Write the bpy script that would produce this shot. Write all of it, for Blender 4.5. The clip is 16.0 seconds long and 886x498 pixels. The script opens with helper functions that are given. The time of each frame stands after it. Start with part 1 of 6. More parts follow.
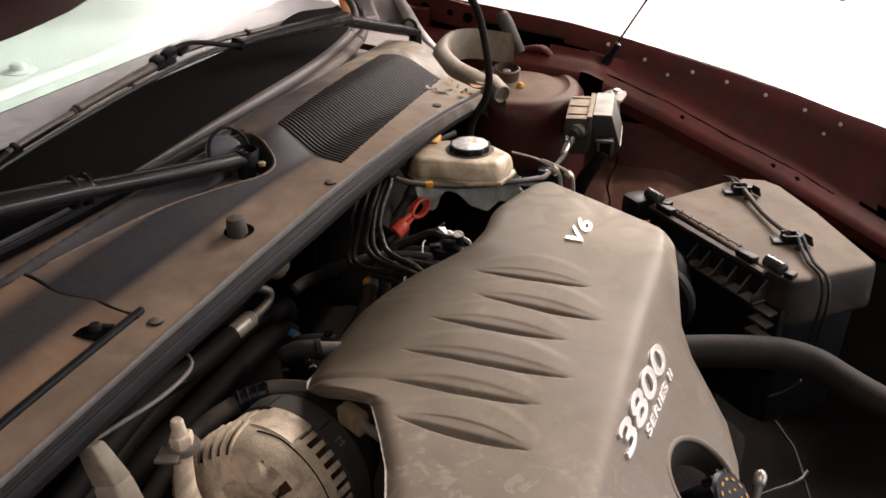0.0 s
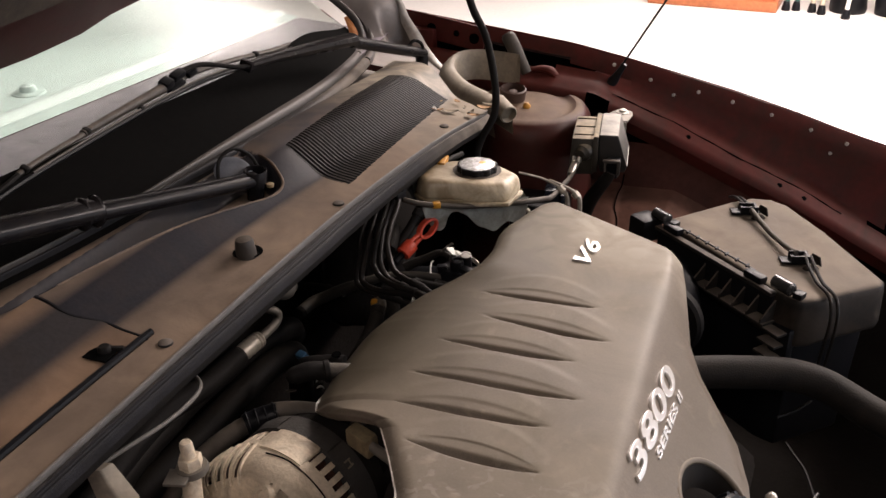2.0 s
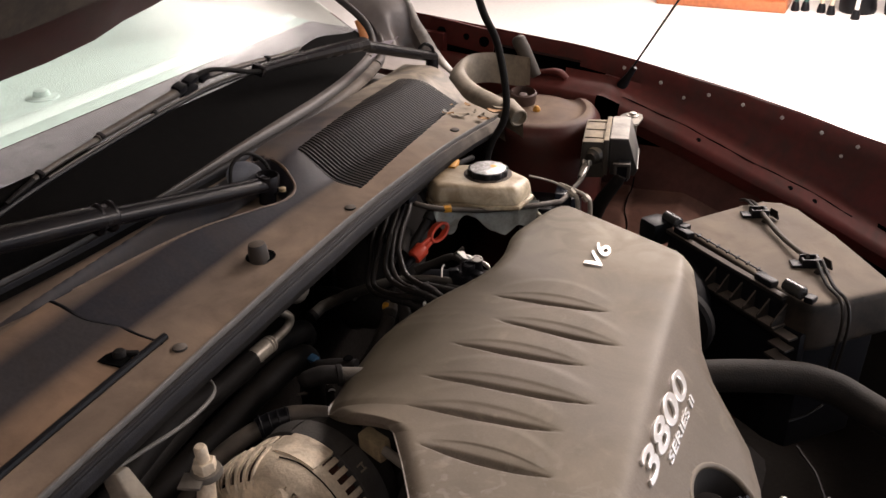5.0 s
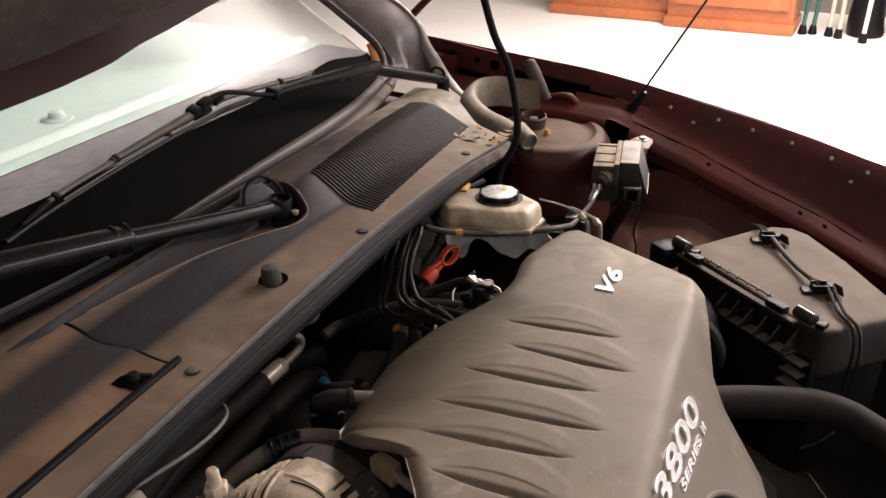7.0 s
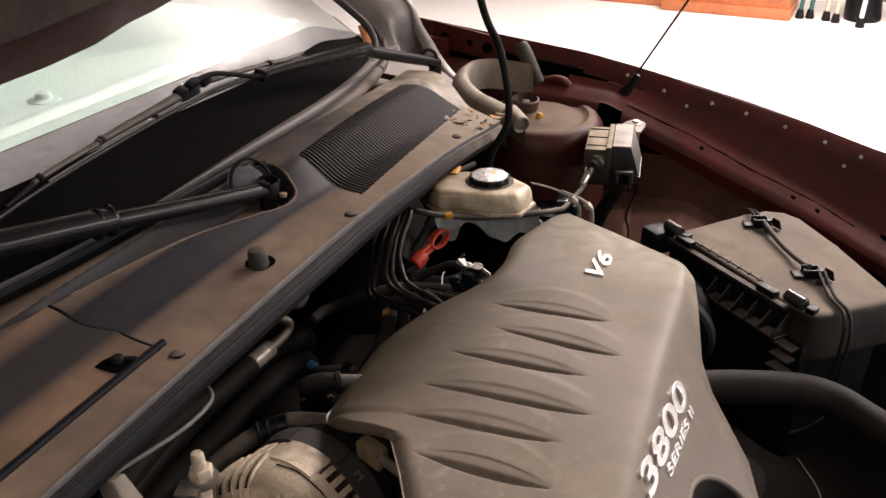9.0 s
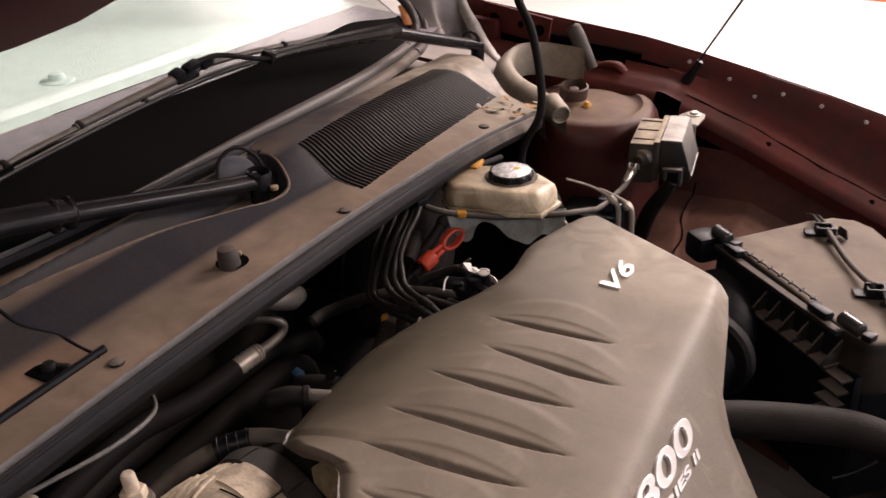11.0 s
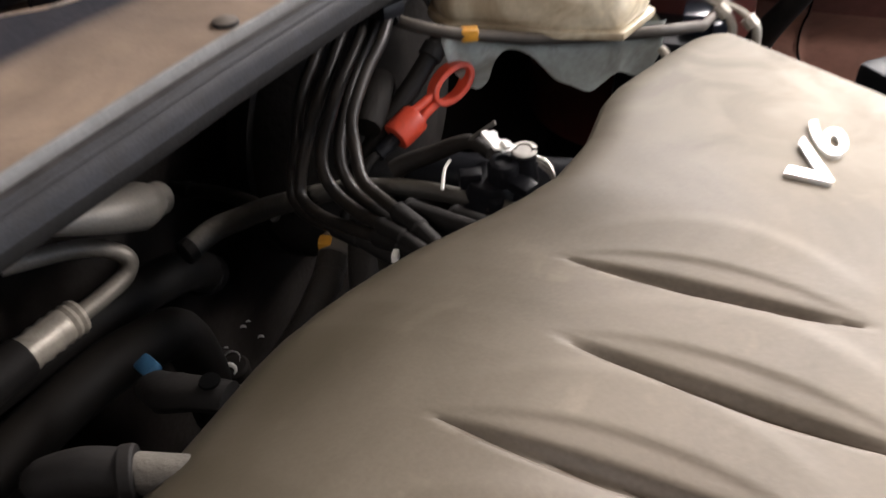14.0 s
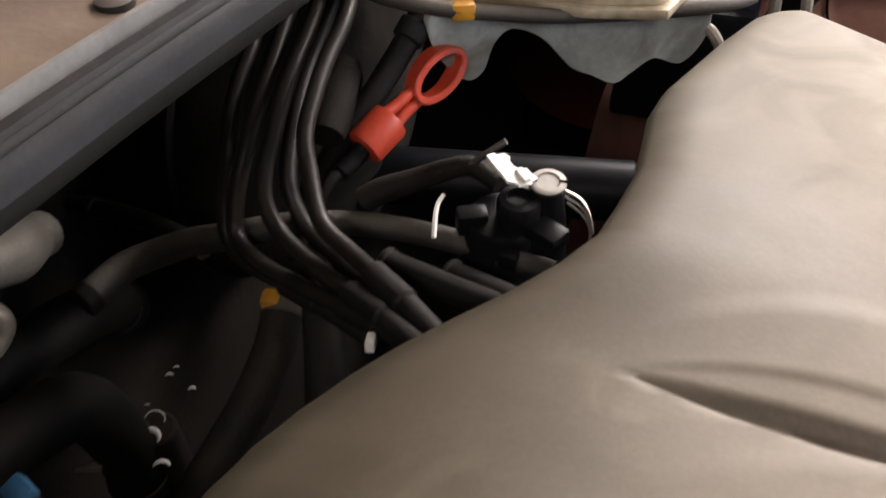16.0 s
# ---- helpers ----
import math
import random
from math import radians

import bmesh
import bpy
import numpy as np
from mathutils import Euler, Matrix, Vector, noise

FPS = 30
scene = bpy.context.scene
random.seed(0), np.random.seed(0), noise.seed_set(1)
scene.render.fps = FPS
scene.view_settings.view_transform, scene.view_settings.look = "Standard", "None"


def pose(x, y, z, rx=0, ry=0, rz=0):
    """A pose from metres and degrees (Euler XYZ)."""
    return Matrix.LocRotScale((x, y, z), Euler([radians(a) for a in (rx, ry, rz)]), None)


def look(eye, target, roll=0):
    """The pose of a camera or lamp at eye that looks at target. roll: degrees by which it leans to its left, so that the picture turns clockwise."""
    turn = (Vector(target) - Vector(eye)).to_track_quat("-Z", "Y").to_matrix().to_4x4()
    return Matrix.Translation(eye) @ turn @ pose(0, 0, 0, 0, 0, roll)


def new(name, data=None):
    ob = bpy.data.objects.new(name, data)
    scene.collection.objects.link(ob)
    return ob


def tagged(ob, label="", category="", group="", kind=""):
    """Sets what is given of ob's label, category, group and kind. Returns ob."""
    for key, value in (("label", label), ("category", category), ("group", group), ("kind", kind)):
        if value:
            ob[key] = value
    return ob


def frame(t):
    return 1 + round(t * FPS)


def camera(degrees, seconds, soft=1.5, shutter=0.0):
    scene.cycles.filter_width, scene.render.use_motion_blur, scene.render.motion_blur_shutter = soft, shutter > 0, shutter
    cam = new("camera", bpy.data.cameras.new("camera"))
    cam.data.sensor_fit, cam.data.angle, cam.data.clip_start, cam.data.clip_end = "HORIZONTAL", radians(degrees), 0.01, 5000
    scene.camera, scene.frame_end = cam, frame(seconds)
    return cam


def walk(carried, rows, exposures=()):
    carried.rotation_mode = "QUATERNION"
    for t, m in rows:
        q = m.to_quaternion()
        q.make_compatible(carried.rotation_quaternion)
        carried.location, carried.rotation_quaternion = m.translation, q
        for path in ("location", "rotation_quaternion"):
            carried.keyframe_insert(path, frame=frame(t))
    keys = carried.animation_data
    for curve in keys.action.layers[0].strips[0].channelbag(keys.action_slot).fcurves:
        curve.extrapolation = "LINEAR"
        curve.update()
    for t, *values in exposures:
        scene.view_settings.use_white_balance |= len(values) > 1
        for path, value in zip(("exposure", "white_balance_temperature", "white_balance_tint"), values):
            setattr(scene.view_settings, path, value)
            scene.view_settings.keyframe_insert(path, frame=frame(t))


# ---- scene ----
cam = camera(51.4, 16.0, shutter=0.8)
PATH = [
    (0, (0.51, -0.79, 1.403), (-0.216, 0.811, 0.449), -0.5),
    (0.5, (0.504, -0.791, 1.404), (-0.231, 0.818, 0.47), -0.4),
    (1, (0.506, -0.789, 1.404), (-0.231, 0.822, 0.477), -0.5),
    (1.5, (0.506, -0.79, 1.406), (-0.23, 0.825, 0.484), -0.4),
    (2, (0.506, -0.791, 1.406), (-0.236, 0.823, 0.487), -0.7),
    (2.5, (0.509, -0.791, 1.406), (-0.23, 0.824, 0.486), -0.8),
    (3, (0.506, -0.79, 1.409), (-0.238, 0.818, 0.481), -0.9),
    (5.5, (0.501, -0.795, 1.413), (-0.261, 0.815, 0.503), -0.8),
    (6, (0.498, -0.796, 1.416), (-0.271, 0.82, 0.524), -0.5),
    (6.5, (0.499, -0.797, 1.418), (-0.283, 0.815, 0.529), -0.8),
    (7, (0.497, -0.797, 1.418), (-0.279, 0.822, 0.537), -0.7),
    (7.5, (0.492, -0.795, 1.415), (-0.284, 0.82, 0.527), -0.9),
    (8, (0.493, -0.795, 1.417), (-0.266, 0.817, 0.509), -0.8),
    (8.5, (0.495, -0.801, 1.417), (-0.257, 0.814, 0.508), -0.6),
    (11, (0.557, -0.647, 1.384), (-0.401, 0.837, 0.446), -2.0),
    (11.5, (0.562, -0.617, 1.373), (-0.438, 0.837, 0.433), -3.4),
    (12, (0.479, -0.532, 1.318), (-0.445, 0.948, 0.34), -3.5),
    (12.5, (0.398, -0.43, 1.248), (-0.526, 1.007, 0.207), -4.4),
    (13, (0.357, -0.36, 1.214), (-0.499, 1.081, 0.123), -2.8),
    (13.5, (0.329, -0.317, 1.192), (-0.483, 1.108, 0.046), -2.5),
    (14, (0.3, -0.279, 1.146), (-0.517, 1.094, -0.057), -2.1),
    (14.5, (0.267, -0.231, 1.123), (-0.533, 1.104, -0.133), -2.2),
    (15, (0.25, -0.207, 1.112), (-0.551, 1.102, -0.17), -2.9),
    (15.5, (0.233, -0.187, 1.102), (-0.517, 1.14, -0.193), -1.2),
    (16, (0.218, -0.166, 1.102), (-0.474, 1.187, -0.199), -0.1),
]
EXPOSURES = [(0, 0.45, 6600, 18), (1.5, 0.18, 6600, 19), (8.5, 0.22, 6600, 19), (11, 0.3, 6750, 26), (11.5, 0.25, 6650, 23), (12.3, 0.29, 6250, 14), (13, 0.74, 5950, 13), (13.5, 0.93, 6050, 13), (14.5, 1.16, 6100, 13), (15.5, 1.03, 6250, 14), (16, 1.03, 6300, 15)]
walk(cam, [(t, look(eye, target, roll)) for t, eye, target, roll in PATH], EXPOSURES)


# ---- light ----
world = bpy.data.worlds.new("world")
scene.world = world
world.use_nodes = True
wn = world.node_tree.nodes
sky = wn.new("ShaderNodeTexSky")
sky.sky_type, sky.sun_disc = "NISHITA", False
sky.sun_elevation, sky.sun_rotation = radians(48), radians(70)
wn["Background"].inputs[1].default_value = 0.12
world.node_tree.links.new(sky.outputs[0], wn["Background"].inputs[0])
sun = new("sun", bpy.data.lights.new("sun", "SUN"))
sun.data.energy, sun.data.angle, sun.data.color = 3.0, radians(0.5), (1.0, 0.95, 0.88)
sun.matrix_world = look((6, 3, 8), (2, 1.5, 0))
# added area lamps under the ceiling, no known fixtures; placed to shape the light
# (-0.75, 3.1) puts glare on the windshield, (0.7, -2.3) fills the passenger side
for lx, ly, power, sx, sy in ((0.5, 2.7, 150.0, 1.8, 1.0), (2.6, 1.6, 88.0, 1.2, 0.7), (1.1, 4.3, 160.0, 2.0, 1.2), (-0.75, 3.1, 45.0, 2.5, 2.6), (0.7, -2.3, 20.0, 1.6, 0.8)):
    added_lamp = new("added_area_light", bpy.data.lights.new("added_area_light", "AREA"))
    added_lamp.data.shape, added_lamp.data.size, added_lamp.data.size_y = "RECTANGLE", sx, sy
    added_lamp.data.energy, added_lamp.data.color = power, (1.0, 0.92, 0.84)
    added_lamp.matrix_world = look((lx, ly, 2.62), (lx, ly, 0))
# the open garage door lets in skylight
door_sky = new("door_sky", bpy.data.lights.new("door_sky", "AREA"))
door_sky.data.shape, door_sky.data.size, door_sky.data.size_y = "RECTANGLE", 6.6, 2.1
door_sky.data.energy, door_sky.data.color = 22.0, (0.9, 0.95, 1.0)
door_sky.matrix_world = look((3.3, 1.6, 1.1), (0, 1.6, 1.1))


# ---- materials ----
def mat(name, col, rough=0.6, metal=0.0, dust=0.0, dustcol=(0.30, 0.245, 0.19), grain=0.18, scale=25.0, bump=0.12,
        spec=0.5, fine=9.0, coat=0.0, up0=0.1, stain=0.0, stain_scale=55.0, low=0.4, dirt=0.0, dirt_scale=16.0, dirtcol=(0.03, 0.022, 0.016), up1=0.95):
    """A surface with two scales of variation and, where dust is given, a film of dust on faces that look up."""
    m = bpy.data.materials.new(name)
    m.use_nodes = True
    nt = m.node_tree
    n, l = nt.nodes, nt.links
    b = n["Principled BSDF"]
    b.inputs["Metallic"].default_value = metal
    b.inputs["Specular IOR Level"].default_value = spec
    b.inputs["Coat Weight"].default_value = coat
    tc = n.new("ShaderNodeTexCoord")
    n1, n2 = n.new("ShaderNodeTexNoise"), n.new("ShaderNodeTexNoise")
    n1.inputs["Scale"].default_value, n1.inputs["Detail"].default_value = scale, 6
    n2.inputs["Scale"].default_value, n2.inputs["Detail"].default_value = scale * fine, 4
    for t in (n1, n2):
        l.new(tc.outputs["Object"], t.inputs["Vector"])
    mix = n.new("ShaderNodeMix")
    mix.data_type = "RGBA"
    mix.inputs[6].default_value = (*[c * (1 - grain) for c in col], 1)
    mix.inputs[7].default_value = (*[min(1, c * (1 + grain)) for c in col], 1)
    add = n.new("ShaderNodeMath")
    add.operation = "MULTIPLY_ADD"
    l.new(n2.outputs[0], add.inputs[0])
    add.inputs[1].default_value = 0.5
    half = n.new("ShaderNodeMath")
    half.operation = "MULTIPLY"
    l.new(n1.outputs[0], half.inputs[0])
    half.inputs[1].default_value = 0.5
    l.new(half.outputs[0], add.inputs[2])
    ramp = n.new("ShaderNodeMapRange")
    ramp.inputs[1].default_value, ramp.inputs[2].default_value = 0.32, 0.68
    l.new(add.outputs[0], ramp.inputs[0])
    l.new(ramp.outputs[0], mix.inputs[0])
    out = mix.outputs[2]
    if dust:
        geo, sep = n.new("ShaderNodeNewGeometry"), n.new("ShaderNodeSeparateXYZ")
        l.new(geo.outputs["Normal"], sep.inputs[0])
        up = n.new("ShaderNodeMapRange")
        up.inputs[1].default_value, up.inputs[2].default_value = up0, up1
        l.new(sep.outputs[2], up.inputs[0])
        spots = n.new("ShaderNodeMapRange")
        spots.inputs[1].default_value, spots.inputs[2].default_value = 0.3, 0.65
        spots.inputs[3].default_value, spots.inputs[4].default_value = dust * low, dust
        l.new(n1.outputs[0], spots.inputs[0])
        amount = n.new("ShaderNodeMath")
        amount.operation = "MULTIPLY"
        l.new(up.outputs[0], amount.inputs[0])
        l.new(spots.outputs[0], amount.inputs[1])
        dm = n.new("ShaderNodeMix")
        dm.data_type = "RGBA"
        l.new(amount.outputs[0], dm.inputs[0])
        l.new(out, dm.inputs[6])
        dm.inputs[7].default_value = (*dustcol, 1)
        out = dm.outputs[2]
        rr = n.new("ShaderNodeMapRange")
        rr.inputs[3].default_value, rr.inputs[4].default_value = rough, max(rough, 0.85)
        l.new(amount.outputs[0], rr.inputs[0])
        l.new(rr.outputs[0], b.inputs["Roughness"])
    else:
        rr = n.new("ShaderNodeMapRange")
        rr.inputs[3].default_value, rr.inputs[4].default_value = rough * 0.85, min(1, rough * 1.15)
        l.new(n1.outputs[0], rr.inputs[0])
        l.new(rr.outputs[0], b.inputs["Roughness"])
    if stain:
        sn = n.new("ShaderNodeTexNoise")
        sn.inputs["Scale"].default_value, sn.inputs["Detail"].default_value = stain_scale, 5
        sn.inputs["Distortion"].default_value = 0.6
        l.new(tc.outputs["Object"], sn.inputs["Vector"])
        sr = n.new("ShaderNodeMapRange")
        sr.inputs[1].default_value, sr.inputs[2].default_value = 0.62, 0.72
        sr.inputs[3].default_value, sr.inputs[4].default_value = 0.0, stain
        l.new(sn.outputs[0], sr.inputs[0])
        sm = n.new("ShaderNodeMix")
        sm.data_type = "RGBA"
        l.new(sr.outputs[0], sm.inputs[0])
        l.new(out, sm.inputs[6])
        sm.inputs[7].default_value = (*[min(1, c * 1.5) for c in dustcol], 1)
        out = sm.outputs[2]
    if dirt:
        gn_ = n.new("ShaderNodeTexNoise")
        gn_.inputs["Scale"].default_value, gn_.inputs["Detail"].default_value = dirt_scale, 8
        gn_.inputs["Roughness"].default_value, gn_.inputs["Distortion"].default_value = 0.65, 0.8
        l.new(tc.outputs["Object"], gn_.inputs["Vector"])
        gr = n.new("ShaderNodeMapRange")
        gr.inputs[1].default_value, gr.inputs[2].default_value = 0.42, 0.68
        gr.inputs[3].default_value, gr.inputs[4].default_value = 0.0, dirt
        l.new(gn_.outputs[0], gr.inputs[0])
        gm = n.new("ShaderNodeMix")
        gm.data_type = "RGBA"
        l.new(gr.outputs[0], gm.inputs[0])
        l.new(out, gm.inputs[6])
        gm.inputs[7].default_value = (*dirtcol, 1)
        out = gm.outputs[2]
    l.new(out, b.inputs["Base Color"])
    if bump:
        bp = n.new("ShaderNodeBump")
        bp.inputs["Strength"].default_value, bp.inputs["Distance"].default_value = bump, 0.002
        l.new(n2.outputs[0], bp.inputs["Height"])
        l.new(bp.outputs[0], b.inputs["Normal"])
    return m


COVER = mat("cover_plastic", (0.142, 0.116, 0.090), 0.39, spec=0.34, dust=0.65, dustcol=(0.30, 0.254, 0.190), scale=7, grain=0.22, bump=0.03, fine=70, up0=0.83, up1=0.99, stain=0.2, stain_scale=30, low=0.2, dirt=0.4, dirt_scale=10, dirtcol=(0.088, 0.073, 0.046))


def daub(m, axis, lo, hi, col, scale, least=0.25, most=0.9, along=None):
    """Caked dust, stain or painted-in shade with a ragged edge over one end of a part."""
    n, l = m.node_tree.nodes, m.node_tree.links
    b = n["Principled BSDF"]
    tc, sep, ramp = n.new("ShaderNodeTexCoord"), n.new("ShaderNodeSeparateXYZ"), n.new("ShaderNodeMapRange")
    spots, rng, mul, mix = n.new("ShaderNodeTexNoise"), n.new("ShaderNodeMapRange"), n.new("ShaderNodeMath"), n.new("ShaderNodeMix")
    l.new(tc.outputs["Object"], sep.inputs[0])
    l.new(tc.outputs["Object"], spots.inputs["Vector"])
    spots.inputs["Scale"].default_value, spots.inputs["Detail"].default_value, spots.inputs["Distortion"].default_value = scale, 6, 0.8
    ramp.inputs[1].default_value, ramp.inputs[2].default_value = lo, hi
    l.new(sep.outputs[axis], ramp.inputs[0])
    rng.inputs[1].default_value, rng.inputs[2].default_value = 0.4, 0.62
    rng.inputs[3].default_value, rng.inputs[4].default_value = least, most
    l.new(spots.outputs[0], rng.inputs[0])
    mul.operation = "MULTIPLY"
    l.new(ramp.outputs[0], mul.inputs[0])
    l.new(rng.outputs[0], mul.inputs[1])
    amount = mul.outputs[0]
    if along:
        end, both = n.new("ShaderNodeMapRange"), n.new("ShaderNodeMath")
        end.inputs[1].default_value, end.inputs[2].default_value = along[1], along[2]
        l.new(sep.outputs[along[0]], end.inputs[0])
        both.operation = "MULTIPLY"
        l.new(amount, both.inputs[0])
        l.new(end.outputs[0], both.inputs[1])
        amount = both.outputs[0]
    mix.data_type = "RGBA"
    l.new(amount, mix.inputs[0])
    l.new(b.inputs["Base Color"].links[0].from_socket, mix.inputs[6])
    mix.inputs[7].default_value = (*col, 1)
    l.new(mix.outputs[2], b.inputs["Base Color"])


daub(COVER, 1, 0.14, 0.27, (0.44, 0.39, 0.31), 22)
# shade of the left flank painted into the colour, along with its olive grime
daub(COVER, 0, -0.02, -0.15, (0.042, 0.034, 0.020), 9, 0.72, 0.92, (1, -0.17, -0.09))
daub(COVER, 1, -0.15, -0.24, (0.40, 0.37, 0.32), 70, -0.6, 0.25)
COWL = mat("cowl_plastic", (0.024, 0.023, 0.027), 0.4, spec=0.10, dust=0.85, dustcol=(0.31, 0.228, 0.163), scale=7, bump=0.08, fine=40, up0=0.93, up1=0.997, low=0.35, dirt=0.4, dirt_scale=12, dirtcol=(0.05, 0.037, 0.029))
daub(COWL, 0, -0.070, -0.100, (0.042, 0.038, 0.040), 20, 0.7, 0.95, (1, 0.045, 0.085))
daub(COWL, 1, 0.20, 0.42, (0.31, 0.265, 0.205), 24, 0.45, 1.0)
FLAP = mat("flap_plastic", (0.030, 0.027, 0.028), 0.45, spec=0.12, dust=0.85, dustcol=(0.30, 0.195, 0.125), scale=9, bump=0.08, fine=30, up0=0.9, up1=0.995, dirt=0.3, dirt_scale=14)
SLAT = mat("slat_plastic", (0.017, 0.0158, 0.0158), 0.5, spec=0.25, dust=0.5, dustcol=(0.10, 0.080, 0.062), up0=0.95, up1=0.999, scale=14, bump=0.05, dirt=0.3, dirt_scale=30)
GLASS_FRIT = mat("black_glass_band", (0.0045, 0.0042, 0.0040), 0.8, spec=0.02, scale=12, bump=0.0, stain=0.10, stain_scale=130, dustcol=(0.02, 0.015, 0.01), grain=0.3)
FRIT = mat("black_frit", (0.004, 0.004, 0.004), 0.9, scale=40, bump=0.0, spec=0.0)
APRON = mat("dusty_apron_paint", (0.092, 0.036, 0.028), 0.75, spec=0.12, dust=0.7, dustcol=(0.25, 0.138, 0.100), scale=10, bump=0.15, up0=0.4, dirt=0.55, dirt_scale=12, dirtcol=(0.045, 0.024, 0.019))
WIPER_METAL = mat("worn_wiper_metal", (0.045, 0.038, 0.032), 0.45, spec=0.4, dust=0.6, dustcol=(0.20, 0.165, 0.13), up0=0.3, scale=40, bump=0.2, dirt=0.4, dirt_scale=60)
BLACK = mat("black_plastic", (0.0065, 0.0066, 0.008), 0.40, scale=40, bump=0.06, spec=0.17)
DUSTY_BLACK = mat("dusty_black_plastic", (0.018, 0.017, 0.0165), 0.5, spec=0.25, dust=0.62, up0=0.4, dustcol=(0.24, 0.20, 0.165), scale=8, bump=0.1, fine=30, stain=0.25, stain_scale=24, dirt=0.35, dirt_scale=18)
HOSE = mat("hose_rubber", (0.007, 0.0062, 0.0055), 0.6, spec=0.15, dust=0.2, dustcol=(0.05, 0.040, 0.030), scale=30, bump=0.1)
DUSTY_HOSE = mat("dusty_hose_rubber", (0.024, 0.022, 0.019), 0.6, dust=0.6, dustcol=(0.17, 0.15, 0.12), scale=40, bump=0.3, fine=12, dirt=0.4, dirt_scale=50)
DUSTY_HOSE_DARK = mat("dull_hose_rubber", (0.009, 0.008, 0.0072), 0.65, spec=0.16, dust=0.25, dustcol=(0.055, 0.046, 0.036), scale=40, bump=0.3, fine=12, dirt=0.3, dirt_scale=40)
WIRE = mat("dusty_wire_rubber", (0.010, 0.0088, 0.0078), 0.38, spec=0.16, dust=0.05, dustcol=(0.07, 0.055, 0.042), scale=60, bump=0.15, dirt=0.3, dirt_scale=60)
RUBBER = mat("rubber", (0.009, 0.0082, 0.0077), 0.65, spec=0.13, dust=0.08, dustcol=(0.08, 0.068, 0.057), scale=30, bump=0.15)
STRIP = mat("dusty_moulding_rubber", (0.04, 0.035, 0.032), 0.5, dust=0.6, dustcol=(0.14, 0.11, 0.09), up0=0.4, scale=20, bump=0.15)
SEAL = mat("seal_rubber", (0.0145, 0.0145, 0.0165), 0.5, spec=0.10, dust=0.4, dustcol=(0.060, 0.052, 0.046), up0=0.75, scale=60, bump=0.12, grain=0.35, dirt=0.45, dirt_scale=70, dirtcol=(0.012, 0.010, 0.008))
SEAL_LIP = mat("worn_seal_lip", (0.11, 0.105, 0.10), 0.45, spec=0.35, dust=0.5, dustcol=(0.26, 0.235, 0.205), up0=0.5, scale=40, bump=0.06, dirt=0.35, dirt_scale=40)
CAP = mat("dusty_brown_cap", (0.032, 0.026, 0.021), 0.6, dust=0.6, dustcol=(0.15, 0.118, 0.088), up0=0.4, scale=60, bump=0.15, dirt=0.4, dirt_scale=60)
daub(SEAL, 1, 0.20, 0.42, (0.26, 0.22, 0.18), 25, 0.45, 0.75)
GRIME = mat("grimy_iron", (0.020, 0.0175, 0.0155), 0.85, spec=0.06, dust=0.06, dustcol=(0.03, 0.026, 0.022), scale=18, bump=0.5)
RED = mat("dark_red_paint", (0.085, 0.0155, 0.012), 0.55, spec=0.18, dust=0.12, dustcol=(0.17, 0.075, 0.055), scale=10, bump=0.05, up0=0.5, dirt=0.6, dirt_scale=13)
TOWER = mat("dusty_red_paint", (0.056, 0.0130, 0.0098), 0.45, spec=0.25, dust=0.85, dustcol=(0.175, 0.122, 0.080), scale=12, bump=0.08, up0=0.75, up1=0.99, dirt=0.4, dirt_scale=22)
RUST = mat("rusty_steel", (0.065, 0.032, 0.022), 0.7, scale=60, bump=0.3, grain=0.4, dirt=0.5, dirt_scale=60)
# darker copy of the red paint; the hood underside's shade is in its colour
HOOD_PAINT = mat("shaded_red_paint", (0.038, 0.011, 0.009), 0.5, spec=0.15, scale=10, bump=0.05, dirt=0.5, dirt_scale=11)
CORNER = mat("dusty_body_metal", (0.12, 0.10, 0.09), 0.42, dust=0.7, dustcol=(0.36, 0.31, 0.275), scale=14, bump=0.06, up0=0.35, dirt=0.35, dirt_scale=20, dirtcol=(0.07, 0.055, 0.048))
FLANGE = mat("bare_grey_flange", (0.44, 0.41, 0.37), 0.35, scale=25, bump=0.06, grain=0.2, dirt=0.4, dirt_scale=30, dirtcol=(0.14, 0.11, 0.09))
RED_CLEAN = mat("red_body_paint", (0.09, 0.012, 0.012), 0.25, scale=8, bump=0.0, coat=0.8, grain=0.05)
ALU = mat("cast_aluminium", (0.66, 0.56, 0.42), 0.5, metal=0.2, dust=0.3, dustcol=(0.40, 0.33, 0.25), scale=30, bump=0.3, dirt=0.6, dirt_scale=38, dirtcol=(0.12, 0.09, 0.065))
PALE_PIPE = mat("pale_steel_pipe", (0.40, 0.36, 0.30), 0.4, metal=0.3, scale=60, bump=0.1, dirt=0.3, dirt_scale=60)
ALU_PIPE = mat("aluminium_pipe", (0.17, 0.155, 0.132), 0.5, metal=0.4, dust=0.25, scale=60, bump=0.2)
BLUE_BLACK = mat("blue_black_plastic", (0.02, 0.024, 0.035), 0.2, scale=40, bump=0.02)
BLUE_GREY = mat("blue_grey_plastic", (0.10, 0.107, 0.122), 0.35, scale=40, bump=0.02, dirt=0.3, dirt_scale=60)
WORN = mat("worn_foil_top", (0.70, 0.69, 0.66), 0.25, metal=0.5, grain=0.5, scale=130, bump=0.8, fine=3, dirt=0.4, dirt_scale=90, dirtcol=(0.10, 0.09, 0.08))
CLAMP = mat("blackened_steel", (0.05, 0.05, 0.05), 0.25, metal=0.5, scale=60, bump=0.05)
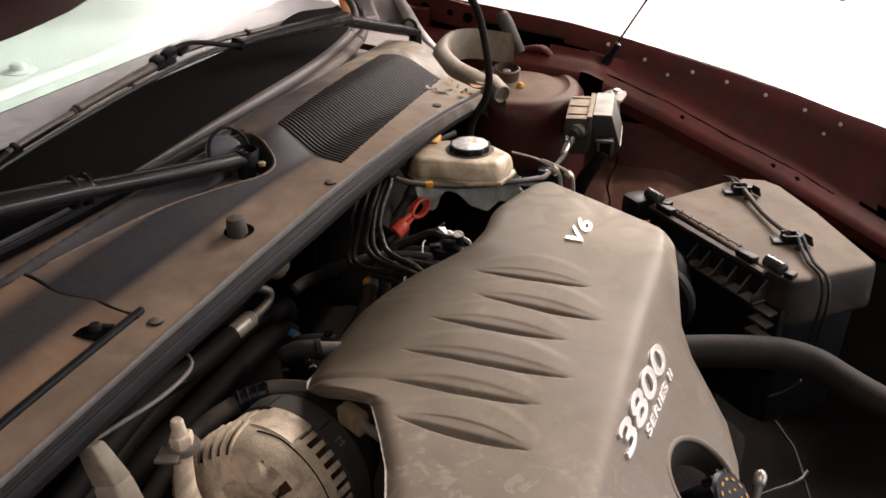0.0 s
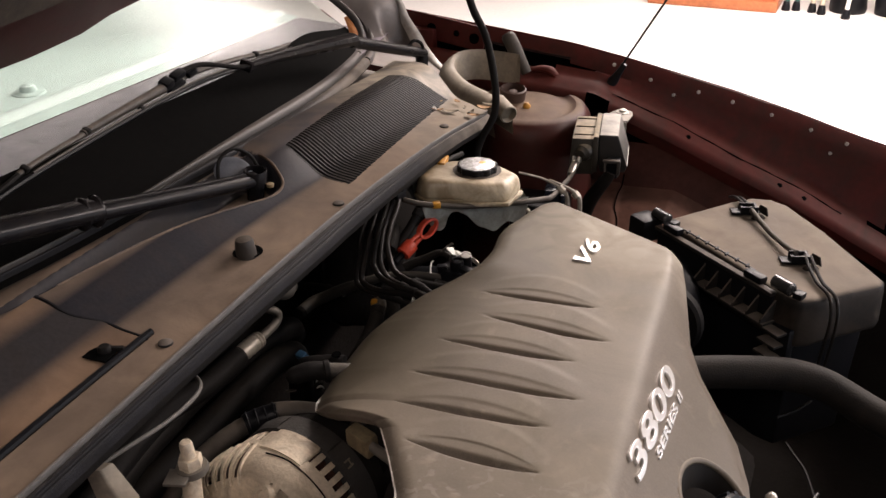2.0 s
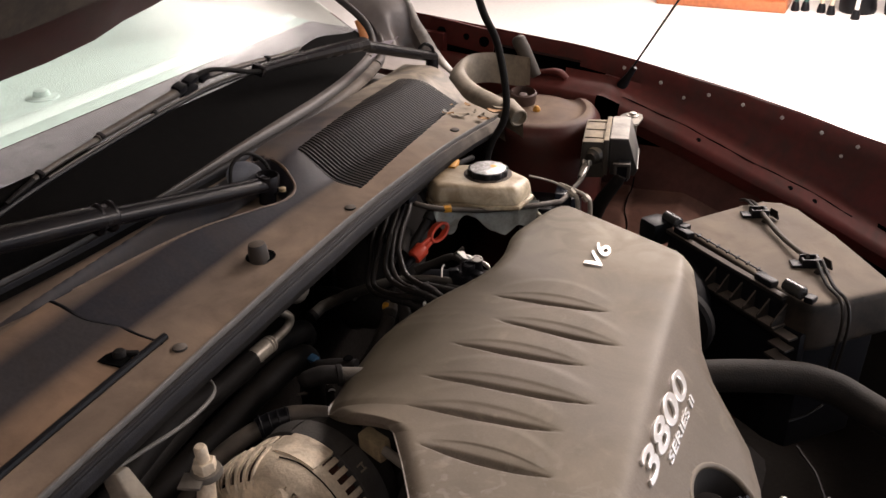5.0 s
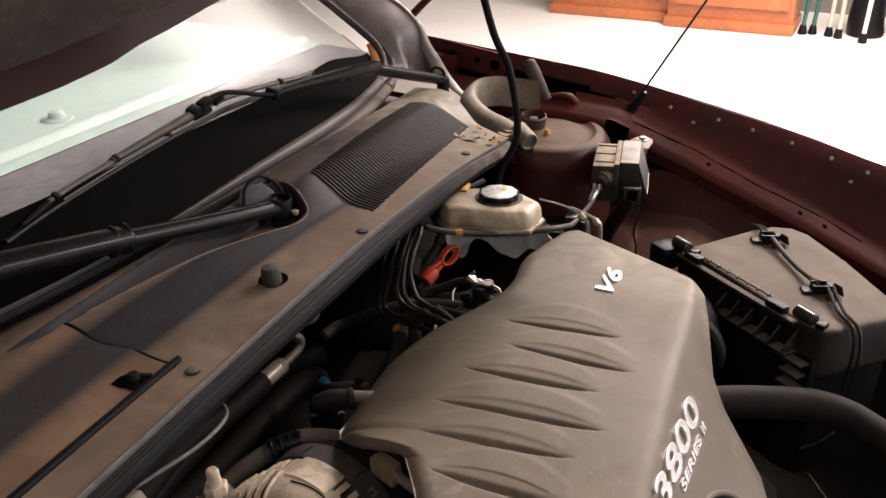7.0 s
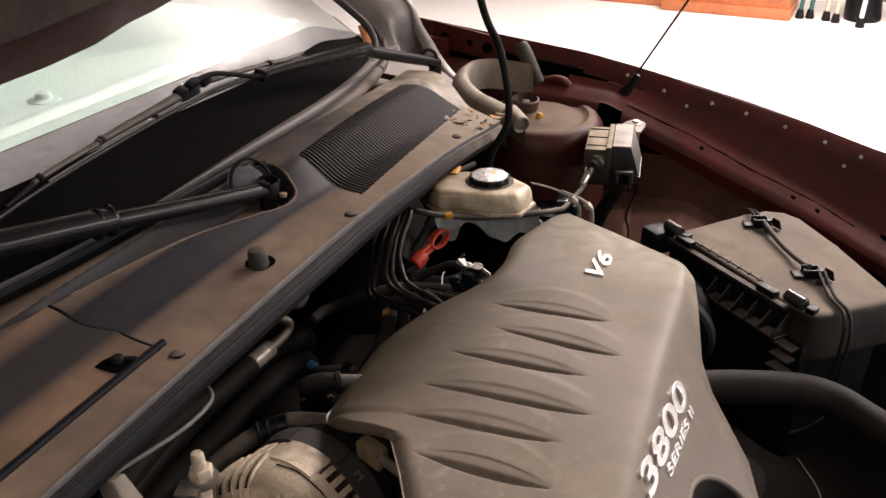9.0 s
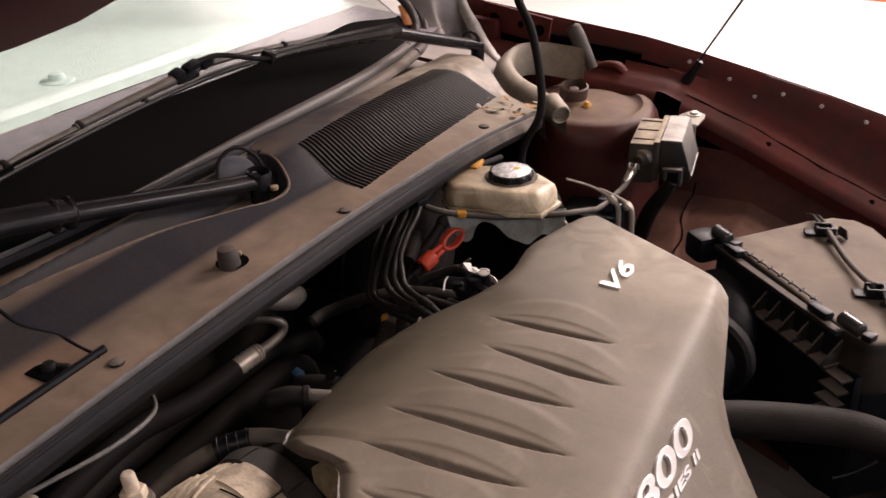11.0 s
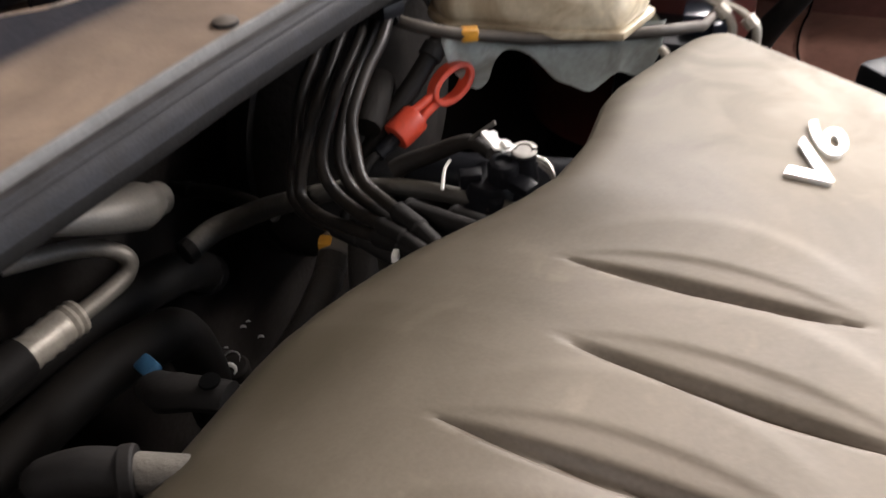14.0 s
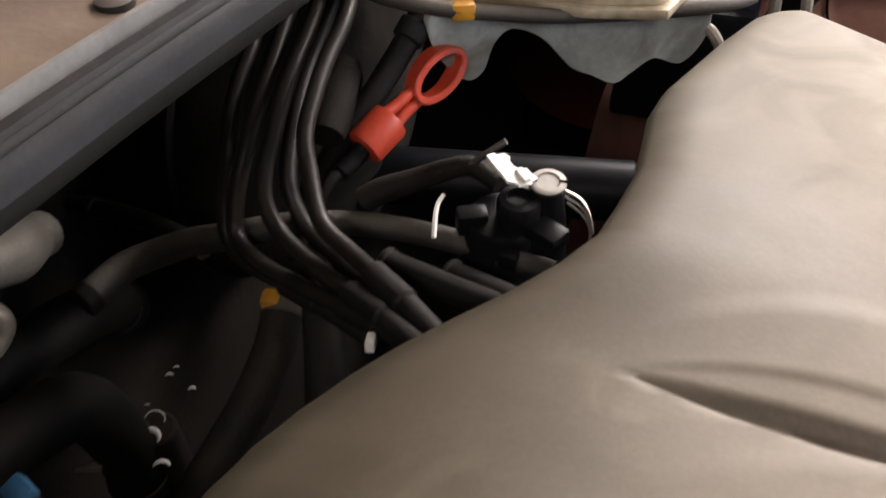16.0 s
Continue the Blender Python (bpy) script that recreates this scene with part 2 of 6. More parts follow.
STEEL = mat("zinc_steel", (0.5, 0.47, 0.42), 0.35, metal=0.9, scale=60, bump=0.1)
COPPER = mat("copper_winding", (0.07, 0.025, 0.015), 0.4, metal=0.4, scale=200, bump=0.5)
CREAM = mat("yellowed_white_plastic", (0.64, 0.555, 0.40), 0.3, dust=0.3, dustcol=(0.42, 0.33, 0.21), grain=0.2, scale=22, bump=0.05, dirt=0.85, dirt_scale=24, dirtcol=(0.24, 0.16, 0.08))
daub(CREAM, 0, 0.035, -0.045, (0.125, 0.082, 0.040), 22, 0.5, 0.95)
daub(CREAM, 2, 0.088, 0.080, (0.13, 0.085, 0.042), 40, 0.4, 0.9)
GREY_LOW = mat("grey_green_casting", (0.32, 0.345, 0.32), 0.4, dust=0.3, scale=30, bump=0.15, dirt=0.75, dirt_scale=26, dirtcol=(0.10, 0.075, 0.042))
ORANGE_RED = mat("red_plastic", (0.52, 0.058, 0.026), 0.42, scale=40, bump=0.05, grain=0.15, dirt=0.2, dirt_scale=60, dirtcol=(0.10, 0.02, 0.012))
YELLOW = mat("yellow_plastic", (0.52, 0.24, 0.018), 0.45, scale=40, grain=0.15, dirt=0.4, dirt_scale=60)
BLUE = mat("blue_plastic", (0.015, 0.055, 0.105), 0.5, scale=40)
WHITE = mat("white_plastic", (0.75, 0.73, 0.68), 0.4, scale=40, grain=0.08)
CHROME = mat("silver_letter", (0.85, 0.83, 0.80), 0.22, metal=0.6, scale=60, grain=0.06, bump=0.02)
BOX_TAN = mat("dusty_grey_plastic", (0.032, 0.027, 0.020), 0.5, dust=0.85, dustcol=(0.42, 0.34, 0.23), scale=30, bump=0.1, up0=0.3, dirt=0.4, dirt_scale=40)
MODULE_END = mat("grey_module_plastic", (0.022, 0.0205, 0.019), 0.4, dust=0.95, dustcol=(0.62, 0.58, 0.52), scale=30, bump=0.1, up0=0.05, up1=0.97, dirt=0.25, dirt_scale=50)
WIPER_BLACK = mat("glossy_black_paint", (0.0085, 0.0082, 0.0095), 0.26, spec=0.14, scale=40, bump=0.05, dirt=0.3, dirt_scale=40)
SHEATH = mat("dusty_cable_sheath", (0.05, 0.043, 0.036), 0.55, spec=0.3, dust=0.5, dustcol=(0.17, 0.14, 0.11), scale=60, bump=0.1)
STATOR = mat("dusty_black_iron", (0.02, 0.019, 0.018), 0.6, spec=0.3, dust=0.35, dustcol=(0.11, 0.10, 0.088), scale=50, bump=0.3, dirt=0.3, dirt_scale=60)
TAN_LIP = mat("worn_tan_edge", (0.13, 0.085, 0.055), 0.4, scale=60, bump=0.1, grain=0.4, dirt=0.6, dirt_scale=50)
PALE_CABLE = mat("pale_braided_cable", (0.14, 0.132, 0.12), 0.6, scale=120, bump=0.4, grain=0.3)
TAN_PLUG = mat("tan_plastic", (0.26, 0.20, 0.115), 0.5, scale=40, bump=0.1, dirt=0.5, dirt_scale=40)
GREY_DUCT = mat("grey_dusty_plastic", (0.25, 0.212, 0.160), 0.45, dust=0.8, dustcol=(0.36, 0.305, 0.232), scale=20, bump=0.12, dirt=0.4, dirt_scale=28)
DASH = mat("mauve_grey_dash_pad", (0.23, 0.20, 0.222), 0.7, scale=60, bump=0.9, grain=0.45, fine=5)
DASH_PALE = mat("pale_green_grey_pad", (0.55, 0.67, 0.635), 0.7, scale=45, bump=0.5, grain=0.14, fine=6)
# lit copy of the pad green: light caught by the ridge is in the colour
DASH_RIDGE_LIT = mat("lit_green_ridge", (0.72, 0.82, 0.79), 0.6, scale=45, bump=0.2, grain=0.08, fine=6)
CONCRETE = mat("garage_concrete", (0.72, 0.70, 0.67), 0.7, scale=1.5, bump=0.2, fine=30, grain=0.08)
# unseen walls and ceiling, kept dark to bounce less light into the bay
WALL = mat("dim_unseen_wall", (0.18, 0.165, 0.15), 0.8, scale=2, bump=0.05, grain=0.03)
WOOD = mat("red_brown_wood", (0.40, 0.13, 0.05), 0.4, scale=6, bump=0.1, grain=0.25)
PINK = mat("pale_pink_panel", (0.62, 0.5, 0.45), 0.6, scale=6)
INSUL = mat("hood_liner", (0.045, 0.033, 0.022), 0.9, scale=9, bump=0.5, grain=0.6, stain=0.5, stain_scale=16, dustcol=(0.055, 0.042, 0.030), dirt=0.85, dirt_scale=6, dirtcol=(0.010, 0.008, 0.006))
LID_DUST = mat("dusty_lid_plastic", (0.015, 0.0130, 0.0113), 0.55, spec=0.15, dust=0.85, up0=0.6, up1=0.98, dustcol=(0.25, 0.205, 0.158), scale=9, bump=0.08, fine=40, stain=0.12, stain_scale=22, low=0.5, dirt=0.4, dirt_scale=14, dirtcol=(0.07, 0.05, 0.036))
LEAF = mat("dry_leaf", (0.35, 0.2, 0.09), 0.8, scale=60)
ORANGE_TRIM = mat("orange_tan_trim", (0.55, 0.21, 0.07), 0.6, scale=40)
GREEN_TUBE = mat("dark_green_tube", (0.02, 0.09, 0.07), 0.4, scale=30)
TAN_TUBE = mat("tan_tube", (0.5, 0.42, 0.32), 0.4, scale=30)

GLASS = bpy.data.materials.new("windshield_glass")
GLASS.use_nodes = True
gn, gl = GLASS.node_tree.nodes, GLASS.node_tree.links
gb = gn["Principled BSDF"]
gb.inputs["Base Color"].default_value = (0.9, 0.97, 0.94, 1)
gb.inputs["Roughness"].default_value, gb.inputs["IOR"].default_value = 0.015, 1.04
gb.inputs["Coat Weight"].default_value, gb.inputs["Coat Roughness"].default_value, gb.inputs["Coat IOR"].default_value = 1.0, 0.22, 1.5
gb.inputs["Transmission Weight"].default_value = 1.0


# ---- builders ----
def thing(name, at, label, category, group="", kind=""):
    ob = new(name)
    ob.location = at
    ob.empty_display_size = 0.02
    tagged(ob, label, category, group, kind)
    ob["at"] = at
    return ob


def base_of(ob):
    while ob.parent:
        ob = ob.parent
    return Vector(ob.location)


def part(name, bm, material, parent, label="", smooth=True):
    """Links a bmesh, given in world metres, as one mesh object under a thing or a part."""
    me = bpy.data.meshes.new(name)
    if parent is not None:
        bmesh.ops.translate(bm, verts=bm.verts, vec=-base_of(parent))
    bmesh.ops.recalc_face_normals(bm, faces=bm.faces)
    bm.to_mesh(me)
    bm.free()
    me.materials.append(material)
    if smooth:
        me.shade_smooth()
        me.set_sharp_from_angle(angle=radians(38))
    ob = new(name, me)
    if parent is not None:
        ob.parent = parent
    if label:
        tagged(ob, label)
    return ob


def solid(name, bm, material, label, category, group="", kind="", smooth=True):
    ob = part(name, bm, material, None, "", smooth)
    return tagged(ob, label, category, group, kind)


def rbox(c, d, bevel=0.004, rz=0.0, rx=0.0, ry=0.0, seg=2, top=1.0):
    bm = bmesh.new()
    bmesh.ops.create_cube(bm, size=1)
    for v in bm.verts:
        k = top if v.co.z > 0 else 1.0
        v.co = Vector((v.co.x * d[0] * k, v.co.y * d[1] * k, v.co.z * d[2]))
    if bevel:
        bmesh.ops.bevel(bm, geom=list(bm.edges), offset=bevel, segments=seg, affect="EDGES", profile=0.6)
    bm.transform(pose(*c, rx, ry, rz))
    return bm


def join(*bms):
    out = bmesh.new()
    for b in bms:
        tmp = bpy.data.meshes.new("tmp")
        b.to_mesh(tmp)
        b.free()
        out.from_mesh(tmp)
        bpy.data.meshes.remove(tmp)
    return out


def smooth_path(pts, n=8):
    p = [Vector(q) for q in pts]
    p = [p[0] * 2 - p[1]] + p + [p[-1] * 2 - p[-2]]
    out = []
    for i in range(1, len(p) - 2):
        a, b, c, d = p[i - 1:i + 3]
        for k in range(n):
            t = k / n
            out.append(0.5 * (2 * b + (c - a) * t + (2 * a - 5 * b + 4 * c - d) * t * t + (3 * b - a - 3 * c + d) * t ** 3))
    out.append(p[-2])
    return out


def tube(pts, r, sides=12, n=8, radii=None, ribs=0.0, flat=1.0):
    """A swept tube; r may change along it (radii at the given points), ribs gives corrugation."""
    line = smooth_path(pts, n)
    bm = bmesh.new()
    rings = []
    t0 = (line[1] - line[0]).normalized()
    ref = Vector((0, 0, 1)) if abs(t0.z) < 0.9 else Vector((1, 0, 0))
    side = t0.cross(ref).normalized()
    for i, c in enumerate(line):
        t = (line[min(i + 1, len(line) - 1)] - line[max(i - 1, 0)]).normalized()
        side = (side - t * side.dot(t)).normalized()
        up = side.cross(t)
        rr = r
        if radii:
            s = i / n
            k = min(int(s), len(radii) - 2)
            rr = radii[k] + (radii[k + 1] - radii[k]) * (s - k)
        if ribs:
            rr += ribs * (1 if i % 2 else -1)
        rings.append([bm.verts.new(c + (side * math.cos(a) + up * math.sin(a) * flat) * rr) for a in [2 * math.pi * j / sides for j in range(sides)]])
    for a, b in zip(rings, rings[1:]):
        for j in range(sides):
            bm.faces.new((a[j], a[(j + 1) % sides], b[(j + 1) % sides], b[j]))
    bm.faces.new(rings[0][::-1])
    bm.faces.new(rings[-1])
    return bm


def lathe(profile, c, axis=(0, 0, 1), sides=32):
    """Turned body: profile of (radius, height along the axis from c)."""
    bm = bmesh.new()
    rings = []
    for r, h in profile:
        if r < 1e-5:
            rings.append([bm.verts.new((0, 0, h))])
        else:
            rings.append([bm.verts.new((r * math.cos(2 * math.pi * j / sides), r * math.sin(2 * math.pi * j / sides), h)) for j in range(sides)])
    for a, b in zip(rings, rings[1:]):
        for j in range(sides):
            k = (j + 1) % sides
            if len(a) == 1 and len(b) > 1:
                bm.faces.new((a[0], b[j], b[k]))
            elif len(b) == 1 and len(a) > 1:
                bm.faces.new((a[j], a[k], b[0]))
            elif len(a) > 1:
                bm.faces.new((a[j], a[k], b[k], b[j]))
    for ring, flip in ((rings[0], True), (rings[-1], False)):
        if len(ring) > 1:
            bm.faces.new(ring[::-1] if flip else ring)
    q = Vector((0, 0, 1)).rotation_difference(Vector(axis).normalized())
    bm.transform(Matrix.Translation(c) @ q.to_matrix().to_4x4())
    return bm


def cyl(a, b, r, sides=16, bevel=0.0):
    a, b = Vector(a), Vector(b)
    h = (b - a).length
    e = min(bevel, r * 0.5, h * 0.4)
    prof = [(r - e, 0), (r, e), (r, h - e), (r - e, h)] if e else [(r, 0), (r, h)]
    return lathe(prof, a, b - a, sides)


def sheet(fn, nu, nv, thick=0.0):
    """A surface fn(u, v) over the unit square; with thickness it gets a lower side and rims."""
    bm = bmesh.new()
    top = [[bm.verts.new(fn(i / nu, j / nv)) for j in range(nv + 1)] for i in range(nu + 1)]
    for i in range(nu):
        for j in range(nv):
            bm.faces.new((top[i][j], top[i + 1][j], top[i + 1][j + 1], top[i][j + 1]))
    if thick:
        low = [[bm.verts.new(v.co - Vector((0, 0, thick))) for v in row] for row in top]
        for i in range(nu):
            for j in range(nv):
                bm.faces.new((low[i][j], low[i][j + 1], low[i + 1][j + 1], low[i + 1][j]))
        for i in range(nu):
            for j in (0, nv):
                bm.faces.new((top[i][j], low[i][j], low[i + 1][j], top[i + 1][j]))
        for j in range(nv):
            for i in (0, nu):
                bm.faces.new((top[i][j], top[i][j + 1], low[i][j + 1], low[i][j]))
    return bm


def prism(poly, z0, z1, bevel=0.0, taper=0.0, seg=2):
    """An upright prism over a polygon in plan; z1 may be a function of x and y. taper: how far the foot is drawn in."""
    bm = bmesh.new()
    c = Vector((sum(p[0] for p in poly) / len(poly), sum(p[1] for p in poly) / len(poly)))
    zt = z1 if callable(z1) else (lambda x, y: z1)
    hi = [bm.verts.new((x, y, zt(x, y))) for x, y in poly]
    lo = [bm.verts.new((x + (c.x - x) * taper, y + (c.y - y) * taper, z0)) for x, y in poly]
    bm.faces.new(hi)
    bm.faces.new(lo[::-1])
    n = len(poly)
    for i in range(n):
        bm.faces.new((hi[i], lo[i], lo[(i + 1) % n], hi[(i + 1) % n]))
    if bevel:
        bmesh.ops.recalc_face_normals(bm, faces=bm.faces)
        bmesh.ops.bevel(bm, geom=list(bm.edges), offset=bevel, segments=seg, affect="EDGES", profile=0.6)
    return bm


def block(low, high, bevel=0.003, seg=2):
    """A bevelled block between a lower and an upper four-cornered face."""
    bm = bmesh.new()
    a, b = [bm.verts.new(p) for p in low], [bm.verts.new(p) for p in high]
    bm.faces.new(a[::-1])
    bm.faces.new(b)
    for i in range(4):
        bm.faces.new((a[i], a[(i + 1) % 4], b[(i + 1) % 4], b[i]))
    bmesh.ops.recalc_face_normals(bm, faces=bm.faces)
    if bevel:
        bmesh.ops.bevel(bm, geom=bm.edges, offset=bevel, segments=seg, affect="EDGES", profile=0.6)
    return bm


def lerp_table(x, table):
    xs, ys = zip(*table)
    return float(np.interp(x, xs, ys))


def sstep(t):
    t = min(1.0, max(0.0, t))
    return t * t * (3 - 2 * t)


def lettering(name, text, size, origin, right, up, material, parent, depth=0.0015, shear=0.2, width=None, bevel=0.0004, ground=None, bold=0.012):
    """Raised letters; origin is the foot of the first letter, right and up span their plane."""
    cu = bpy.data.curves.new(name, "FONT")
    cu.body, cu.size, cu.extrude, cu.shear, cu.bevel_depth = text, size, depth, shear, bevel
    cu.offset = size * bold
    tmp = bpy.data.objects.new(name + "_text", cu)
    scene.collection.objects.link(tmp)
    me = bpy.data.meshes.new_from_object(tmp.evaluated_get(bpy.context.evaluated_depsgraph_get()))
    bpy.data.objects.remove(tmp)
    xs = [v.co.x for v in me.vertices]
    k = width / (max(xs) - min(xs)) if width else 1.0
    r, u = Vector(right).normalized(), Vector(up)
    u = (u - r * u.dot(r)).normalized()
    n = r.cross(u)
    x0 = min(xs)
    for v in me.vertices:
        c = v.co.copy()
        p = Vector(origin) + r * (c.x - x0) * k + u * c.y
        p.z = ground(p.x, p.y)
        v.co = p + n * (c.z + depth * 0.7)
    bm = bmesh.new()
    bm.from_mesh(me)
    bpy.data.meshes.remove(me)
    return part(name, bm, material, parent, smooth=False)


# ---- garage ----
def slab(name, x0, x1, y0, y1, z0, z1, material, label, category):
    return solid(name, rbox(((x0 + x1) / 2, (y0 + y1) / 2, (z0 + z1) / 2), (x1 - x0, y1 - y0, z1 - z0), 0), material, label, category, kind="structure", smooth=False)


slab("ground", -400, 400, -400, 400, -0.5, -0.05, CONCRETE, "pale driveway and ground outside the garage", "ground")
slab("floor", -4.2, 3.4, -3.2, 6.4, -0.046, 0.0, CONCRETE, "bright pale concrete garage floor", "floor")
slab("wall_back", -4.35, -4.2, -3.2, 6.4, 0, 2.7, WALL, "unseen dark garage wall behind the car", "wall")
slab("wall_driver", -4.35, 3.4, 6.4, 6.55, 0, 2.7, WALL, "unseen dark garage wall behind the cabinets", "wall")
slab("wall_passenger", -4.35, 3.4, -3.35, -3.2, 0, 2.7, WALL, "unseen dark garage side wall", "wall")
slab("wall_front", 3.4, 3.55, -3.35, 6.55, 2.2, 2.7, WALL, "unseen dark lintel over the open garage door", "wall")
slab("wall_front_pier", 3.4, 3.55, -3.35, -1.75, 0, 2.2, WALL, "unseen dark pier beside the garage door", "wall")
slab("wall_front_pier", 3.4, 3.55, 4.95, 6.55, 0, 2.2, WALL, "unseen dark pier beside the garage door", "wall")
slab("ceiling", -4.35, 3.55, -3.35, 6.55, 2.7, 2.8, WALL, "unseen dark garage ceiling", "ceiling")


def cabinet(x0, x1, y, depth, h, panel):
    ob = thing("wooden_cabinet", ((x0 + x1) / 2, y + depth / 2, 0), "red-brown wooden cabinet standing on the garage floor", "cabinet", "cabinets along the wall")
    part("body", rbox(((x0 + x1) / 2, y + depth / 2 + 0.01, h / 2 + 0.03), (x1 - x0, depth - 0.02, h - 0.06), 0.006), WOOD, ob)
    part("plinth", rbox(((x0 + x1) / 2, y + depth / 2, 0.035), (x1 - x0 + 0.03, depth + 0.02, 0.07), 0.012), WOOD, ob)
    w = (x1 - x0 - 0.06)
    door = part("door", rbox(((x0 + x1) / 2, y - 0.006, h / 2 + 0.06), (w, 0.018, h - 0.2), 0.004), panel, ob)
    part("handle", rbox(((x0 + x1) / 2 + w * 0.4, y - 0.02, h * 0.6), (0.015, 0.012, 0.09), 0.004), STEEL, door, "small metal handle")
    return ob


cabinet(-0.84, -0.03, 5.55, 0.45, 0.85, WOOD)
cabinet(-1.70, -0.86, 5.66, 0.40, 0.85, PINK)


def leg(x, y, lean, material, label, name="tube_leg", h=0.75):
    ob = thing(name, (x, y, 0), label, "walking stick", "tubes leaning by the cabinet")
    part("shaft", cyl((x, y, 0.03), (x + lean, y + 0.12, h), 0.014, 12), material, ob)
    part("rubber_foot", lathe([(0.026, 0), (0.028, 0.01), (0.02, 0.055), (0.017, 0.06)], (x, y, 0), sides=14), BLACK, ob, "black rubber foot")


leg(0.03, 5.66, 0.03, GREEN_TUBE, "dark green tube with a rubber foot")
leg(0.09, 5.68, 0.04, GREEN_TUBE, "dark green tube with a rubber foot")
leg(0.19, 5.66, 0.02, TAN_TUBE, "tan metal tube with a rubber foot")
leg(0.25, 5.62, 0.02, TAN_TUBE, "tan metal tube with a rubber foot")
leg(0.40, 5.55, 0.03, WHITE, "white metal tube with a rubber foot")


def boot(x, y, r, material, label, name, cat):
    bm = lathe([(r, 0), (r * 1.05, 0.02), (r, 0.1), (r * 0.85, 0.3), (r * 0.9, 0.45), (r * 0.5, 0.5), (0, 0.51)], (x, y, 0), sides=18)
    for v in bm.verts:
        v.co += noise.noise_vector(v.co * 9) * 0.02 * min(1, v.co.z * 20)
    solid(name, bm, material, label, cat)


boot(0.40, 5.78, 0.11, BLACK, "black bag standing slumped on the floor", "bag", "bag")
boot(0.66, 5.78, 0.10, BLACK, "black bag standing slumped on the floor", "bag", "bag")
boot(0.90, 5.75, 0.09, ORANGE_RED, "red bag standing on the floor", "bag", "bag")
solid("plastic_bin", rbox((0.86, 5.50, 0.16), (0.34, 0.30, 0.32), 0.02, top=1.06), WHITE, "white plastic bin standing on the floor", "bin")

# ---- car body ----
car = thing("car", (0.0, 0.0, 0.0), "dark red car with its hood open, parked in a garage", "car")

RIDGE = [(-0.95, 1.02), (-0.30, 1.013), (0.05, 0.98), (0.14, 0.965), (0.24, 0.946), (0.33, 0.928), (0.43, 0.904), (0.52, 0.879), (0.58, 0.865), (1.0, 0.72), (1.3, 0.58)]
SHELF = [(-0.95, 0.96), (-0.2, 0.955), (0.11, 0.93), (0.25, 0.880), (0.35, 0.840), (0.45, 0.801), (0.5, 0.779), (0.8, 0.64), (1.3, 0.45)]


def fender_section(x, side):
    zr, zs = lerp_table(x, RIDGE), lerp_table(x, SHELF)
    sec = [(0.93, 0.30), (0.94, 0.5), (0.92, zr - 0.20), (0.875, zr - 0.09), (0.82, zr - 0.03), (0.775, zr - 0.004), (0.760, zr), (0.754, zr - 0.006),
           (0.748, zr - 0.02), (0.745, zr - 0.03), (0.735, zs + 0.012), (0.728, zs + 0.003), (0.718, zs), (0.703, zs - 0.004), (0.699, zs - 0.008), (0.690, zs - 0.011), (0.682, zs - 0.019), (0.680, zs - 0.027), (0.69, zs - 0.05)]
    return [Vector((x, side * y, z)) for y, z in sec]


def sections(fn, xs):
    bm = bmesh.new()
    rows = [[bm.verts.new(p) for p in fn(x)] for x in xs]
    for a, b in zip(rows, rows[1:]):
        for j in range(len(a) - 1):
            bm.faces.new((a[j], b[j], b[j + 1], a[j + 1]))
    return bm


fxs = np.concatenate([np.linspace(-0.36, 0.12, 90), np.linspace(0.13, 1.25, 240)])
bm = sections(lambda x: fender_section(x, 1), fxs)
gap = []
for f in bm.faces:
    c = f.calc_center_median()
    if (c.x < 0.098 and 0.729 + 0.004 * sstep((c.x - 0.02) / 0.01) < c.y < 0.7485 - 0.004 * sstep((c.x - 0.045) / 0.006)) or (0.098 < c.x < 0.138 and c.y < 0.694) or (0.535 < c.x < 0.66 and 0.712 < c.y < 0.712 + 0.3 * (c.x - 0.535)):
        gap.append(f)
bmesh.ops.delete(bm, geom=gap, context="FACES")
part("fender", bm, RED, car, "dark red front fender with a folded inner flange")
part("fender", sections(lambda x: fender_section(x, -1), np.linspace(-0.36, 1.25, 40)), RED, car)
part("fender_edge", tube([(x, 0.7635, lerp_table(x, RIDGE) + 0.0004) for x in np.linspace(-0.30, 1.0, 40)], 0.0022, 8, 2), RED_CLEAN, car, "glossy rolled top edge of the fender")
for x, z in ((0.129, 0.956), (0.194, 0.937), (0.235, 0.915), (0.276, 0.925), (0.333, 0.915), (0.397, 0.901), (0.461, 0.884), (0.518, 0.868), (0.496, 0.849)):
    part("spot_weld", lathe([(0.0032, 0), (0.0028, 0.001), (0, 0.0016)], (x, 0.7445, z), (0, -1, 0.35), 10), FLANGE, car, "small bright dimple in the flange")


part("seam", tube([(x, 0.7075 + 0.0022 * math.sin(31 * x) + 0.001 * math.sin(83 * x), lerp_table(x, SHELF) - 0.0020) for x in np.linspace(0.14, 0.53, 26)], 0.0008, 6, 3, radii=[0.0004 + 0.0008 * abs(math.sin(2.1 * k)) for k in range(26)]), FRIT, car, "dark seam along the fender flange")
for x in (0.275, 0.43, 0.47):
    part("drain_hole", lathe([(0.0045, 0.0), (0.004, 0.0006), (0.0, 0.0007)], (x, 0.6965, lerp_table(x, SHELF) - 0.0085), (0.12, -0.5, 0.85), 14), FRIT, car, "small dark hole in the flange")


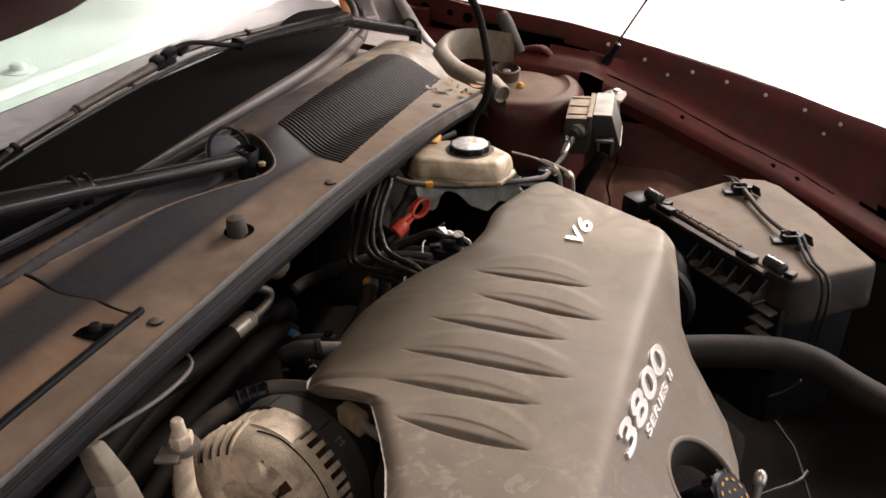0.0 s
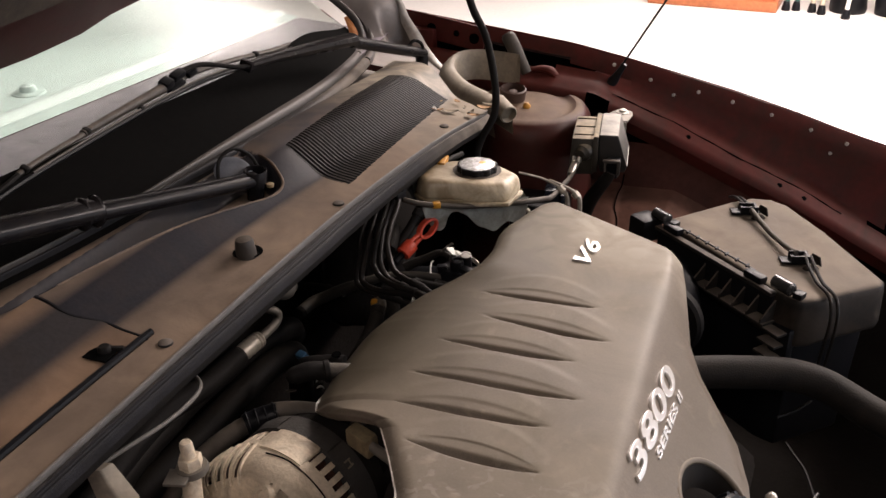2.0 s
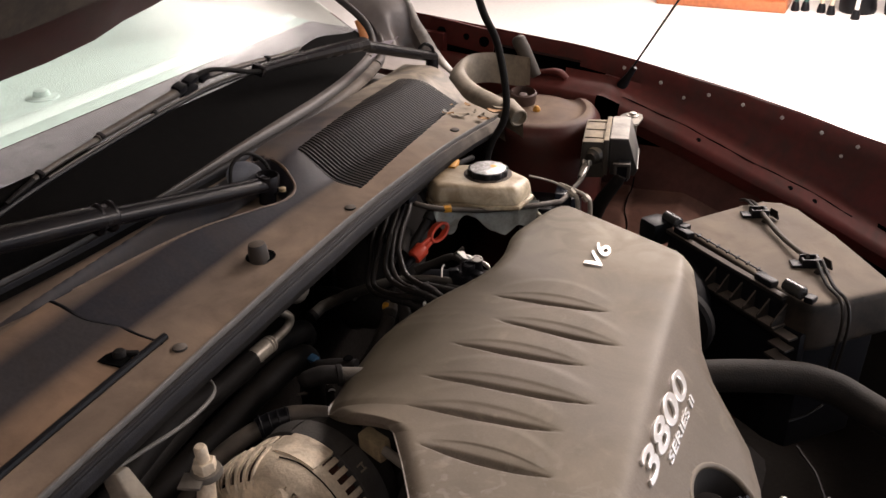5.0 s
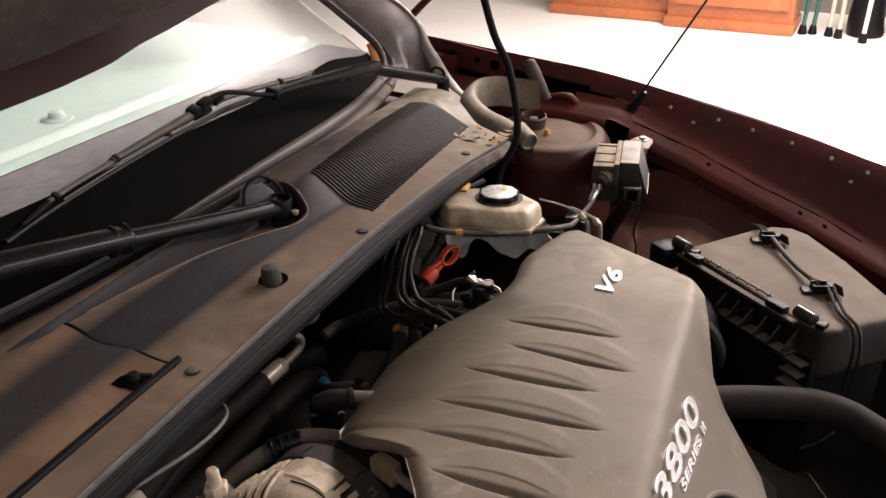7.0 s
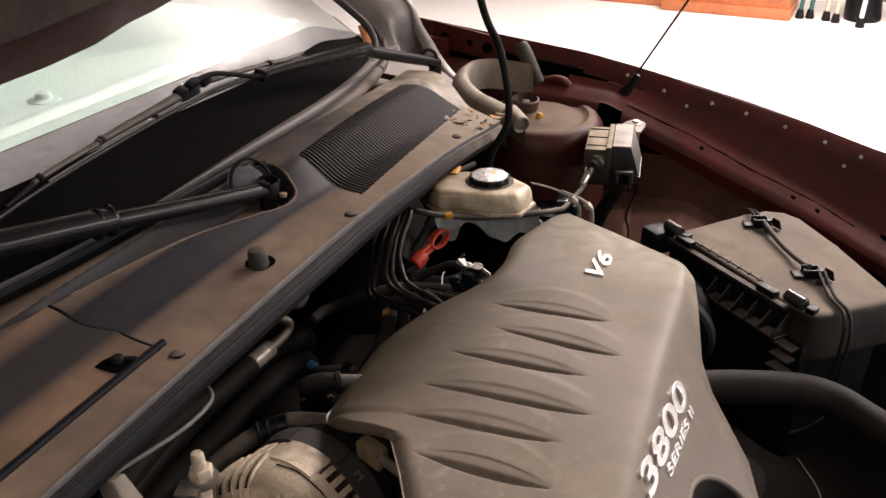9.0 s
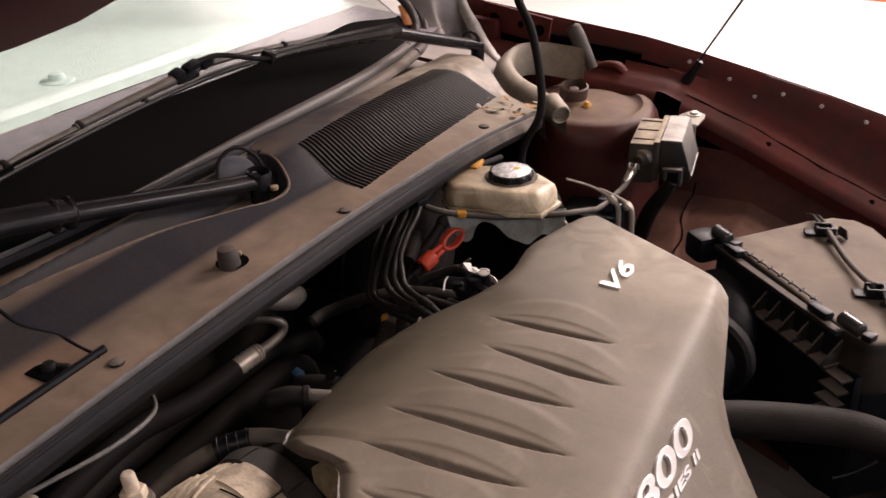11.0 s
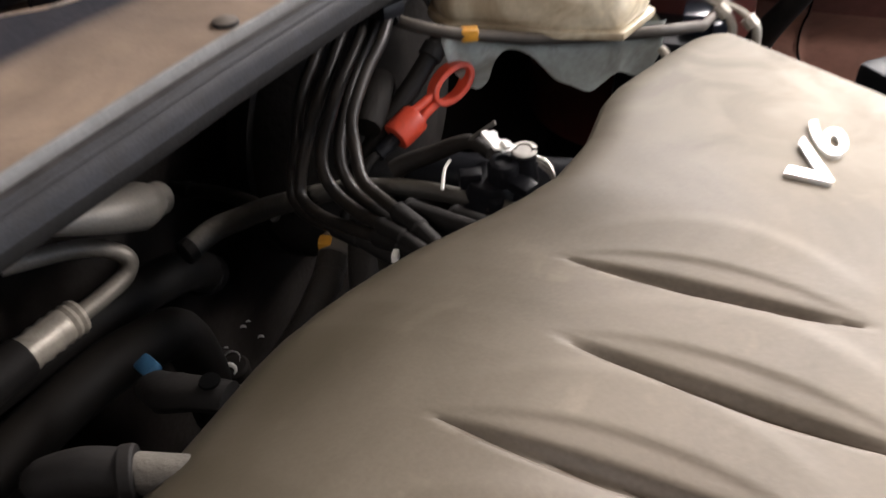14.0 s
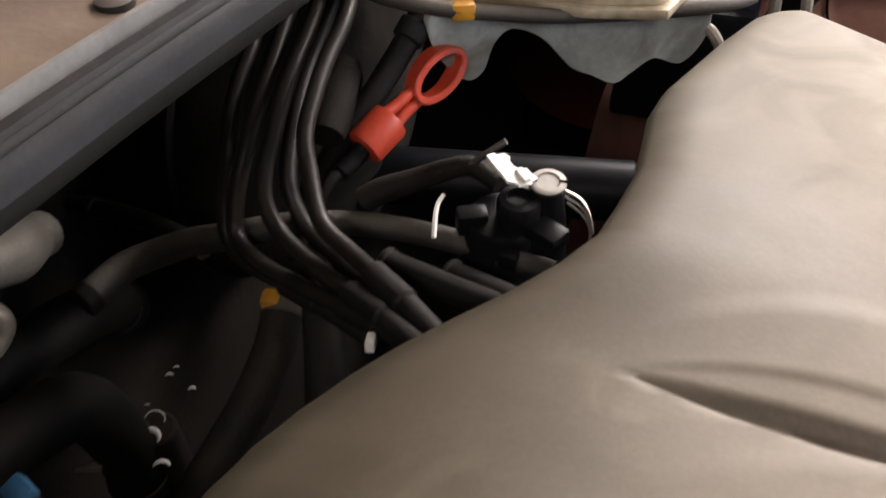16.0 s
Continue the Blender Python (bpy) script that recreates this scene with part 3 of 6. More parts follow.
def apron(u, v):
    x = 0.03 + 0.39 * u
    zs = min(lerp_table(x, SHELF), 0.875)
    z = zs - 0.028 - 0.072 * sstep(v / 0.18) - 0.105 * v - 0.25 * sstep((v - 0.72) / 0.6)
    swell = 0.022 * math.exp(-((x - 0.30) / 0.12) ** 2) * math.sin(math.pi * v)
    crease = 0.005 * sstep((x - 0.160 - 0.06 * v) / 0.006)
    return Vector((x, 0.690 + 0.035 * math.sin(math.pi * min(1.0, v / 0.3)) * (v < 0.3) - 0.255 * v, z + swell - crease))


part("inner_apron", sheet(apron, 90, 26), APRON, car, "dusty dark red inner wheel apron")
part("inner_apron", sheet(lambda u, v: Vector((apron(u, v).x, -apron(u, v).y, apron(u, v).z)), 30, 10), RED, car)

# black sheet added behind the fender gap so that the void stays dark
part("void_backing", sheet(lambda u, v: Vector((-0.36 + 1.5 * u, 0.80 - 0.02 * v, 0.30 + (lerp_table(-0.36 + 1.5 * u, RIDGE) - 0.335) * v)), 40, 4), FRIT, car, "black sheet added behind the fender gap to darken it")
part("apron_seam", tube([apron((0.133 + 0.06 * v + 0.004 * math.sin(19 * v)) / 0.39, v) + Vector((0.001, 0, 0.0012)) for v in np.linspace(0.12, 0.9, 18)], 0.0012, 6, 3), FRIT, car, "dark seam down the apron")
# strut tower on the driver's side
tower = part("strut_tower", lathe([(0.118, -0.26), (0.112, -0.10), (0.110, -0.055), (0.107, -0.045), (0.106, -0.030), (0.102, -0.014), (0.094, -0.003), (0.086, 0.002), (0.078, 0.0025), (0.072, -0.002), (0.064, -0.003), (0.055, 0.001), (0.030, 0.004)], (0.020, 0.622, 0.910), (0.03, -0.05, 1), 56), TOWER, car, "dark red strut tower, its top pale with dust")
part("strut_mount", lathe([(0.021, 0.0), (0.0225, 0.020), (0.0195, 0.022), (0.017, 0.006), (0.008, 0.005), (0.007, 0.016), (0, 0.017)], (-0.010, 0.620, 0.914), (0.1, -0.1, 1), 28), RUST, tower, "rusty strut mount ring")
for a in (3.3,):
    part("nut", cyl((0.03 + 0.055 * math.cos(a - 1.2), 0.60 + 0.055 * math.sin(a - 1.2), 0.905), (0.03 + 0.055 * math.cos(a - 1.2), 0.60 + 0.055 * math.sin(a - 1.2), 0.9155), 0.0045, 6), STEEL, tower)
part("cap", lathe([(0.0062, 0), (0.0065, 0.004), (0.0058, 0.009), (0.003, 0.012), (0, 0.0125)], (0.024, 0.596, 0.908), sides=12), YELLOW, tower, "small yellow plastic cap")


def firewall(u, v):
    return Vector((-0.145 + 0.015 * math.sin(9 * u) * v, -0.75 + 1.5 * u, 0.945 - 0.55 * v))


part("firewall", sheet(firewall, 30, 10), GRIME, car, "black grimy firewall under the cowl")
part("undertray", sheet(lambda u, v: Vector((-0.3 + 1.6 * u, -0.85 + 1.7 * v, 0.42 + 0.02 * math.sin(20 * u) * math.sin(17 * v))), 20, 20), GRIME, car)
part("fan_shroud", rbox((0.82, 0.0, 0.56), (0.05, 1.36, 0.34), 0.01), GRIME, car, "black fan shroud")
part("wheelhouse", sheet(lambda u, v: Vector((0.36 + 0.75 * u, 0.66, 0.35 + 0.33 * v)), 6, 4), GRIME, car)
for side in (1, -1):
    wheel = part("wheel", lathe([(0.20, -0.1), (0.31, -0.1), (0.325, -0.07), (0.325, 0.07), (0.31, 0.1), (0.20, 0.1)], (0.36, side * 0.80, 0.325), (0, 1, 0), 48), BLACK, car, "front wheel")
    part("rim", lathe([(0.20, -0.08), (0.19, -0.03), (0.06, 0.0), (0, 0.0)], (0.36, side * 0.80, 0.325), (0, side, 0), 32), ALU, wheel)


for side in (1, -1):
    door = part("door", rbox((-1.02, side * 0.86, 0.60), (1.28, 0.10, 0.62), 0.04, seg=3), RED, car, "dark red car door")
    part("handle", rbox((-1.45, side * 0.915, 0.80), (0.16, 0.02, 0.03), 0.008), RED, door)
part("bumper", rbox((1.27, 0.0, 0.42), (0.16, 1.76, 0.30), 0.06, seg=3), RED, car, "dark red front bumper")


def base_s(y):
    return 0.158 + 0.42 * max(0.0, abs(y) - 0.1) ** 2


def glass_pt(y, d, off=0.0):
    """A point of the windshield, d metres up from its foot."""
    a = radians(33)
    return Vector((-base_s(y) - d * math.cos(a) + off * math.sin(a), y * (1 - 0.06 * d), 1.004 - 0.06 * y * y + d * math.sin(a) + off * math.cos(a)))


def band_top(y):
    return 0.098 - 0.036 * sstep((y - 0.40) / 0.2)


part("windshield", sheet(lambda u, v: glass_pt(-0.68 + 1.27 * u, band_top(-0.68 + 1.27 * u) - 0.0015 + 0.64 * v), 60, 10, 0.005), GLASS, car, "raked windshield glass").visible_shadow = False
part("frit_band", sheet(lambda u, v: glass_pt(-0.68 + 1.27 * u, -0.012 + (band_top(-0.68 + 1.27 * u) + 0.012) * v, 0.001), 60, 3), GLASS_FRIT, car, "black band along the foot of the windshield")


def strip_fn(d0, d1, h):
    """A strip along the foot of the glass that widens towards the driver's side."""
    def fn(u, v):
        y = -0.68 + 1.19 * u
        g = 0.35 + 0.65 * sstep((y + 0.15) / 0.35)
        return glass_pt(y, (d0 + (d1 - d0) * v) * g, 0.003 + h * math.sin(math.pi * v))
    return fn


part("glass_moulding", sheet(strip_fn(0.006, 0.021, 0.004), 60, 6, 0.003), STRIP, car, "dusty rubber moulding along the foot of the glass")
part("glass_moulding", sheet(strip_fn(-0.010, 0.0045, 0.003), 60, 6, 0.003), SEAL, car, "dark rubber moulding along the foot of the glass")
part("pillar_trim", tube([(-0.303, 0.592, 1.034), (-0.293, 0.586, 1.020), (-0.284, 0.579, 1.006)], 0.010, 8, flat=0.4), ORANGE_TRIM, car, "orange-tan trim strip beside the glass")


def dash(x0, x1, z0, z1, bulge=0.0, bow=0.0):
    """A strip of the dashboard's top between two lines across the car."""
    def fn(u, v):
        y = -0.66 + 1.30 * u
        return Vector((x0 - bow * y * y + (x1 - x0 + bow * y * y) * v, y, z0 + (z1 - z0) * v + bulge * math.sin(math.pi * v)))
    return fn


part("dash_pad", sheet(dash(-0.19, -0.437, 1.0, 1.010, 0.0, 0.15), 30, 8), DASH, car, "mauve-grey textured dashboard top behind the glass")
part("dash_band", sheet(dash(-0.437, -0.464, 1.011, 1.014, 0.001), 30, 4), DASH_PALE, car, "smooth pale green band across the dashboard")
part("dash_ridge", sheet(dash(-0.464, -0.494, 1.014, 1.018, 0.004), 30, 8), DASH_RIDGE_LIT, car, "raised dashboard ridge, coloured paler for the light it catches")
part("dash_pad", sheet(dash(-0.494, -1.26, 1.018, 1.040), 30, 8), DASH_PALE, car, "pale green textured dashboard top behind the glass")
part("sun_sensor", lathe([(0.024, 0), (0.022, 0.003), (0.012, 0.005), (0.010, 0.012), (0.006, 0.014), (0, 0.0145)], (-0.527, 0.091, 1.017), sides=24), DASH_PALE, car, "small round sensor dome on the dashboard")

# windshield pillar: the two mouldings run on round the corner of the glass and up
CORNER_RUN = smooth_path([glass_pt(0.505, 0.0, 0.003), glass_pt(0.53, 0.0, 0.003), (-0.253, 0.572, 0.991), (-0.266, 0.594, 1.001), (-0.276, 0.603, 1.015), (-0.290, 0.606, 1.035), (-0.33, 0.606, 1.065), (-0.45, 0.60, 1.145), (-0.75, 0.58, 1.34), (-1.0, 0.56, 1.50)], 8)


def corner_strip(d0, d1, h):
    def fn(u, v):
        i = int(round(u * (len(CORNER_RUN) - 1)))
        p = CORNER_RUN[i]
        t = (CORNER_RUN[min(i + 1, len(CORNER_RUN) - 1)] - CORNER_RUN[max(i - 1, 0)]).normalized()
        up = Vector((0.545, -0.25 * sstep((u - 0.15) / 0.3), 0.84)).normalized()
        side = up.cross(t).normalized()
        return p + side * (d0 + (d1 - d0) * v) + up * (h * math.sin(math.pi * v))
    return fn


part("pillar_moulding", sheet(corner_strip(0.006, 0.021, 0.006), len(CORNER_RUN) - 1, 6, 0.003), STRIP, car, "dusty moulding turning up the windshield pillar")
part("pillar_moulding", sheet(corner_strip(-0.010, 0.0045, 0.005), len(CORNER_RUN) - 1, 6, 0.003), STRIP, car, "dusty moulding turning up the windshield pillar")
FLANGE_RUN = smooth_path([(-0.10, 0.60, 0.940), (-0.13, 0.62, 0.945), (-0.165, 0.64, 0.955), (-0.195, 0.655, 0.975), (-0.213, 0.66, 0.998), (-0.232, 0.665, 1.022), (-0.255, 0.672, 1.06), (-0.31, 0.675, 1.10), (-0.45, 0.67, 1.185), (-0.75, 0.65, 1.38), (-1.0, 0.63, 1.53)], 8)


def run_at(run, u):
    q = u * (len(run) - 1)
    i = min(int(q), len(run) - 2)
    return run[i].lerp(run[i + 1], q - i)


def pillar_foot(u, v):
    """The dished sheet metal between the moulding and the flange."""
    a, b = run_at(CORNER_RUN, u) + Vector((0.006, -0.006, -0.006)), run_at(FLANGE_RUN, u)
    p = a.lerp(b, v)
    dish = math.exp(-((u - 0.40) / 0.11) ** 2) * sstep((v - 0.30) / 0.25) * sstep((1.0 - v) / 0.16)
    swell = math.sin(math.pi * v) * 0.010 * sstep((u - 0.35) / 0.3)
    return p + Vector((-0.012, 0.012, -0.020)) * dish + Vector((0.3, -0.5, 0.6)) * swell


part("pillar_foot", sheet(pillar_foot, 90, 24), CORNER, car, "dusty grey sheet metal at the foot of the windshield pillar")


def flange_fn(u, v):
    p = run_at(FLANGE_RUN, u)
    w = 0.011 * (0.45 + 0.55 * math.sin(math.pi * min(1.0, u * 1.6)))
    return p + Vector((0.9, 0.35, 0.25)).normalized() * (w * (2 * v - 1)) + Vector((0.0, -0.5, 0.5)) * (0.007 * math.sin(math.pi * v))


part("pillar_flange", sheet(flange_fn, 90, 8, 0.002), FLANGE, car, "pale bent flange beside the pillar")

# hood, held open
HOOD_Z = [(-0.72, 1.13), (-0.3, 1.15), (-0.215, 1.155), (-0.12, 1.160), (-0.05, 1.167), (0.0, 1.178), (0.05, 1.184), (0.12, 1.195), (0.25, 1.212), (0.5, 1.205), (0.72, 1.12)]


def hood_pt(y, d, off=0.0):
    a = radians(52)
    x = -0.25 - 0.1 * y * y + d * math.cos(a)
    return Vector((x + off * math.sin(a), y, lerp_table(y, HOOD_Z) + d * math.sin(a) - off * math.cos(a)))


hood = part("hood", sheet(lambda u, v: hood_pt(-0.72 + 1.44 * u, 1.15 * v, -0.018), 60, 12, 0.02), HOOD_PAINT, car, "open dark red hood seen from below")
part("hood_liner", sheet(lambda u, v: hood_pt(-0.60 + 1.2 * u, 0.120 + 0.91 * v, 0.030) + noise.noise_vector(Vector((u * 9, v * 9, 0))) * 0.006, 40, 30, 0.008), INSUL, hood, "black-brown hood insulation pad")
part("hinge", tube([(-0.31, 0.69, 1.0), (-0.28, 0.70, 1.06), (-0.22, 0.705, 1.12), (-0.15, 0.70, 1.2)], 0.014, 8, flat=0.5), RED, car, "dark red hood hinge arm")
part("hinge", rbox((-0.24, 0.735, 0.965), (0.07, 0.02, 0.05), 0.006), RED, car)

plate = part("hinge_plate", rbox((-0.175, 0.742, 0.985), (0.13, 0.006, 0.045), 0.002, 0, 0, 8), RED, car, "dark red hinge plate with holes")
for x, z, r in ((-0.215, 0.990, 0.009), (-0.165, 0.984, 0.006), (-0.13, 0.978, 0.010)):
    part("plate_hole", lathe([(r, 0.0), (r * 0.9, 0.0006), (0.0, 0.0007)], (x, 0.7385, z), (0, -1, 0.1), 16), FRIT, plate, "dark round hole")
part("fender_bracket", tube([(-0.025, 0.712, 0.934), (0.003, 0.714, 0.944), (0.024, 0.714, 0.943), (0.036, 0.714, 0.934)], 0.012, 12, radii=[0.005, 0.0075, 0.0095, 0.008], flat=0.7), RED, car, "stubby dark red bracket")

# ---- cowl panel ----
ZA = [(-0.03, 0.966), (0.0, 0.967), (0.02, 0.969), (0.045, 0.971), (0.062, 0.976), (0.085, 0.992), (0.105, 1.005), (0.125, 1.010), (0.15, 1.009), (0.19, 1.002), (0.3, 0.99)]
EDGE = [(-0.75, 0.2), (-0.5, 0.160), (-0.27, 0.123), (-0.13, 0.102), (-0.04, 0.082), (0.0, 0.073), (0.028, 0.075), (0.042, 0.09), (0.05, 0.12), (0.056, 0.22), (0.6, 0.4)]


def recess(s, y):
    """How far a spot lies inside the wiper's recess, 0 at its rim and outside, 1 on its floor."""
    if y > 0.06 or s < lerp_table(y, EDGE):
        return 0.0
    rel = np.array((y, s)) - RIM[:-1]
    k = np.clip((rel * RUN).sum(1) / (RUN * RUN).sum(1), 0, 1)
    return sstep(float(np.sqrt(((rel - RUN * k[:, None]) ** 2).sum(1).min())) / 0.015)


def rim_z(s, y):
    rise = lerp_table(s, ZA) - 0.967
    return 0.967 + rise * (0.72 + 0.28 * sstep(y / 0.09)) - 0.08 * y * y


def cowl_z(s, y):
    z, m = rim_z(s, y), recess(s, y)
    low = 0.966 + 0.036 * sstep((s - 0.122) / 0.028) - 0.08 * y * y
    return z * (1 - m) + min(low, z) * m


def smooth_tables():
    """The two profile tables, resampled on smooth curves."""
    out = []
    for tab in (ZA, EDGE):
        pts = smooth_path([(a, b, 0) for a, b in tab], 6)
        out.append([(p.x, p.y) for p in pts])
    return out


ZA, EDGE = smooth_tables()
RIM = np.array([p for p in EDGE if p[0] <= 0.0575])
RUN = np.diff(RIM, axis=0)
cowl = thing("windshield_cowl", (0, 0, 0.93), "dusty black plastic cowl below the windshield", "cowl")
G0, G1, GF, GR = 0.088, 0.458, 0.020, 0.108


# how far the lip of the seal stands forward, and how wide the seal is seen from above
LIP_X = [(-0.75, 0.021), (-0.35, 0.020), (-0.22, 0.017), (-0.09, 0.0122), (0.0, 0.009), (0.1, 0.0075), (0.25, 0.0072), (0.33, 0.010), (0.41, 0.016)]
SEAL_W = [(-0.75, 0.55), (-0.33, 0.55), (-0.05, 0.82), (0.15, 0.72), (0.32, 0.55), (0.41, 0.50)]


def cowl_fn(u, v):
    y = -0.74 + u * 1.175
    e = lerp_table(y, LIP_X) - 0.004
    s = (base_s(y) + e) * v - e
    y = -0.74 + u * (1.195 + 0.55 * max(0.0, s))
    return Vector((-s, y, cowl_z(s, y)))


bm = sheet(cowl_fn, 330, 110)
kill = []
for f in bm.faces:
    c = f.calc_center_median()
    if G0 < c.y < G1 - 0.42 * (-c.x - 0.06) and GF < -c.x - 0.10 * (c.y - G0) < GR + 0.0:
        kill.append(f)
bmesh.ops.delete(bm, geom=kill, context="FACES")
part("panel", bm, COWL, cowl)
part("grille_well", sheet(lambda u, v: Vector((-GF - 0.13 * v + 0.008, G0 - 0.01 + (G1 - G0 + 0.06) * u, 0.945 + 0.035 * v - 0.08 * (G0 + (G1 - G0) * u) ** 2)), 12, 6), BLACK, cowl)

# each slat follows the curved profile of the panel
slat_n = 55
for k in range(slat_n):
    y0 = G0 + (G1 - G0) * k / (slat_n - 1)
    bm = bmesh.new()
    rows = []
    for j in range(13):
        s = GF - 0.004 + 0.10 * (y0 - G0) + (GR - GF + 0.008) * j / 12
        yy = y0 - 0.42 * (s - 0.06) * (k / slat_n) ** 1.5
        z = cowl_z(s, yy) + 0.0022 * math.sin(math.pi * j / 12) ** 0.5 - 0.0012
        rows.append([bm.verts.new((-s, yy + dy, z + dz)) for dy, dz in ((-0.0016, -0.010), (-0.0011, -0.0004), (0.0009, 0), (0.0014, -0.010))])
    for a, b in zip(rows, rows[1:]):
        for q in range(3):
            bm.faces.new((a[q], b[q], b[q + 1], a[q + 1]))
    part("slat", bm, SLAT, cowl, smooth=False)

# front seal along the cowl's edge
SEALP = [(-0.002, 0.0), (0.0006, 0.0006), (0.0014, 0.0030), (0.0028, 0.0042), (0.0044, 0.0038), (0.0054, 0.0014), (0.0064, -0.0016), (0.0078, -0.0020), (0.0092, -0.0008), (0.0125, -0.0014), (0.0140, -0.0030),
         (0.0150, -0.0031), (0.0160, -0.0020), (0.0172, -0.0028), (0.0182, -0.0046), (0.0192, -0.0046), (0.0204, -0.0034), (0.0220, -0.0046), (0.0245, -0.0082), (0.0265, -0.0125), (0.0268, -0.0165), (0.0250, -0.0200), (0.015, -0.022), (-0.09, -0.016)]


def seal_row(y):
    z0, x0, k = 0.967 - 0.08 * y * y, lerp_table(y, LIP_X), lerp_table(y, SEAL_W)
    return [Vector((x0 + (x - 0.0028) * (k if x > 0.006 else 1.0), y, z0 + z)) for x, z in SEALP]


def seal_run(i0, i1):
    """One strip of the seal's profile, swept along the edge of the cowl."""
    bm = bmesh.new()
    rows = [[bm.verts.new(p) for p in seal_row(y)[i0:i1 + 1]] for y in np.linspace(-0.74, 0.435, 60)]
    for a, b in zip(rows, rows[1:]):
        for j in range(i1 - i0):
            bm.faces.new((a[j], b[j], b[j + 1], a[j + 1]))
    return bm


seal = part("edge_seal", seal_run(6, 19), SEAL, cowl, "ribbed blue-black rubber seal on the front edge")
part("seal_lip", seal_run(0, 6), SEAL_LIP, seal, "worn pale lip of the seal")
# darker rubber here puts the shade below the seal into the colour
part("shaded_seal_foot", seal_run(19, len(SEALP) - 1), RUBBER, seal, "foot of the seal, its shade put into a darker rubber")

for x, y in ((-0.005, 0.035), (-0.003, -0.272), (-0.01, 0.34), (-0.005, -0.55)):
    z = cowl_z(-x, y)
    part("clip", lathe([(0.0068, 0.0), (0.0064, 0.002), (0.004, 0.0032), (0, 0.0035)], (x, y, z), sides=16), DUSTY_BLACK, cowl, "round push clip")
# round cap standing in a hole of the shelf
hx, hy = -0.026, -0.114
part("hole_rim", lathe([(0.0158, 0.0002), (0.0154, 0.0010), (0.0, 0.0011)], (-0.030, -0.108, cowl_z(0.03, hy) + 0.0004), (-0.02, 0, 1), sides=32), FRIT, cowl, "dark round hole")
part("cap", lathe([(0.0108, -0.004), (0.0102, 0.010), (0.0096, 0.0160), (0.0084, 0.0192), (0.005, 0.0205), (0, 0.0207)], (hx - 0.001, hy, cowl_z(0.03, hy)), (-0.05, -0.05, 1), 24), CAP, cowl, "dusty brown round cap")
part("cap_tongue", rbox((-0.034, -0.0955, cowl_z(0.034, -0.0955) + 0.0025), (0.007, 0.0045, 0.004), 0.001, 30), TAN_PLUG, cowl, "small tan tongue in the hole")

# access flap on the passenger's part of the shelf
def flap_fn(u, v):
    s = 0.026 + (0.092 + 0.006 * u) * v
    y = -0.74 + (0.462 - 0.02 * sstep((v - 0.35) / 0.4)) * u
    return Vector((-s, y, cowl_z(s, y) + 0.0038))


flap = part("access_flap", sheet(flap_fn, 60, 24, 0.003), FLAP, cowl, "dusty access flap let into the panel")
part("flap_edge", tube([(-0.0235, y, cowl_z(0.0235, y) + 0.0025) for y in np.linspace(-0.74, -0.266, 8)], 0.0036, 8, 3), BLACK, cowl, "black edge strip")
part("flap_edge", tube([(-s, -0.2755 - 0.02 * sstep((s - 0.058) / 0.037), cowl_z(s, -0.293) + 0.0026) for s in np.linspace(0.02, 0.124, 12)], 0.0019, 6, 3), BLACK, cowl)
part("latch_hole", rbox((-0.039, -0.312, cowl_z(0.039, -0.312) + 0.0040), (0.024, 0.020, 0.002), 0.0004, 6), FRIT, flap, "square latch hole")
pin = part("latch", lathe([(0.0062, 0), (0.0060, 0.004), (0.0045, 0.006), (0.0025, 0.0064), (0, 0.0064)], (-0.038, -0.308, cowl_z(0.038, -0.308) + 0.004), sides=16), RUBBER, flap, "black latch pin")
part("latch_arm", rbox((-0.0315, -0.303, cowl_z(0.03, -0.303) + 0.0062), (0.016, 0.0045, 0.004), 0.0012, 25), RUBBER, pin)


# ---- wipers ----
def channel(pts, w, h, n=6):
    """A pressed arm: a flattened hollow section swept along pts."""
    return tube(pts, w / 2, 22, n, flat=h / w)


lip = [(-q, y, rim_z(q, y) + 0.0004) for y, q in RIM if y > -0.74 and q < 0.125]
part("recess_lip", tube(lip, 0.0013, 8, 2, radii=[0.0009 + 0.0009 * sstep((p[1] + 0.02) / 0.05) for p in lip]), TAN_LIP, cowl, "worn tan lip round the wiper's recess")
w1 = thing("wiper_arm", (-0.105, 0.01, 0.975), "black windshield wiper arm lying over the cowl", "wiper", "wipers")
part("arm", channel([(-0.104, 0.012, 0.990), (-0.118, -0.06, 1.003), (-0.146, -0.20, 1.030)], 0.024, 0.019), WIPER_BLACK, w1)
part("hinge_cover", channel([(-0.143, -0.19, 1.031), (-0.158, -0.27, 1.045), (-0.185, -0.42, 1.07), (-0.20, -0.52, 1.085)], 0.034, 0.024), WIPER_BLACK, w1, "wider black arm cover")
for q in (0.0, 0.014):
    part("collar", cyl((-0.1425 - 0.2 * q, -0.187 - q, 1.029 + 0.15 * q), (-0.1440 - 0.2 * q, -0.195 - q, 1.0305 + 0.15 * q), 0.0165, 18, 0.003), WIPER_BLACK, w1)
part("pivot_disc", lathe([(0.022, 0.0), (0.022, 0.002), (0.019, 0.003), (0, 0.003)], (-0.125, 0.004, 0.998), (0.5, -0.3, 0.8), 28), BLUE_GREY, w1, "glossy blue-grey disc behind the pivot")
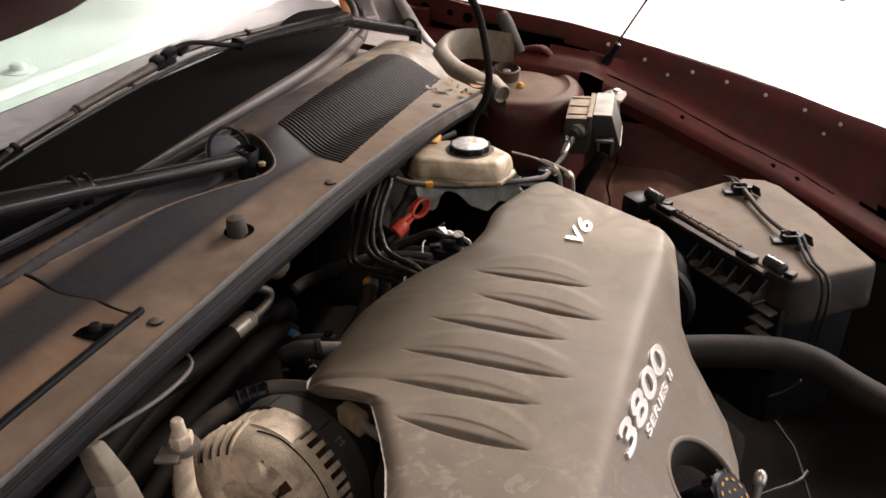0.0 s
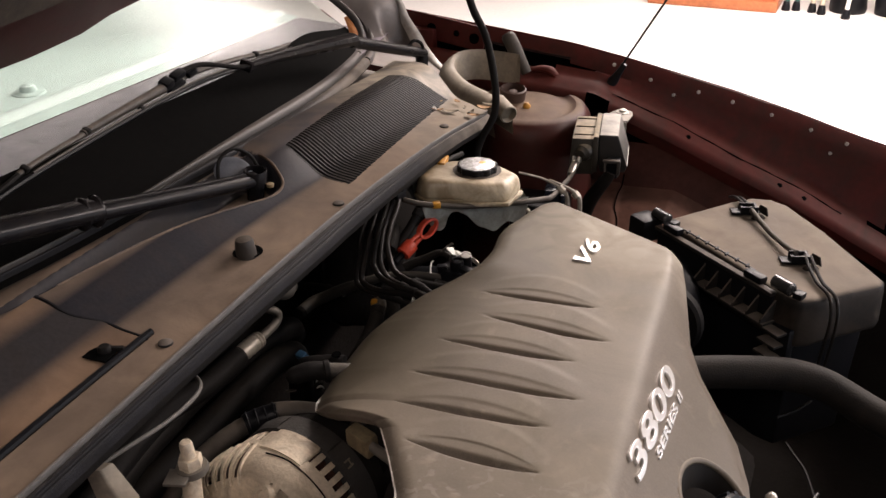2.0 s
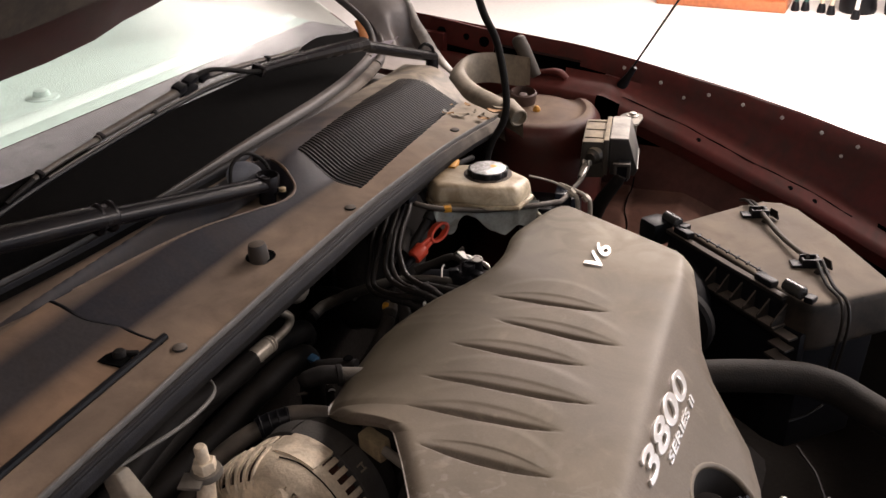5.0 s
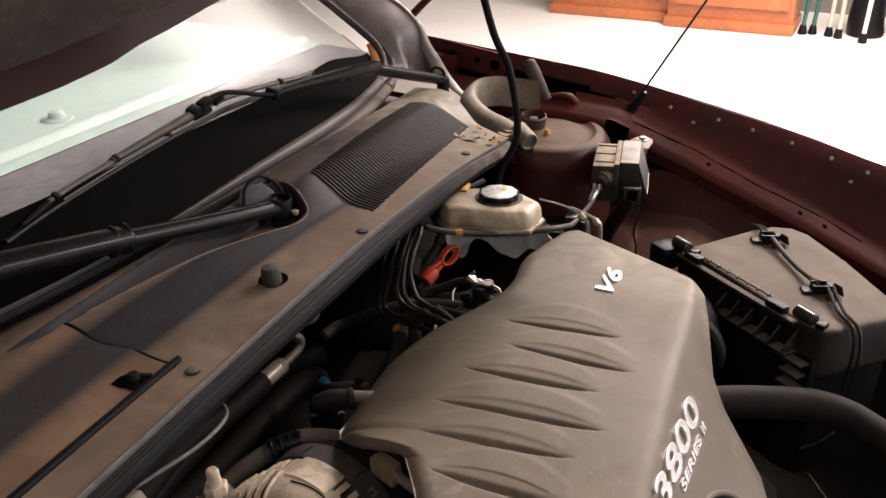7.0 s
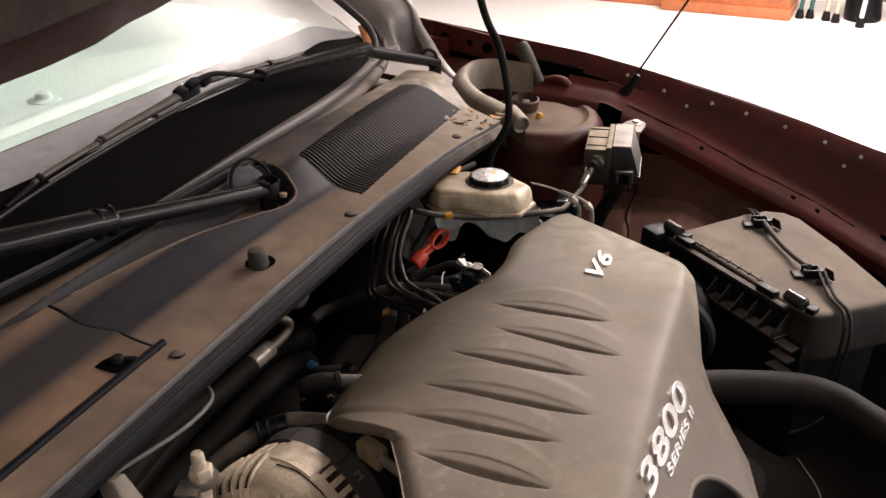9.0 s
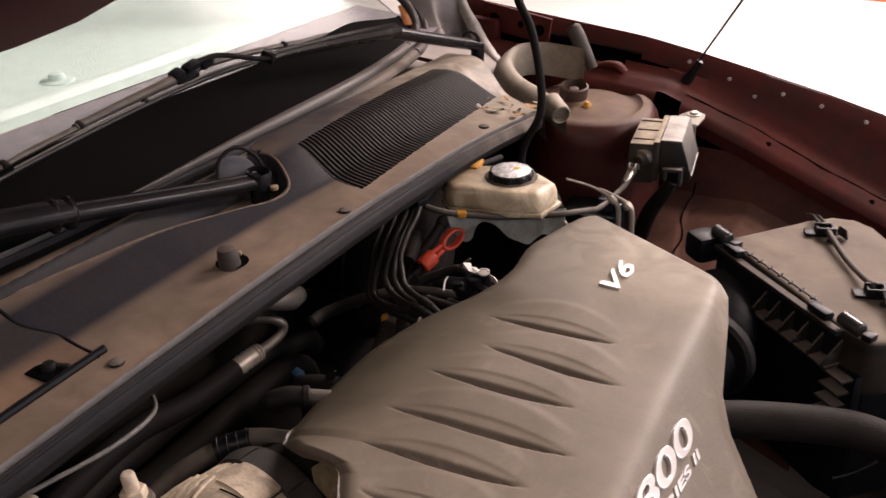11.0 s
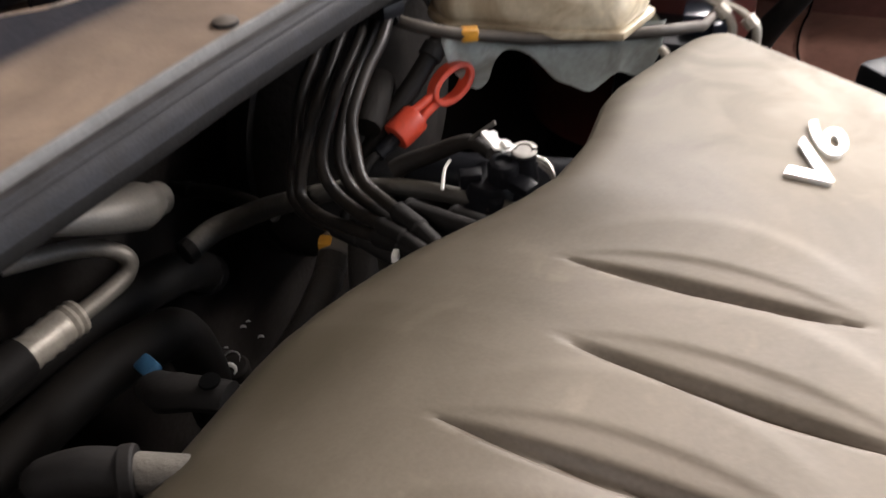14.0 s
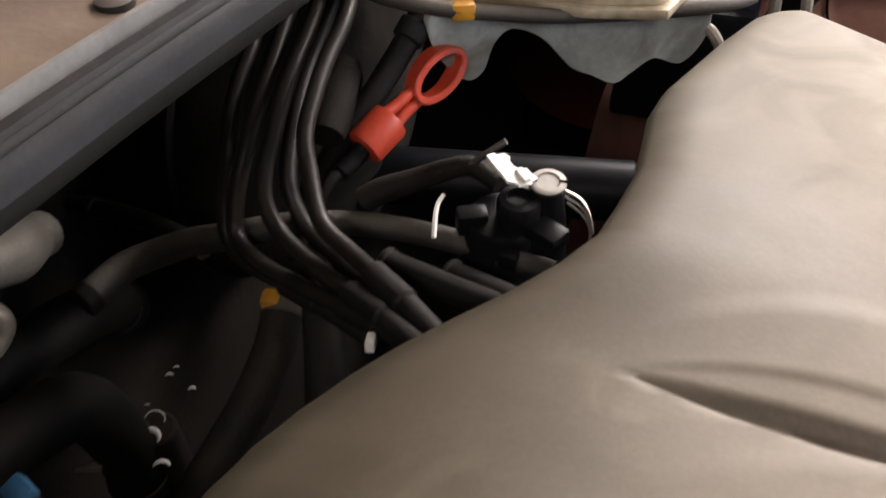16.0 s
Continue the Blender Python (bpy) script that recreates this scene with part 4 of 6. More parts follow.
part("pivot_pin", lathe([(0.010, -0.03), (0.010, -0.01), (0.0135, -0.008), (0.0138, 0.010), (0.0128, 0.0115), (0.0112, 0.0110), (0.0105, 0.003), (0, 0.002)], (-0.102, 0.014, 0.991), (0.1, 0, 1), 24), WIPER_BLACK, w1, "open pivot socket")
part("washer_hose", tube([(-0.125, -0.025, 0.995), (-0.130, -0.012, 1.018), (-0.123, 0.008, 1.027), (-0.112, 0.025, 1.012), (-0.105, 0.030, 0.985)], 0.0022, 8), RUBBER, w1, "thin washer hose loop")
part("nozzle", lathe([(0.004, 0), (0.0045, 0.004), (0, 0.006)], (-0.085, 0.018, 0.982), sides=10), TAN_PLUG, w1, "tiny amber plug")

w2 = thing("wiper_arm", (-0.165, 0.59, 0.96), "black windshield wiper arm with its blade on the glass", "wiper", "wipers")
part("pivot_cap", lathe([(0.010, -0.03), (0.011, 0.0), (0.010, 0.010), (0.004, 0.015), (0, 0.015)], (-0.165, 0.592, 0.975), sides=20), WIPER_BLACK, w2)
part("washer_hose", tube([(-0.178, 0.565, 1.0), (-0.170, 0.575, 1.010), (-0.160, 0.585, 1.0), (-0.158, 0.588, 0.97), (-0.150, 0.59, 0.95)], 0.0028, 8), RUBBER, w2, "thin washer hose over the pivot")
part("hinge_cover", channel([(-0.165, 0.595, 0.984), (-0.176, 0.50, 1.015), (-0.187, 0.395, 1.050)], 0.023, 0.018), WIPER_BLACK, w2)
part("arm", tube([(-0.187, 0.400, 1.052), (-0.195, 0.30, 1.063), (-0.205, 0.21, 1.070), (-0.209, 0.165, 1.072)], 0.01, 10, 6, radii=[0.0145, 0.0125, 0.0095, 0.0075], flat=0.7), WIPER_BLACK, w2)
part("hook", channel([(-0.207, 0.165, 1.0720), (-0.216, 0.150, 1.0740), (-0.240, 0.118, 1.0835), (-0.248, 0.098, 1.0830), (-0.250, 0.080, 1.0800)], 0.011, 0.006), RUBBER, w2)
part("arm_clip", rbox((-0.211, 0.168, 1.0720), (0.018, 0.012, 0.014), 0.003, 8, 0, 20), WIPER_BLACK, w2, "square clip on the arm")
blade = part("blade", tube([(-0.2566, 0.335, 1.055), (-0.2526, 0.316, 1.0565), (-0.2464, 0.271, 1.061), (-0.2490, 0.19, 1.0690), (-0.2515, 0.111, 1.0740), (-0.2490, 0.070, 1.0730)], 0.004, 10, 6, radii=[0.0022, 0.0034, 0.0040, 0.0044, 0.0048, 0.0048], flat=0.8), WIPER_METAL, w2, "worn wiper blade frame")
part("blade_bridge", tube([(-0.2470, 0.045, 1.0725), (-0.2456, 0.0275, 1.0715), (-0.2420, -0.03, 1.0690), (-0.2390, -0.085, 1.0655), (-0.2380, -0.098, 1.0645)], 0.006, 12, 6, radii=[0.0070, 0.0066, 0.0056, 0.0050, 0.0050], flat=0.85), WIPER_METAL, blade, "worn brown-grey blade bridge")
part("blade_claw", tube([(-0.2386, -0.090, 1.0640), (-0.2360, -0.1435, 1.0607), (-0.2324, -0.184, 1.0575), (-0.2315, -0.196, 1.0560)], 0.004, 10, 6, radii=[0.0040, 0.0038, 0.0036, 0.0034], flat=0.85), WIPER_METAL, blade)
part("blade_claw", tube([(-0.2322, -0.188, 1.0565), (-0.2290, -0.212, 1.0525), (-0.2270, -0.236, 1.0475)], 0.003, 8, 6, radii=[0.0032, 0.0030, 0.0020]), RUBBER, blade)
part("rubber_lip", tube([(-0.2520, 0.335, 1.048), (-0.2440, 0.20, 1.058), (-0.2445, 0.11, 1.0620), (-0.2400, 0.02, 1.0610), (-0.2345, -0.09, 1.0555), (-0.2300, -0.19, 1.0480), (-0.2250, -0.26, 1.0400)], 0.0040, 8, 6, flat=0.8), BLACK, blade, "rubber wiper lip")
part("lip_rail", tube([(-0.2500, 0.32, 1.053), (-0.2420, 0.20, 1.0625), (-0.2425, 0.11, 1.0662), (-0.2380, 0.02, 1.0652), (-0.2330, -0.09, 1.0595), (-0.2285, -0.18, 1.0525)], 0.0014, 6, 6), WIPER_METAL, blade, "thin steel rail of the rubber")
for y, x, z in ((-0.187, -0.2305, 1.0590), (-0.093, -0.2370, 1.0665), (-0.005, -0.2395, 1.0655), (0.235, -0.2450, 1.0665)):
    part("blade_rivet", rbox((x, y, z), (0.009, 0.006, 0.006), 0.0015, 5, 0, 25), RUBBER, blade)
for x, y, z, w, d, h in ((-0.2465, 0.052, 1.0760, 0.014, 0.016, 0.012), (-0.2500, 0.078, 1.0790, 0.012, 0.022, 0.010), (-0.2480, 0.066, 1.0705, 0.017, 0.030, 0.008), (-0.2455, 0.098, 1.0775, 0.010, 0.018, 0.007)):
    part("blade_joint", rbox((x, y, z), (w, d, h), 0.0025, 6, 10, 20), BLACK, blade)

# ---- engine cover ----
XL = [(-0.40, 0.285), (-0.36, 0.268), (-0.305, 0.24), (-0.27, 0.216), (-0.235, 0.19), (-0.226, 0.176), (-0.220, 0.15), (-0.214, 0.122), (-0.205, 0.104), (-0.19, 0.095), (-0.15, 0.087), (-0.11, 0.0838), (-0.075, 0.0808), (-0.053, 0.0808), (-0.035, 0.0848),
      (-0.02, 0.0918), (-0.004, 0.1018), (0.01, 0.1128), (0.023, 0.1248), (0.037, 0.1378), (0.052, 0.1488), (0.07, 0.1568), (0.09, 0.1575), (0.11, 0.1575), (0.13, 0.154), (0.15, 0.15), (0.17, 0.15), (0.195, 0.155), (0.22, 0.16), (0.25, 0.168), (0.268, 0.178)]
XR = [(-0.40, 0.505), (-0.2, 0.503), (-0.12, 0.494), (-0.08, 0.485), (-0.038, 0.467), (0.01, 0.420), (0.045, 0.401), (0.14, 0.376), (0.178, 0.364), (0.188, 0.354), (0.268, 0.180)]
XC = [(-0.40, 0.405), (-0.246, 0.393), (-0.191, 0.387), (-0.034, 0.371), (0.16, 0.355), (0.3, 0.345)]
SLOTS = [((0.181, 0.013), (0.312, 0.022)), ((0.200, -0.036), (0.341, -0.036)), ((0.178, -0.092), (0.318, -0.082)),
         ((0.174, -0.152), (0.343, -0.137)), ((0.182, -0.199), (0.328, -0.185)), ((0.215, -0.247), (0.340, -0.243))]


PC, PR0, PR1 = (0.467, -0.150), 0.034, 0.050


def pocket(x, y):
    """1 on the rim of the opening round the oil filler, less inside it."""
    return math.hypot((x - PC[0]) / PR0, (y - PC[1]) / PR1)


def cover_top(x, y):
    z = 0.908
    over = x - lerp_table(y, XC)
    z -= 0.79 * (over + math.sqrt(over * over + 0.00006)) / 2 - 0.003
    into = x - (lerp_table(y, XL) if y > -0.2 else 0.096)
    z -= 0.038 * max(0.0, 1 - max(0.0, into) / 0.16) ** 2.5 * (1 - sstep((y + 0.055) / 0.13))
    for (x0, y0), (x1, y1) in SLOTS:
        dx, dy = x1 - x0, y1 - y0
        ln = math.hypot(dx, dy)
        u = ((x - x0) * dx + (y - y0) * dy) / ln ** 2
        if -0.02 < u < 1.02:
            a = max(0.0, math.sin(math.pi * min(1, max(0, u))))
            w = ((y - y0) * dx - (x - x0) * dy) / ln - 0.0055 * a
            h = 0.0118 * a ** 0.8 + 1e-4
            t = w / h
            crest = 0.014 + 0.022 * a
            if -1.3 < t < 1.0:
                f = 0.16 * sstep((1 - t) / 0.3) + 0.14 * min(1, max(0, (0.7 - t) / 0.8)) + 0.70 * sstep((-0.02 - t) / 0.7)
                z -= 0.0075 * a * f * sstep((t + 1.3) / 0.62)
            elif t >= 1.0 and w < crest:
                z += 0.0012 * a * (w - h) / (crest - h)
            elif crest <= w < crest + 0.011:
                z += 0.0012 * a * (1 - sstep((w - crest) / 0.011))
    return z


cover = thing("engine_cover", (0.28, -0.05, 0.80), "dusty grey-brown plastic engine cover with curved scoops", "engine cover")
ys = sorted(set(np.round(np.concatenate([np.linspace(-0.40, 0.268, 370), np.linspace(-0.236, -0.2, 40)]), 5)))
bm = bmesh.new()
rows = []
NV = 150
for y in ys:
    xl, xr = lerp_table(y, XL), lerp_table(y, XR)
    endk = sstep((0.268 - y) / 0.012)
    row = []
    for dz, dx in ((-0.020, 0.012), (-0.018, 0.005), (-0.0145, 0.001), (-0.0095, -0.0005)):
        row.append(bm.verts.new((xl + dx - 0.0015, y, cover_top(xl, y) + dz * (0.45 + 0.55 * sstep((y + 0.19) / 0.03)))))
    for j in range(NV + 1):
        v = j / NV
        x = xl + (xr - xl) * v
        edge = min(v * (xr - xl), (1 - v) * (xr - xl))
        roll = 0.0055 * max(0.0, 1 - edge / 0.020) ** 2.2
        row.append(bm.verts.new((x, y, cover_top(x, y) - roll - 0.006 * (1 - endk))))
    for dz, dx in ((-0.008, 0.001), (-0.016, 0.0), (-0.025, -0.002), (-0.034, -0.006)):
        row.append(bm.verts.new((xr + dx + 0.0015, y, cover_top(xr, y) + dz)))
    rows.append(row)
for a, b in zip(rows, rows[1:]):
    for j in range(len(a) - 1):
        bm.faces.new((a[j], a[j + 1], b[j + 1], b[j]))
tip = [bm.verts.new(v.co + Vector((0.0, 0.003, -0.035))) for v in rows[-1]]
for j in range(len(tip) - 1):
    bm.faces.new((rows[-1][j], rows[-1][j + 1], tip[j + 1], tip[j]))
for v in bm.verts:
    q = pocket(v.co.x, v.co.y)
    if 0.955 < q < 1.045:
        px, py = PC[0] + (v.co.x - PC[0]) / q, PC[1] + (v.co.y - PC[1]) / q
        v.co.x, v.co.y = px, py
bmesh.ops.delete(bm, geom=[f for f in bm.faces if pocket(*f.calc_center_median().xy) < 0.985], context="FACES")
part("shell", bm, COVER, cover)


def pocket_wall(u, v):
    a = 2 * math.pi * u
    x, y = PC[0] + PR0 * math.cos(a), PC[1] + PR1 * math.sin(a)
    k = 1.0 - 0.06 * v
    return Vector((PC[0] + (x - PC[0]) * k, PC[1] + (y - PC[1]) * k, cover_top(x, y) - 0.0005 - 0.030 * v))


# black plastic instead of the cover's brown: the recess's shade as colour
part("filler_opening", sheet(pocket_wall, 64, 6), DUSTY_BLACK, cover, "wall of the oval filler opening, darkened for its shade")
rim = [(PC[0] + 1.01 * PR0 * math.cos(a), PC[1] + 1.01 * PR1 * math.sin(a)) for a in np.linspace(0, 2 * math.pi, 41)]
part("filler_rim", tube([(x, y, cover_top(x, y) - 0.0020) for x, y in rim], 0.0030, 10, 3), COVER, cover, "rolled rim of the filler opening")

slope = Vector((0.78, 0.073, -0.62))
lettering("badge_number", "3800", 0.0262, (0.4082, -0.2068, 0.8912), (-0.0033, 0.134, -0.0074), -slope, CHROME, cover, 0.0018, 0.27, 0.1745, ground=cover_top, bold=0.006)
lettering("badge_series", "SERIES II", 0.0088, (0.4158, -0.1611, 0.8818), (-0.0020, 0.1086, -0.0065), -slope, CHROME, cover, 0.0010, 0.27, 0.113, 0.0001, ground=cover_top)
lettering("badge_size", "V6", 0.0290, (0.2740, 0.1100, 0.9105), (0.0, 1, 0.0), (-1, 0, 0.0), CHROME, cover, 0.0013, 0.40, 0.0575, ground=cover_top, bold=0.006)

# oil filler
oil = thing("oil_filler_cap", (0.475, -0.145, 0.84), "black oil filler cap with a yellow printed label", "filler cap")
ax = Vector((0.70, -0.02, 0.71)).normalized()
oc = Vector((0.482, -0.140, 0.815))
part("neck", lathe([(0.024, -0.06), (0.024, 0.0)], oc, ax, 28), BLACK, oil)
ocap = part("cap", lathe([(0.025, 0.0), (0.028, 0.003), (0.028, 0.013), (0.025, 0.016), (0.0, 0.0165)], oc, ax, 36), BLACK, oil)
e1 = ax.cross(Vector((0, 1, 0))).normalized()
e2 = ax.cross(e1)
for k in range(12):
    a = 2 * math.pi * k / 12
    for r, w in ((0.0195, 0.0045), (0.010, 0.003)):
        if r < 0.015 and k % 2:
            continue
        c = oc + ax * 0.0168 + (e1 * math.cos(a) + e2 * math.sin(a)) * r
        b = rbox((0, 0, 0), (w, 0.0022, 0.0006), 0)
        b.transform(Matrix.Translation(c) @ Matrix((e1 * -math.sin(a) + e2 * math.cos(a), e1 * math.cos(a) + e2 * math.sin(a), ax)).transposed().to_4x4())
        part("print_mark", b, YELLOW, ocap, "yellow printed mark")
for k in range(14):
    a = 2 * math.pi * k / 14
    c = oc + (e1 * math.cos(a) + e2 * math.sin(a)) * 0.0275
    part("grip", cyl(c + ax * 0.002, c + ax * 0.0135, 0.003, 8), BLACK, ocap)

# ---- brake fluid reservoir ----
res = thing("brake_fluid_reservoir", (0.065, 0.255, 0.83), "yellowed white brake fluid reservoir with a black cap", "reservoir")
TANK = [(0.000, 0.238), (0.030, 0.276), (0.062, 0.284), (0.098, 0.284), (0.134, 0.264), (0.130, 0.222), (0.098, 0.208), (0.064, 0.203), (0.030, 0.190), (0.012, 0.205)]
part("tank", prism(TANK, 0.912, 0.9395, 0.0115, -0.05, 5), CREAM, res)
SEAM = [(0.068 + (x - 0.068) * 1.07, 0.245 + (y - 0.245) * 1.06) for x, y in TANK]
part("tank_rim", prism(SEAM, 0.9095, 0.9150, 0.002), CREAM, res, "moulded seam rim")
part("filler_neck", lathe([(0.030, 0.0), (0.029, 0.004), (0.027, 0.005)], (0.077, 0.253, 0.931), sides=32), CREAM, res)


def lower_half():
    """Translucent lower half with a scalloped foot; d runs along its length."""
    foot = [(-0.069, 0.9035), (-0.064, 0.890), (-0.0565, 0.8815), (-0.0474, 0.8765), (-0.040, 0.880), (-0.0355, 0.891), (-0.027, 0.897), (-0.012, 0.892), (0.0027, 0.879), (0.014, 0.8745), (0.0267, 0.8695), (0.0355, 0.874), (0.045, 0.880), (0.060, 0.876), (0.070, 0.888), (0.072, 0.9035)]
    foot = [(p.x, p.y) for p in smooth_path([(a, b, 0) for a, b in foot], 4)]

    def fn(u, v):
        q = u * (len(foot) - 1)
        i = min(int(q), len(foot) - 2)
        d, z = [foot[i][m] + (foot[i + 1][m] - foot[i][m]) * (q - i) for m in (0, 1)]
        k = 0.036 * math.cos(math.pi * v)
        drop = math.sin(math.pi * v) ** 0.35
        zz = 0.911 + 1.25 * (z - 0.908) * (0.55 + 0.45 * abs(math.cos(math.pi * v))) if 0 < v < 1 else 0.911
        rib = 1.0 + 0.02 * math.sin(9 * math.pi * u + 3 * math.sin(7 * u))
        return Vector((0.068 + 0.809 * d + 0.588 * k * rib, 0.246 + 0.588 * d - 0.809 * k * rib, min(0.911, zz + 0.004 * (1 - drop))))
    return sheet(fn, 90, 24)


part("tank_base", lower_half(), GREY_LOW, res, "grey-green translucent lower half with a scalloped foot")
part("base_bolt", lathe([(0.0055, 0), (0.0055, 0.004), (0.003, 0.005), (0, 0.005)], (0.118, 0.262, 0.874), (0.5, -0.7, 0.5), 10), BLACK, res, "small black bolt")
cap = part("cap", lathe([(0.0245, 0.0), (0.026, 0.002), (0.026, 0.011), (0.0245, 0.013), (0.021, 0.0128), (0.0, 0.0124)], (0.077, 0.253, 0.934), sides=40), BLACK, res, "black ribbed screw cap")
for k in range(10):
    a = 2 * math.pi * k / 10
    c = Vector((0.077 + 0.0195 * math.cos(a), 0.253 + 0.0195 * math.sin(a), 0.0))
    part("grip", cyl(c + Vector((0, 0, 0.9355)), c + Vector((0, 0, 0.9482)), 0.0080, 14, 0.0015), BLACK, cap)
part("cap_top", lathe([(0.0, 0.0), (0.0240, 0.0), (0.0225, 0.0008), (0.0, 0.0008)], (0.077, 0.253, 0.9480), sides=32), WORN, cap, "worn silver foil top")
part("brown_ring", lathe([(0.0325, 0.0), (0.0320, 0.0005), (0.026, 0.0012), (0.025, 0.0012)], (0.077, 0.253, 0.9392), sides=40), CAP, res, "brown ring round the neck")
part("cap_mark", lathe([(0.0, 0.0), (0.005, 0.0), (0.004, 0.0004), (0.0, 0.0004)], (0.082, 0.260, 0.9487), sides=16), YELLOW, cap, "yellow mark")
master = thing("master_cylinder", (0.06, 0.25, 0.80), "dark brake master cylinder below its reservoir", "cylinder")
part("barrel", cyl((-0.06, 0.225, 0.760), (0.12, 0.285, 0.765), 0.019, 24, 0.004), BLACK, master)
part("end_plug", cyl((0.118, 0.284, 0.762), (0.135, 0.290, 0.766), 0.016, 20, 0.003), RUBBER, master)

# ---- cruise control module ----
mod = thing("control_module", (0.17, 0.55, 0.85), "dusty grey control module bracketed to the fender", "control module")
def mod_quad(x0, x1, y0, y1, z, lean=0.22):
    """A level quad whose long sides lean with the module."""
    return [(x0 - lean * (y0 - 0.55), y0 + 0.28 * (x0 - 0.16), z), (x1 - lean * (y0 - 0.55), y0 + 0.28 * (x1 - 0.16), z),
            (x1 - lean * (y1 - 0.55), y1 + 0.28 * (x1 - 0.16), z), (x0 - lean * (y1 - 0.55), y1 + 0.28 * (x0 - 0.16), z)]


part("housing", block(mod_quad(0.121, 0.158, 0.504, 0.600, 0.850), mod_quad(0.124, 0.158, 0.500, 0.604, 0.911), 0.004), BOX_TAN, mod)
part("rim_strip", block(mod_quad(0.155, 0.163, 0.500, 0.606, 0.856), mod_quad(0.155, 0.163, 0.498, 0.608, 0.915), 0.002), BOX_TAN, mod, "raised tan rim between housing and cover")
part("end_cover", block(mod_quad(0.163, 0.207, 0.508, 0.600, 0.864), mod_quad(0.163, 0.191, 0.503, 0.606, 0.917), 0.004), MODULE_END, mod, "grey end cover with a scuffed pale top")
part("cover_skirt", block(mod_quad(0.166, 0.203, 0.514, 0.592, 0.852), mod_quad(0.164, 0.208, 0.509, 0.599, 0.866), 0.003), MODULE_END, mod)
for k in range(3):
    y = 0.515 + 0.036 * k
    part("rib", block(mod_quad(0.126, 0.155, y, y + 0.003, 0.909), mod_quad(0.127, 0.155, y, y + 0.003, 0.9128), 0.0008, 1), BOX_TAN, mod)
tab = part("bracket", join(prism([(0.152, 0.608), (0.190, 0.614), (0.190, 0.648), (0.185, 0.664), (0.172, 0.671), (0.159, 0.664), (0.153, 0.648)], 0.9015, 0.905, 0.001), rbox((0.170, 0.610, 0.885), (0.038, 0.004, 0.036), 0.0015, 9)), ALU_PIPE, mod, "bent grey metal bracket with a rounded tab")
part("bolt", lathe([(0.0105, 0), (0.0105, 0.0015), (0.0062, 0.002), (0.006, 0.005), (0.004, 0.006), (0, 0.0061)], (0.172, 0.652, 0.905), (0, 0.0, 1), sides=18), STEEL, tab, "zinc bolt with a flat washer")
part("gland", lathe([(0.017, -0.008), (0.0165, 0.0), (0.014, 0.007), (0.009, 0.010), (0.008, 0.012)], (0.151, 0.502, 0.888), (-0.15, -0.9, -0.2), 20), BOX_TAN, mod, "rounded cable gland caked with dust")
plug = part("plug", block([(0.186, 0.497, 0.850), (0.206, 0.502, 0.850), (0.206, 0.520, 0.850), (0.186, 0.515, 0.850)], [(0.188, 0.488, 0.882), (0.208, 0.493, 0.882), (0.208, 0.515, 0.882), (0.188, 0.510, 0.882)], 0.003), BLACK, mod, "black plug")
part("clip", rbox((0.199, 0.488, 0.883), (0.026, 0.007, 0.005), 0.0015, 14), CAP, plug, "dusty locking clip")
part("clip", rbox((0.209, 0.493, 0.872), (0.005, 0.009, 0.022), 0.0015, 14), CAP, plug, "dusty locking clip")
part("clip", rbox((0.190, 0.486, 0.874), (0.004, 0.007, 0.014), 0.001, 14), CAP, plug, "dusty locking clip")
part("wiring", tube([(0.197, 0.500, 0.862), (0.190, 0.502, 0.848), (0.176, 0.508, 0.825), (0.160, 0.520, 0.795), (0.14, 0.54, 0.74)], 0.010, 14, radii=[0.0085, 0.0095, 0.0105, 0.012, 0.013]), DUSTY_HOSE_DARK, mod, "taped blue-grey wiring tail")
cable = thing("control_cable", (0.13, 0.47, 0.85), "grey sheathed control cable looping in front of the reservoir", "cable")
part("sheath", tube([(0.150, 0.478, 0.884), (0.149, 0.450, 0.868), (0.145, 0.41, 0.862), (0.147, 0.36, 0.868), (0.158, 0.30, 0.893), (0.152, 0.258, 0.906), (0.126, 0.234, 0.907), (0.090, 0.206, 0.909), (0.069, 0.191, 0.912), (0.041, 0.170, 0.918), (0.010, 0.165, 0.922), (-0.02, 0.19, 0.92)], 0.0037, 10), SHEATH, cable)
part("clip", rbox((0.052, 0.178, 0.916), (0.011, 0.009, 0.008), 0.002, 36), YELLOW, cable, "yellow clip")
for o in (-0.0042, 0.0042):
    part("prong", rbox((0.1475 + o, 0.480, 0.882), (0.0026, 0.026, 0.008), 0.001, 6, -25), STEEL, cable, "bright prong of the cable end")
part("ferrule", tube([(0.148, 0.474, 0.879), (0.147, 0.458, 0.8715), (0.1465, 0.450, 0.868)], 0.0055, 12, 4, radii=[0.0062, 0.0055, 0.0044]), STEEL, cable)
pipes = thing("brake_pipes", (0.16, 0.40, 0.80), "two bent steel brake pipes", "pipe")
part("pipe", tube([(0.085, 0.395, 0.883), (0.12, 0.40, 0.877), (0.148, 0.40, 0.867), (0.157, 0.40, 0.858), (0.160, 0.40, 0.840), (0.160, 0.40, 0.76)], 0.0028, 8, radii=[0.0017, 0.0017, 0.0022, 0.0036, 0.0036, 0.0036]), PALE_PIPE, pipes)
part("pipe", tube([(0.13, 0.402, 0.876), (0.158, 0.402, 0.868), (0.171, 0.402, 0.860), (0.178, 0.402, 0.845), (0.178, 0.402, 0.76)], 0.0028, 8, radii=[0.0017, 0.0022, 0.0036, 0.0036, 0.0036]), PALE_PIPE, pipes)
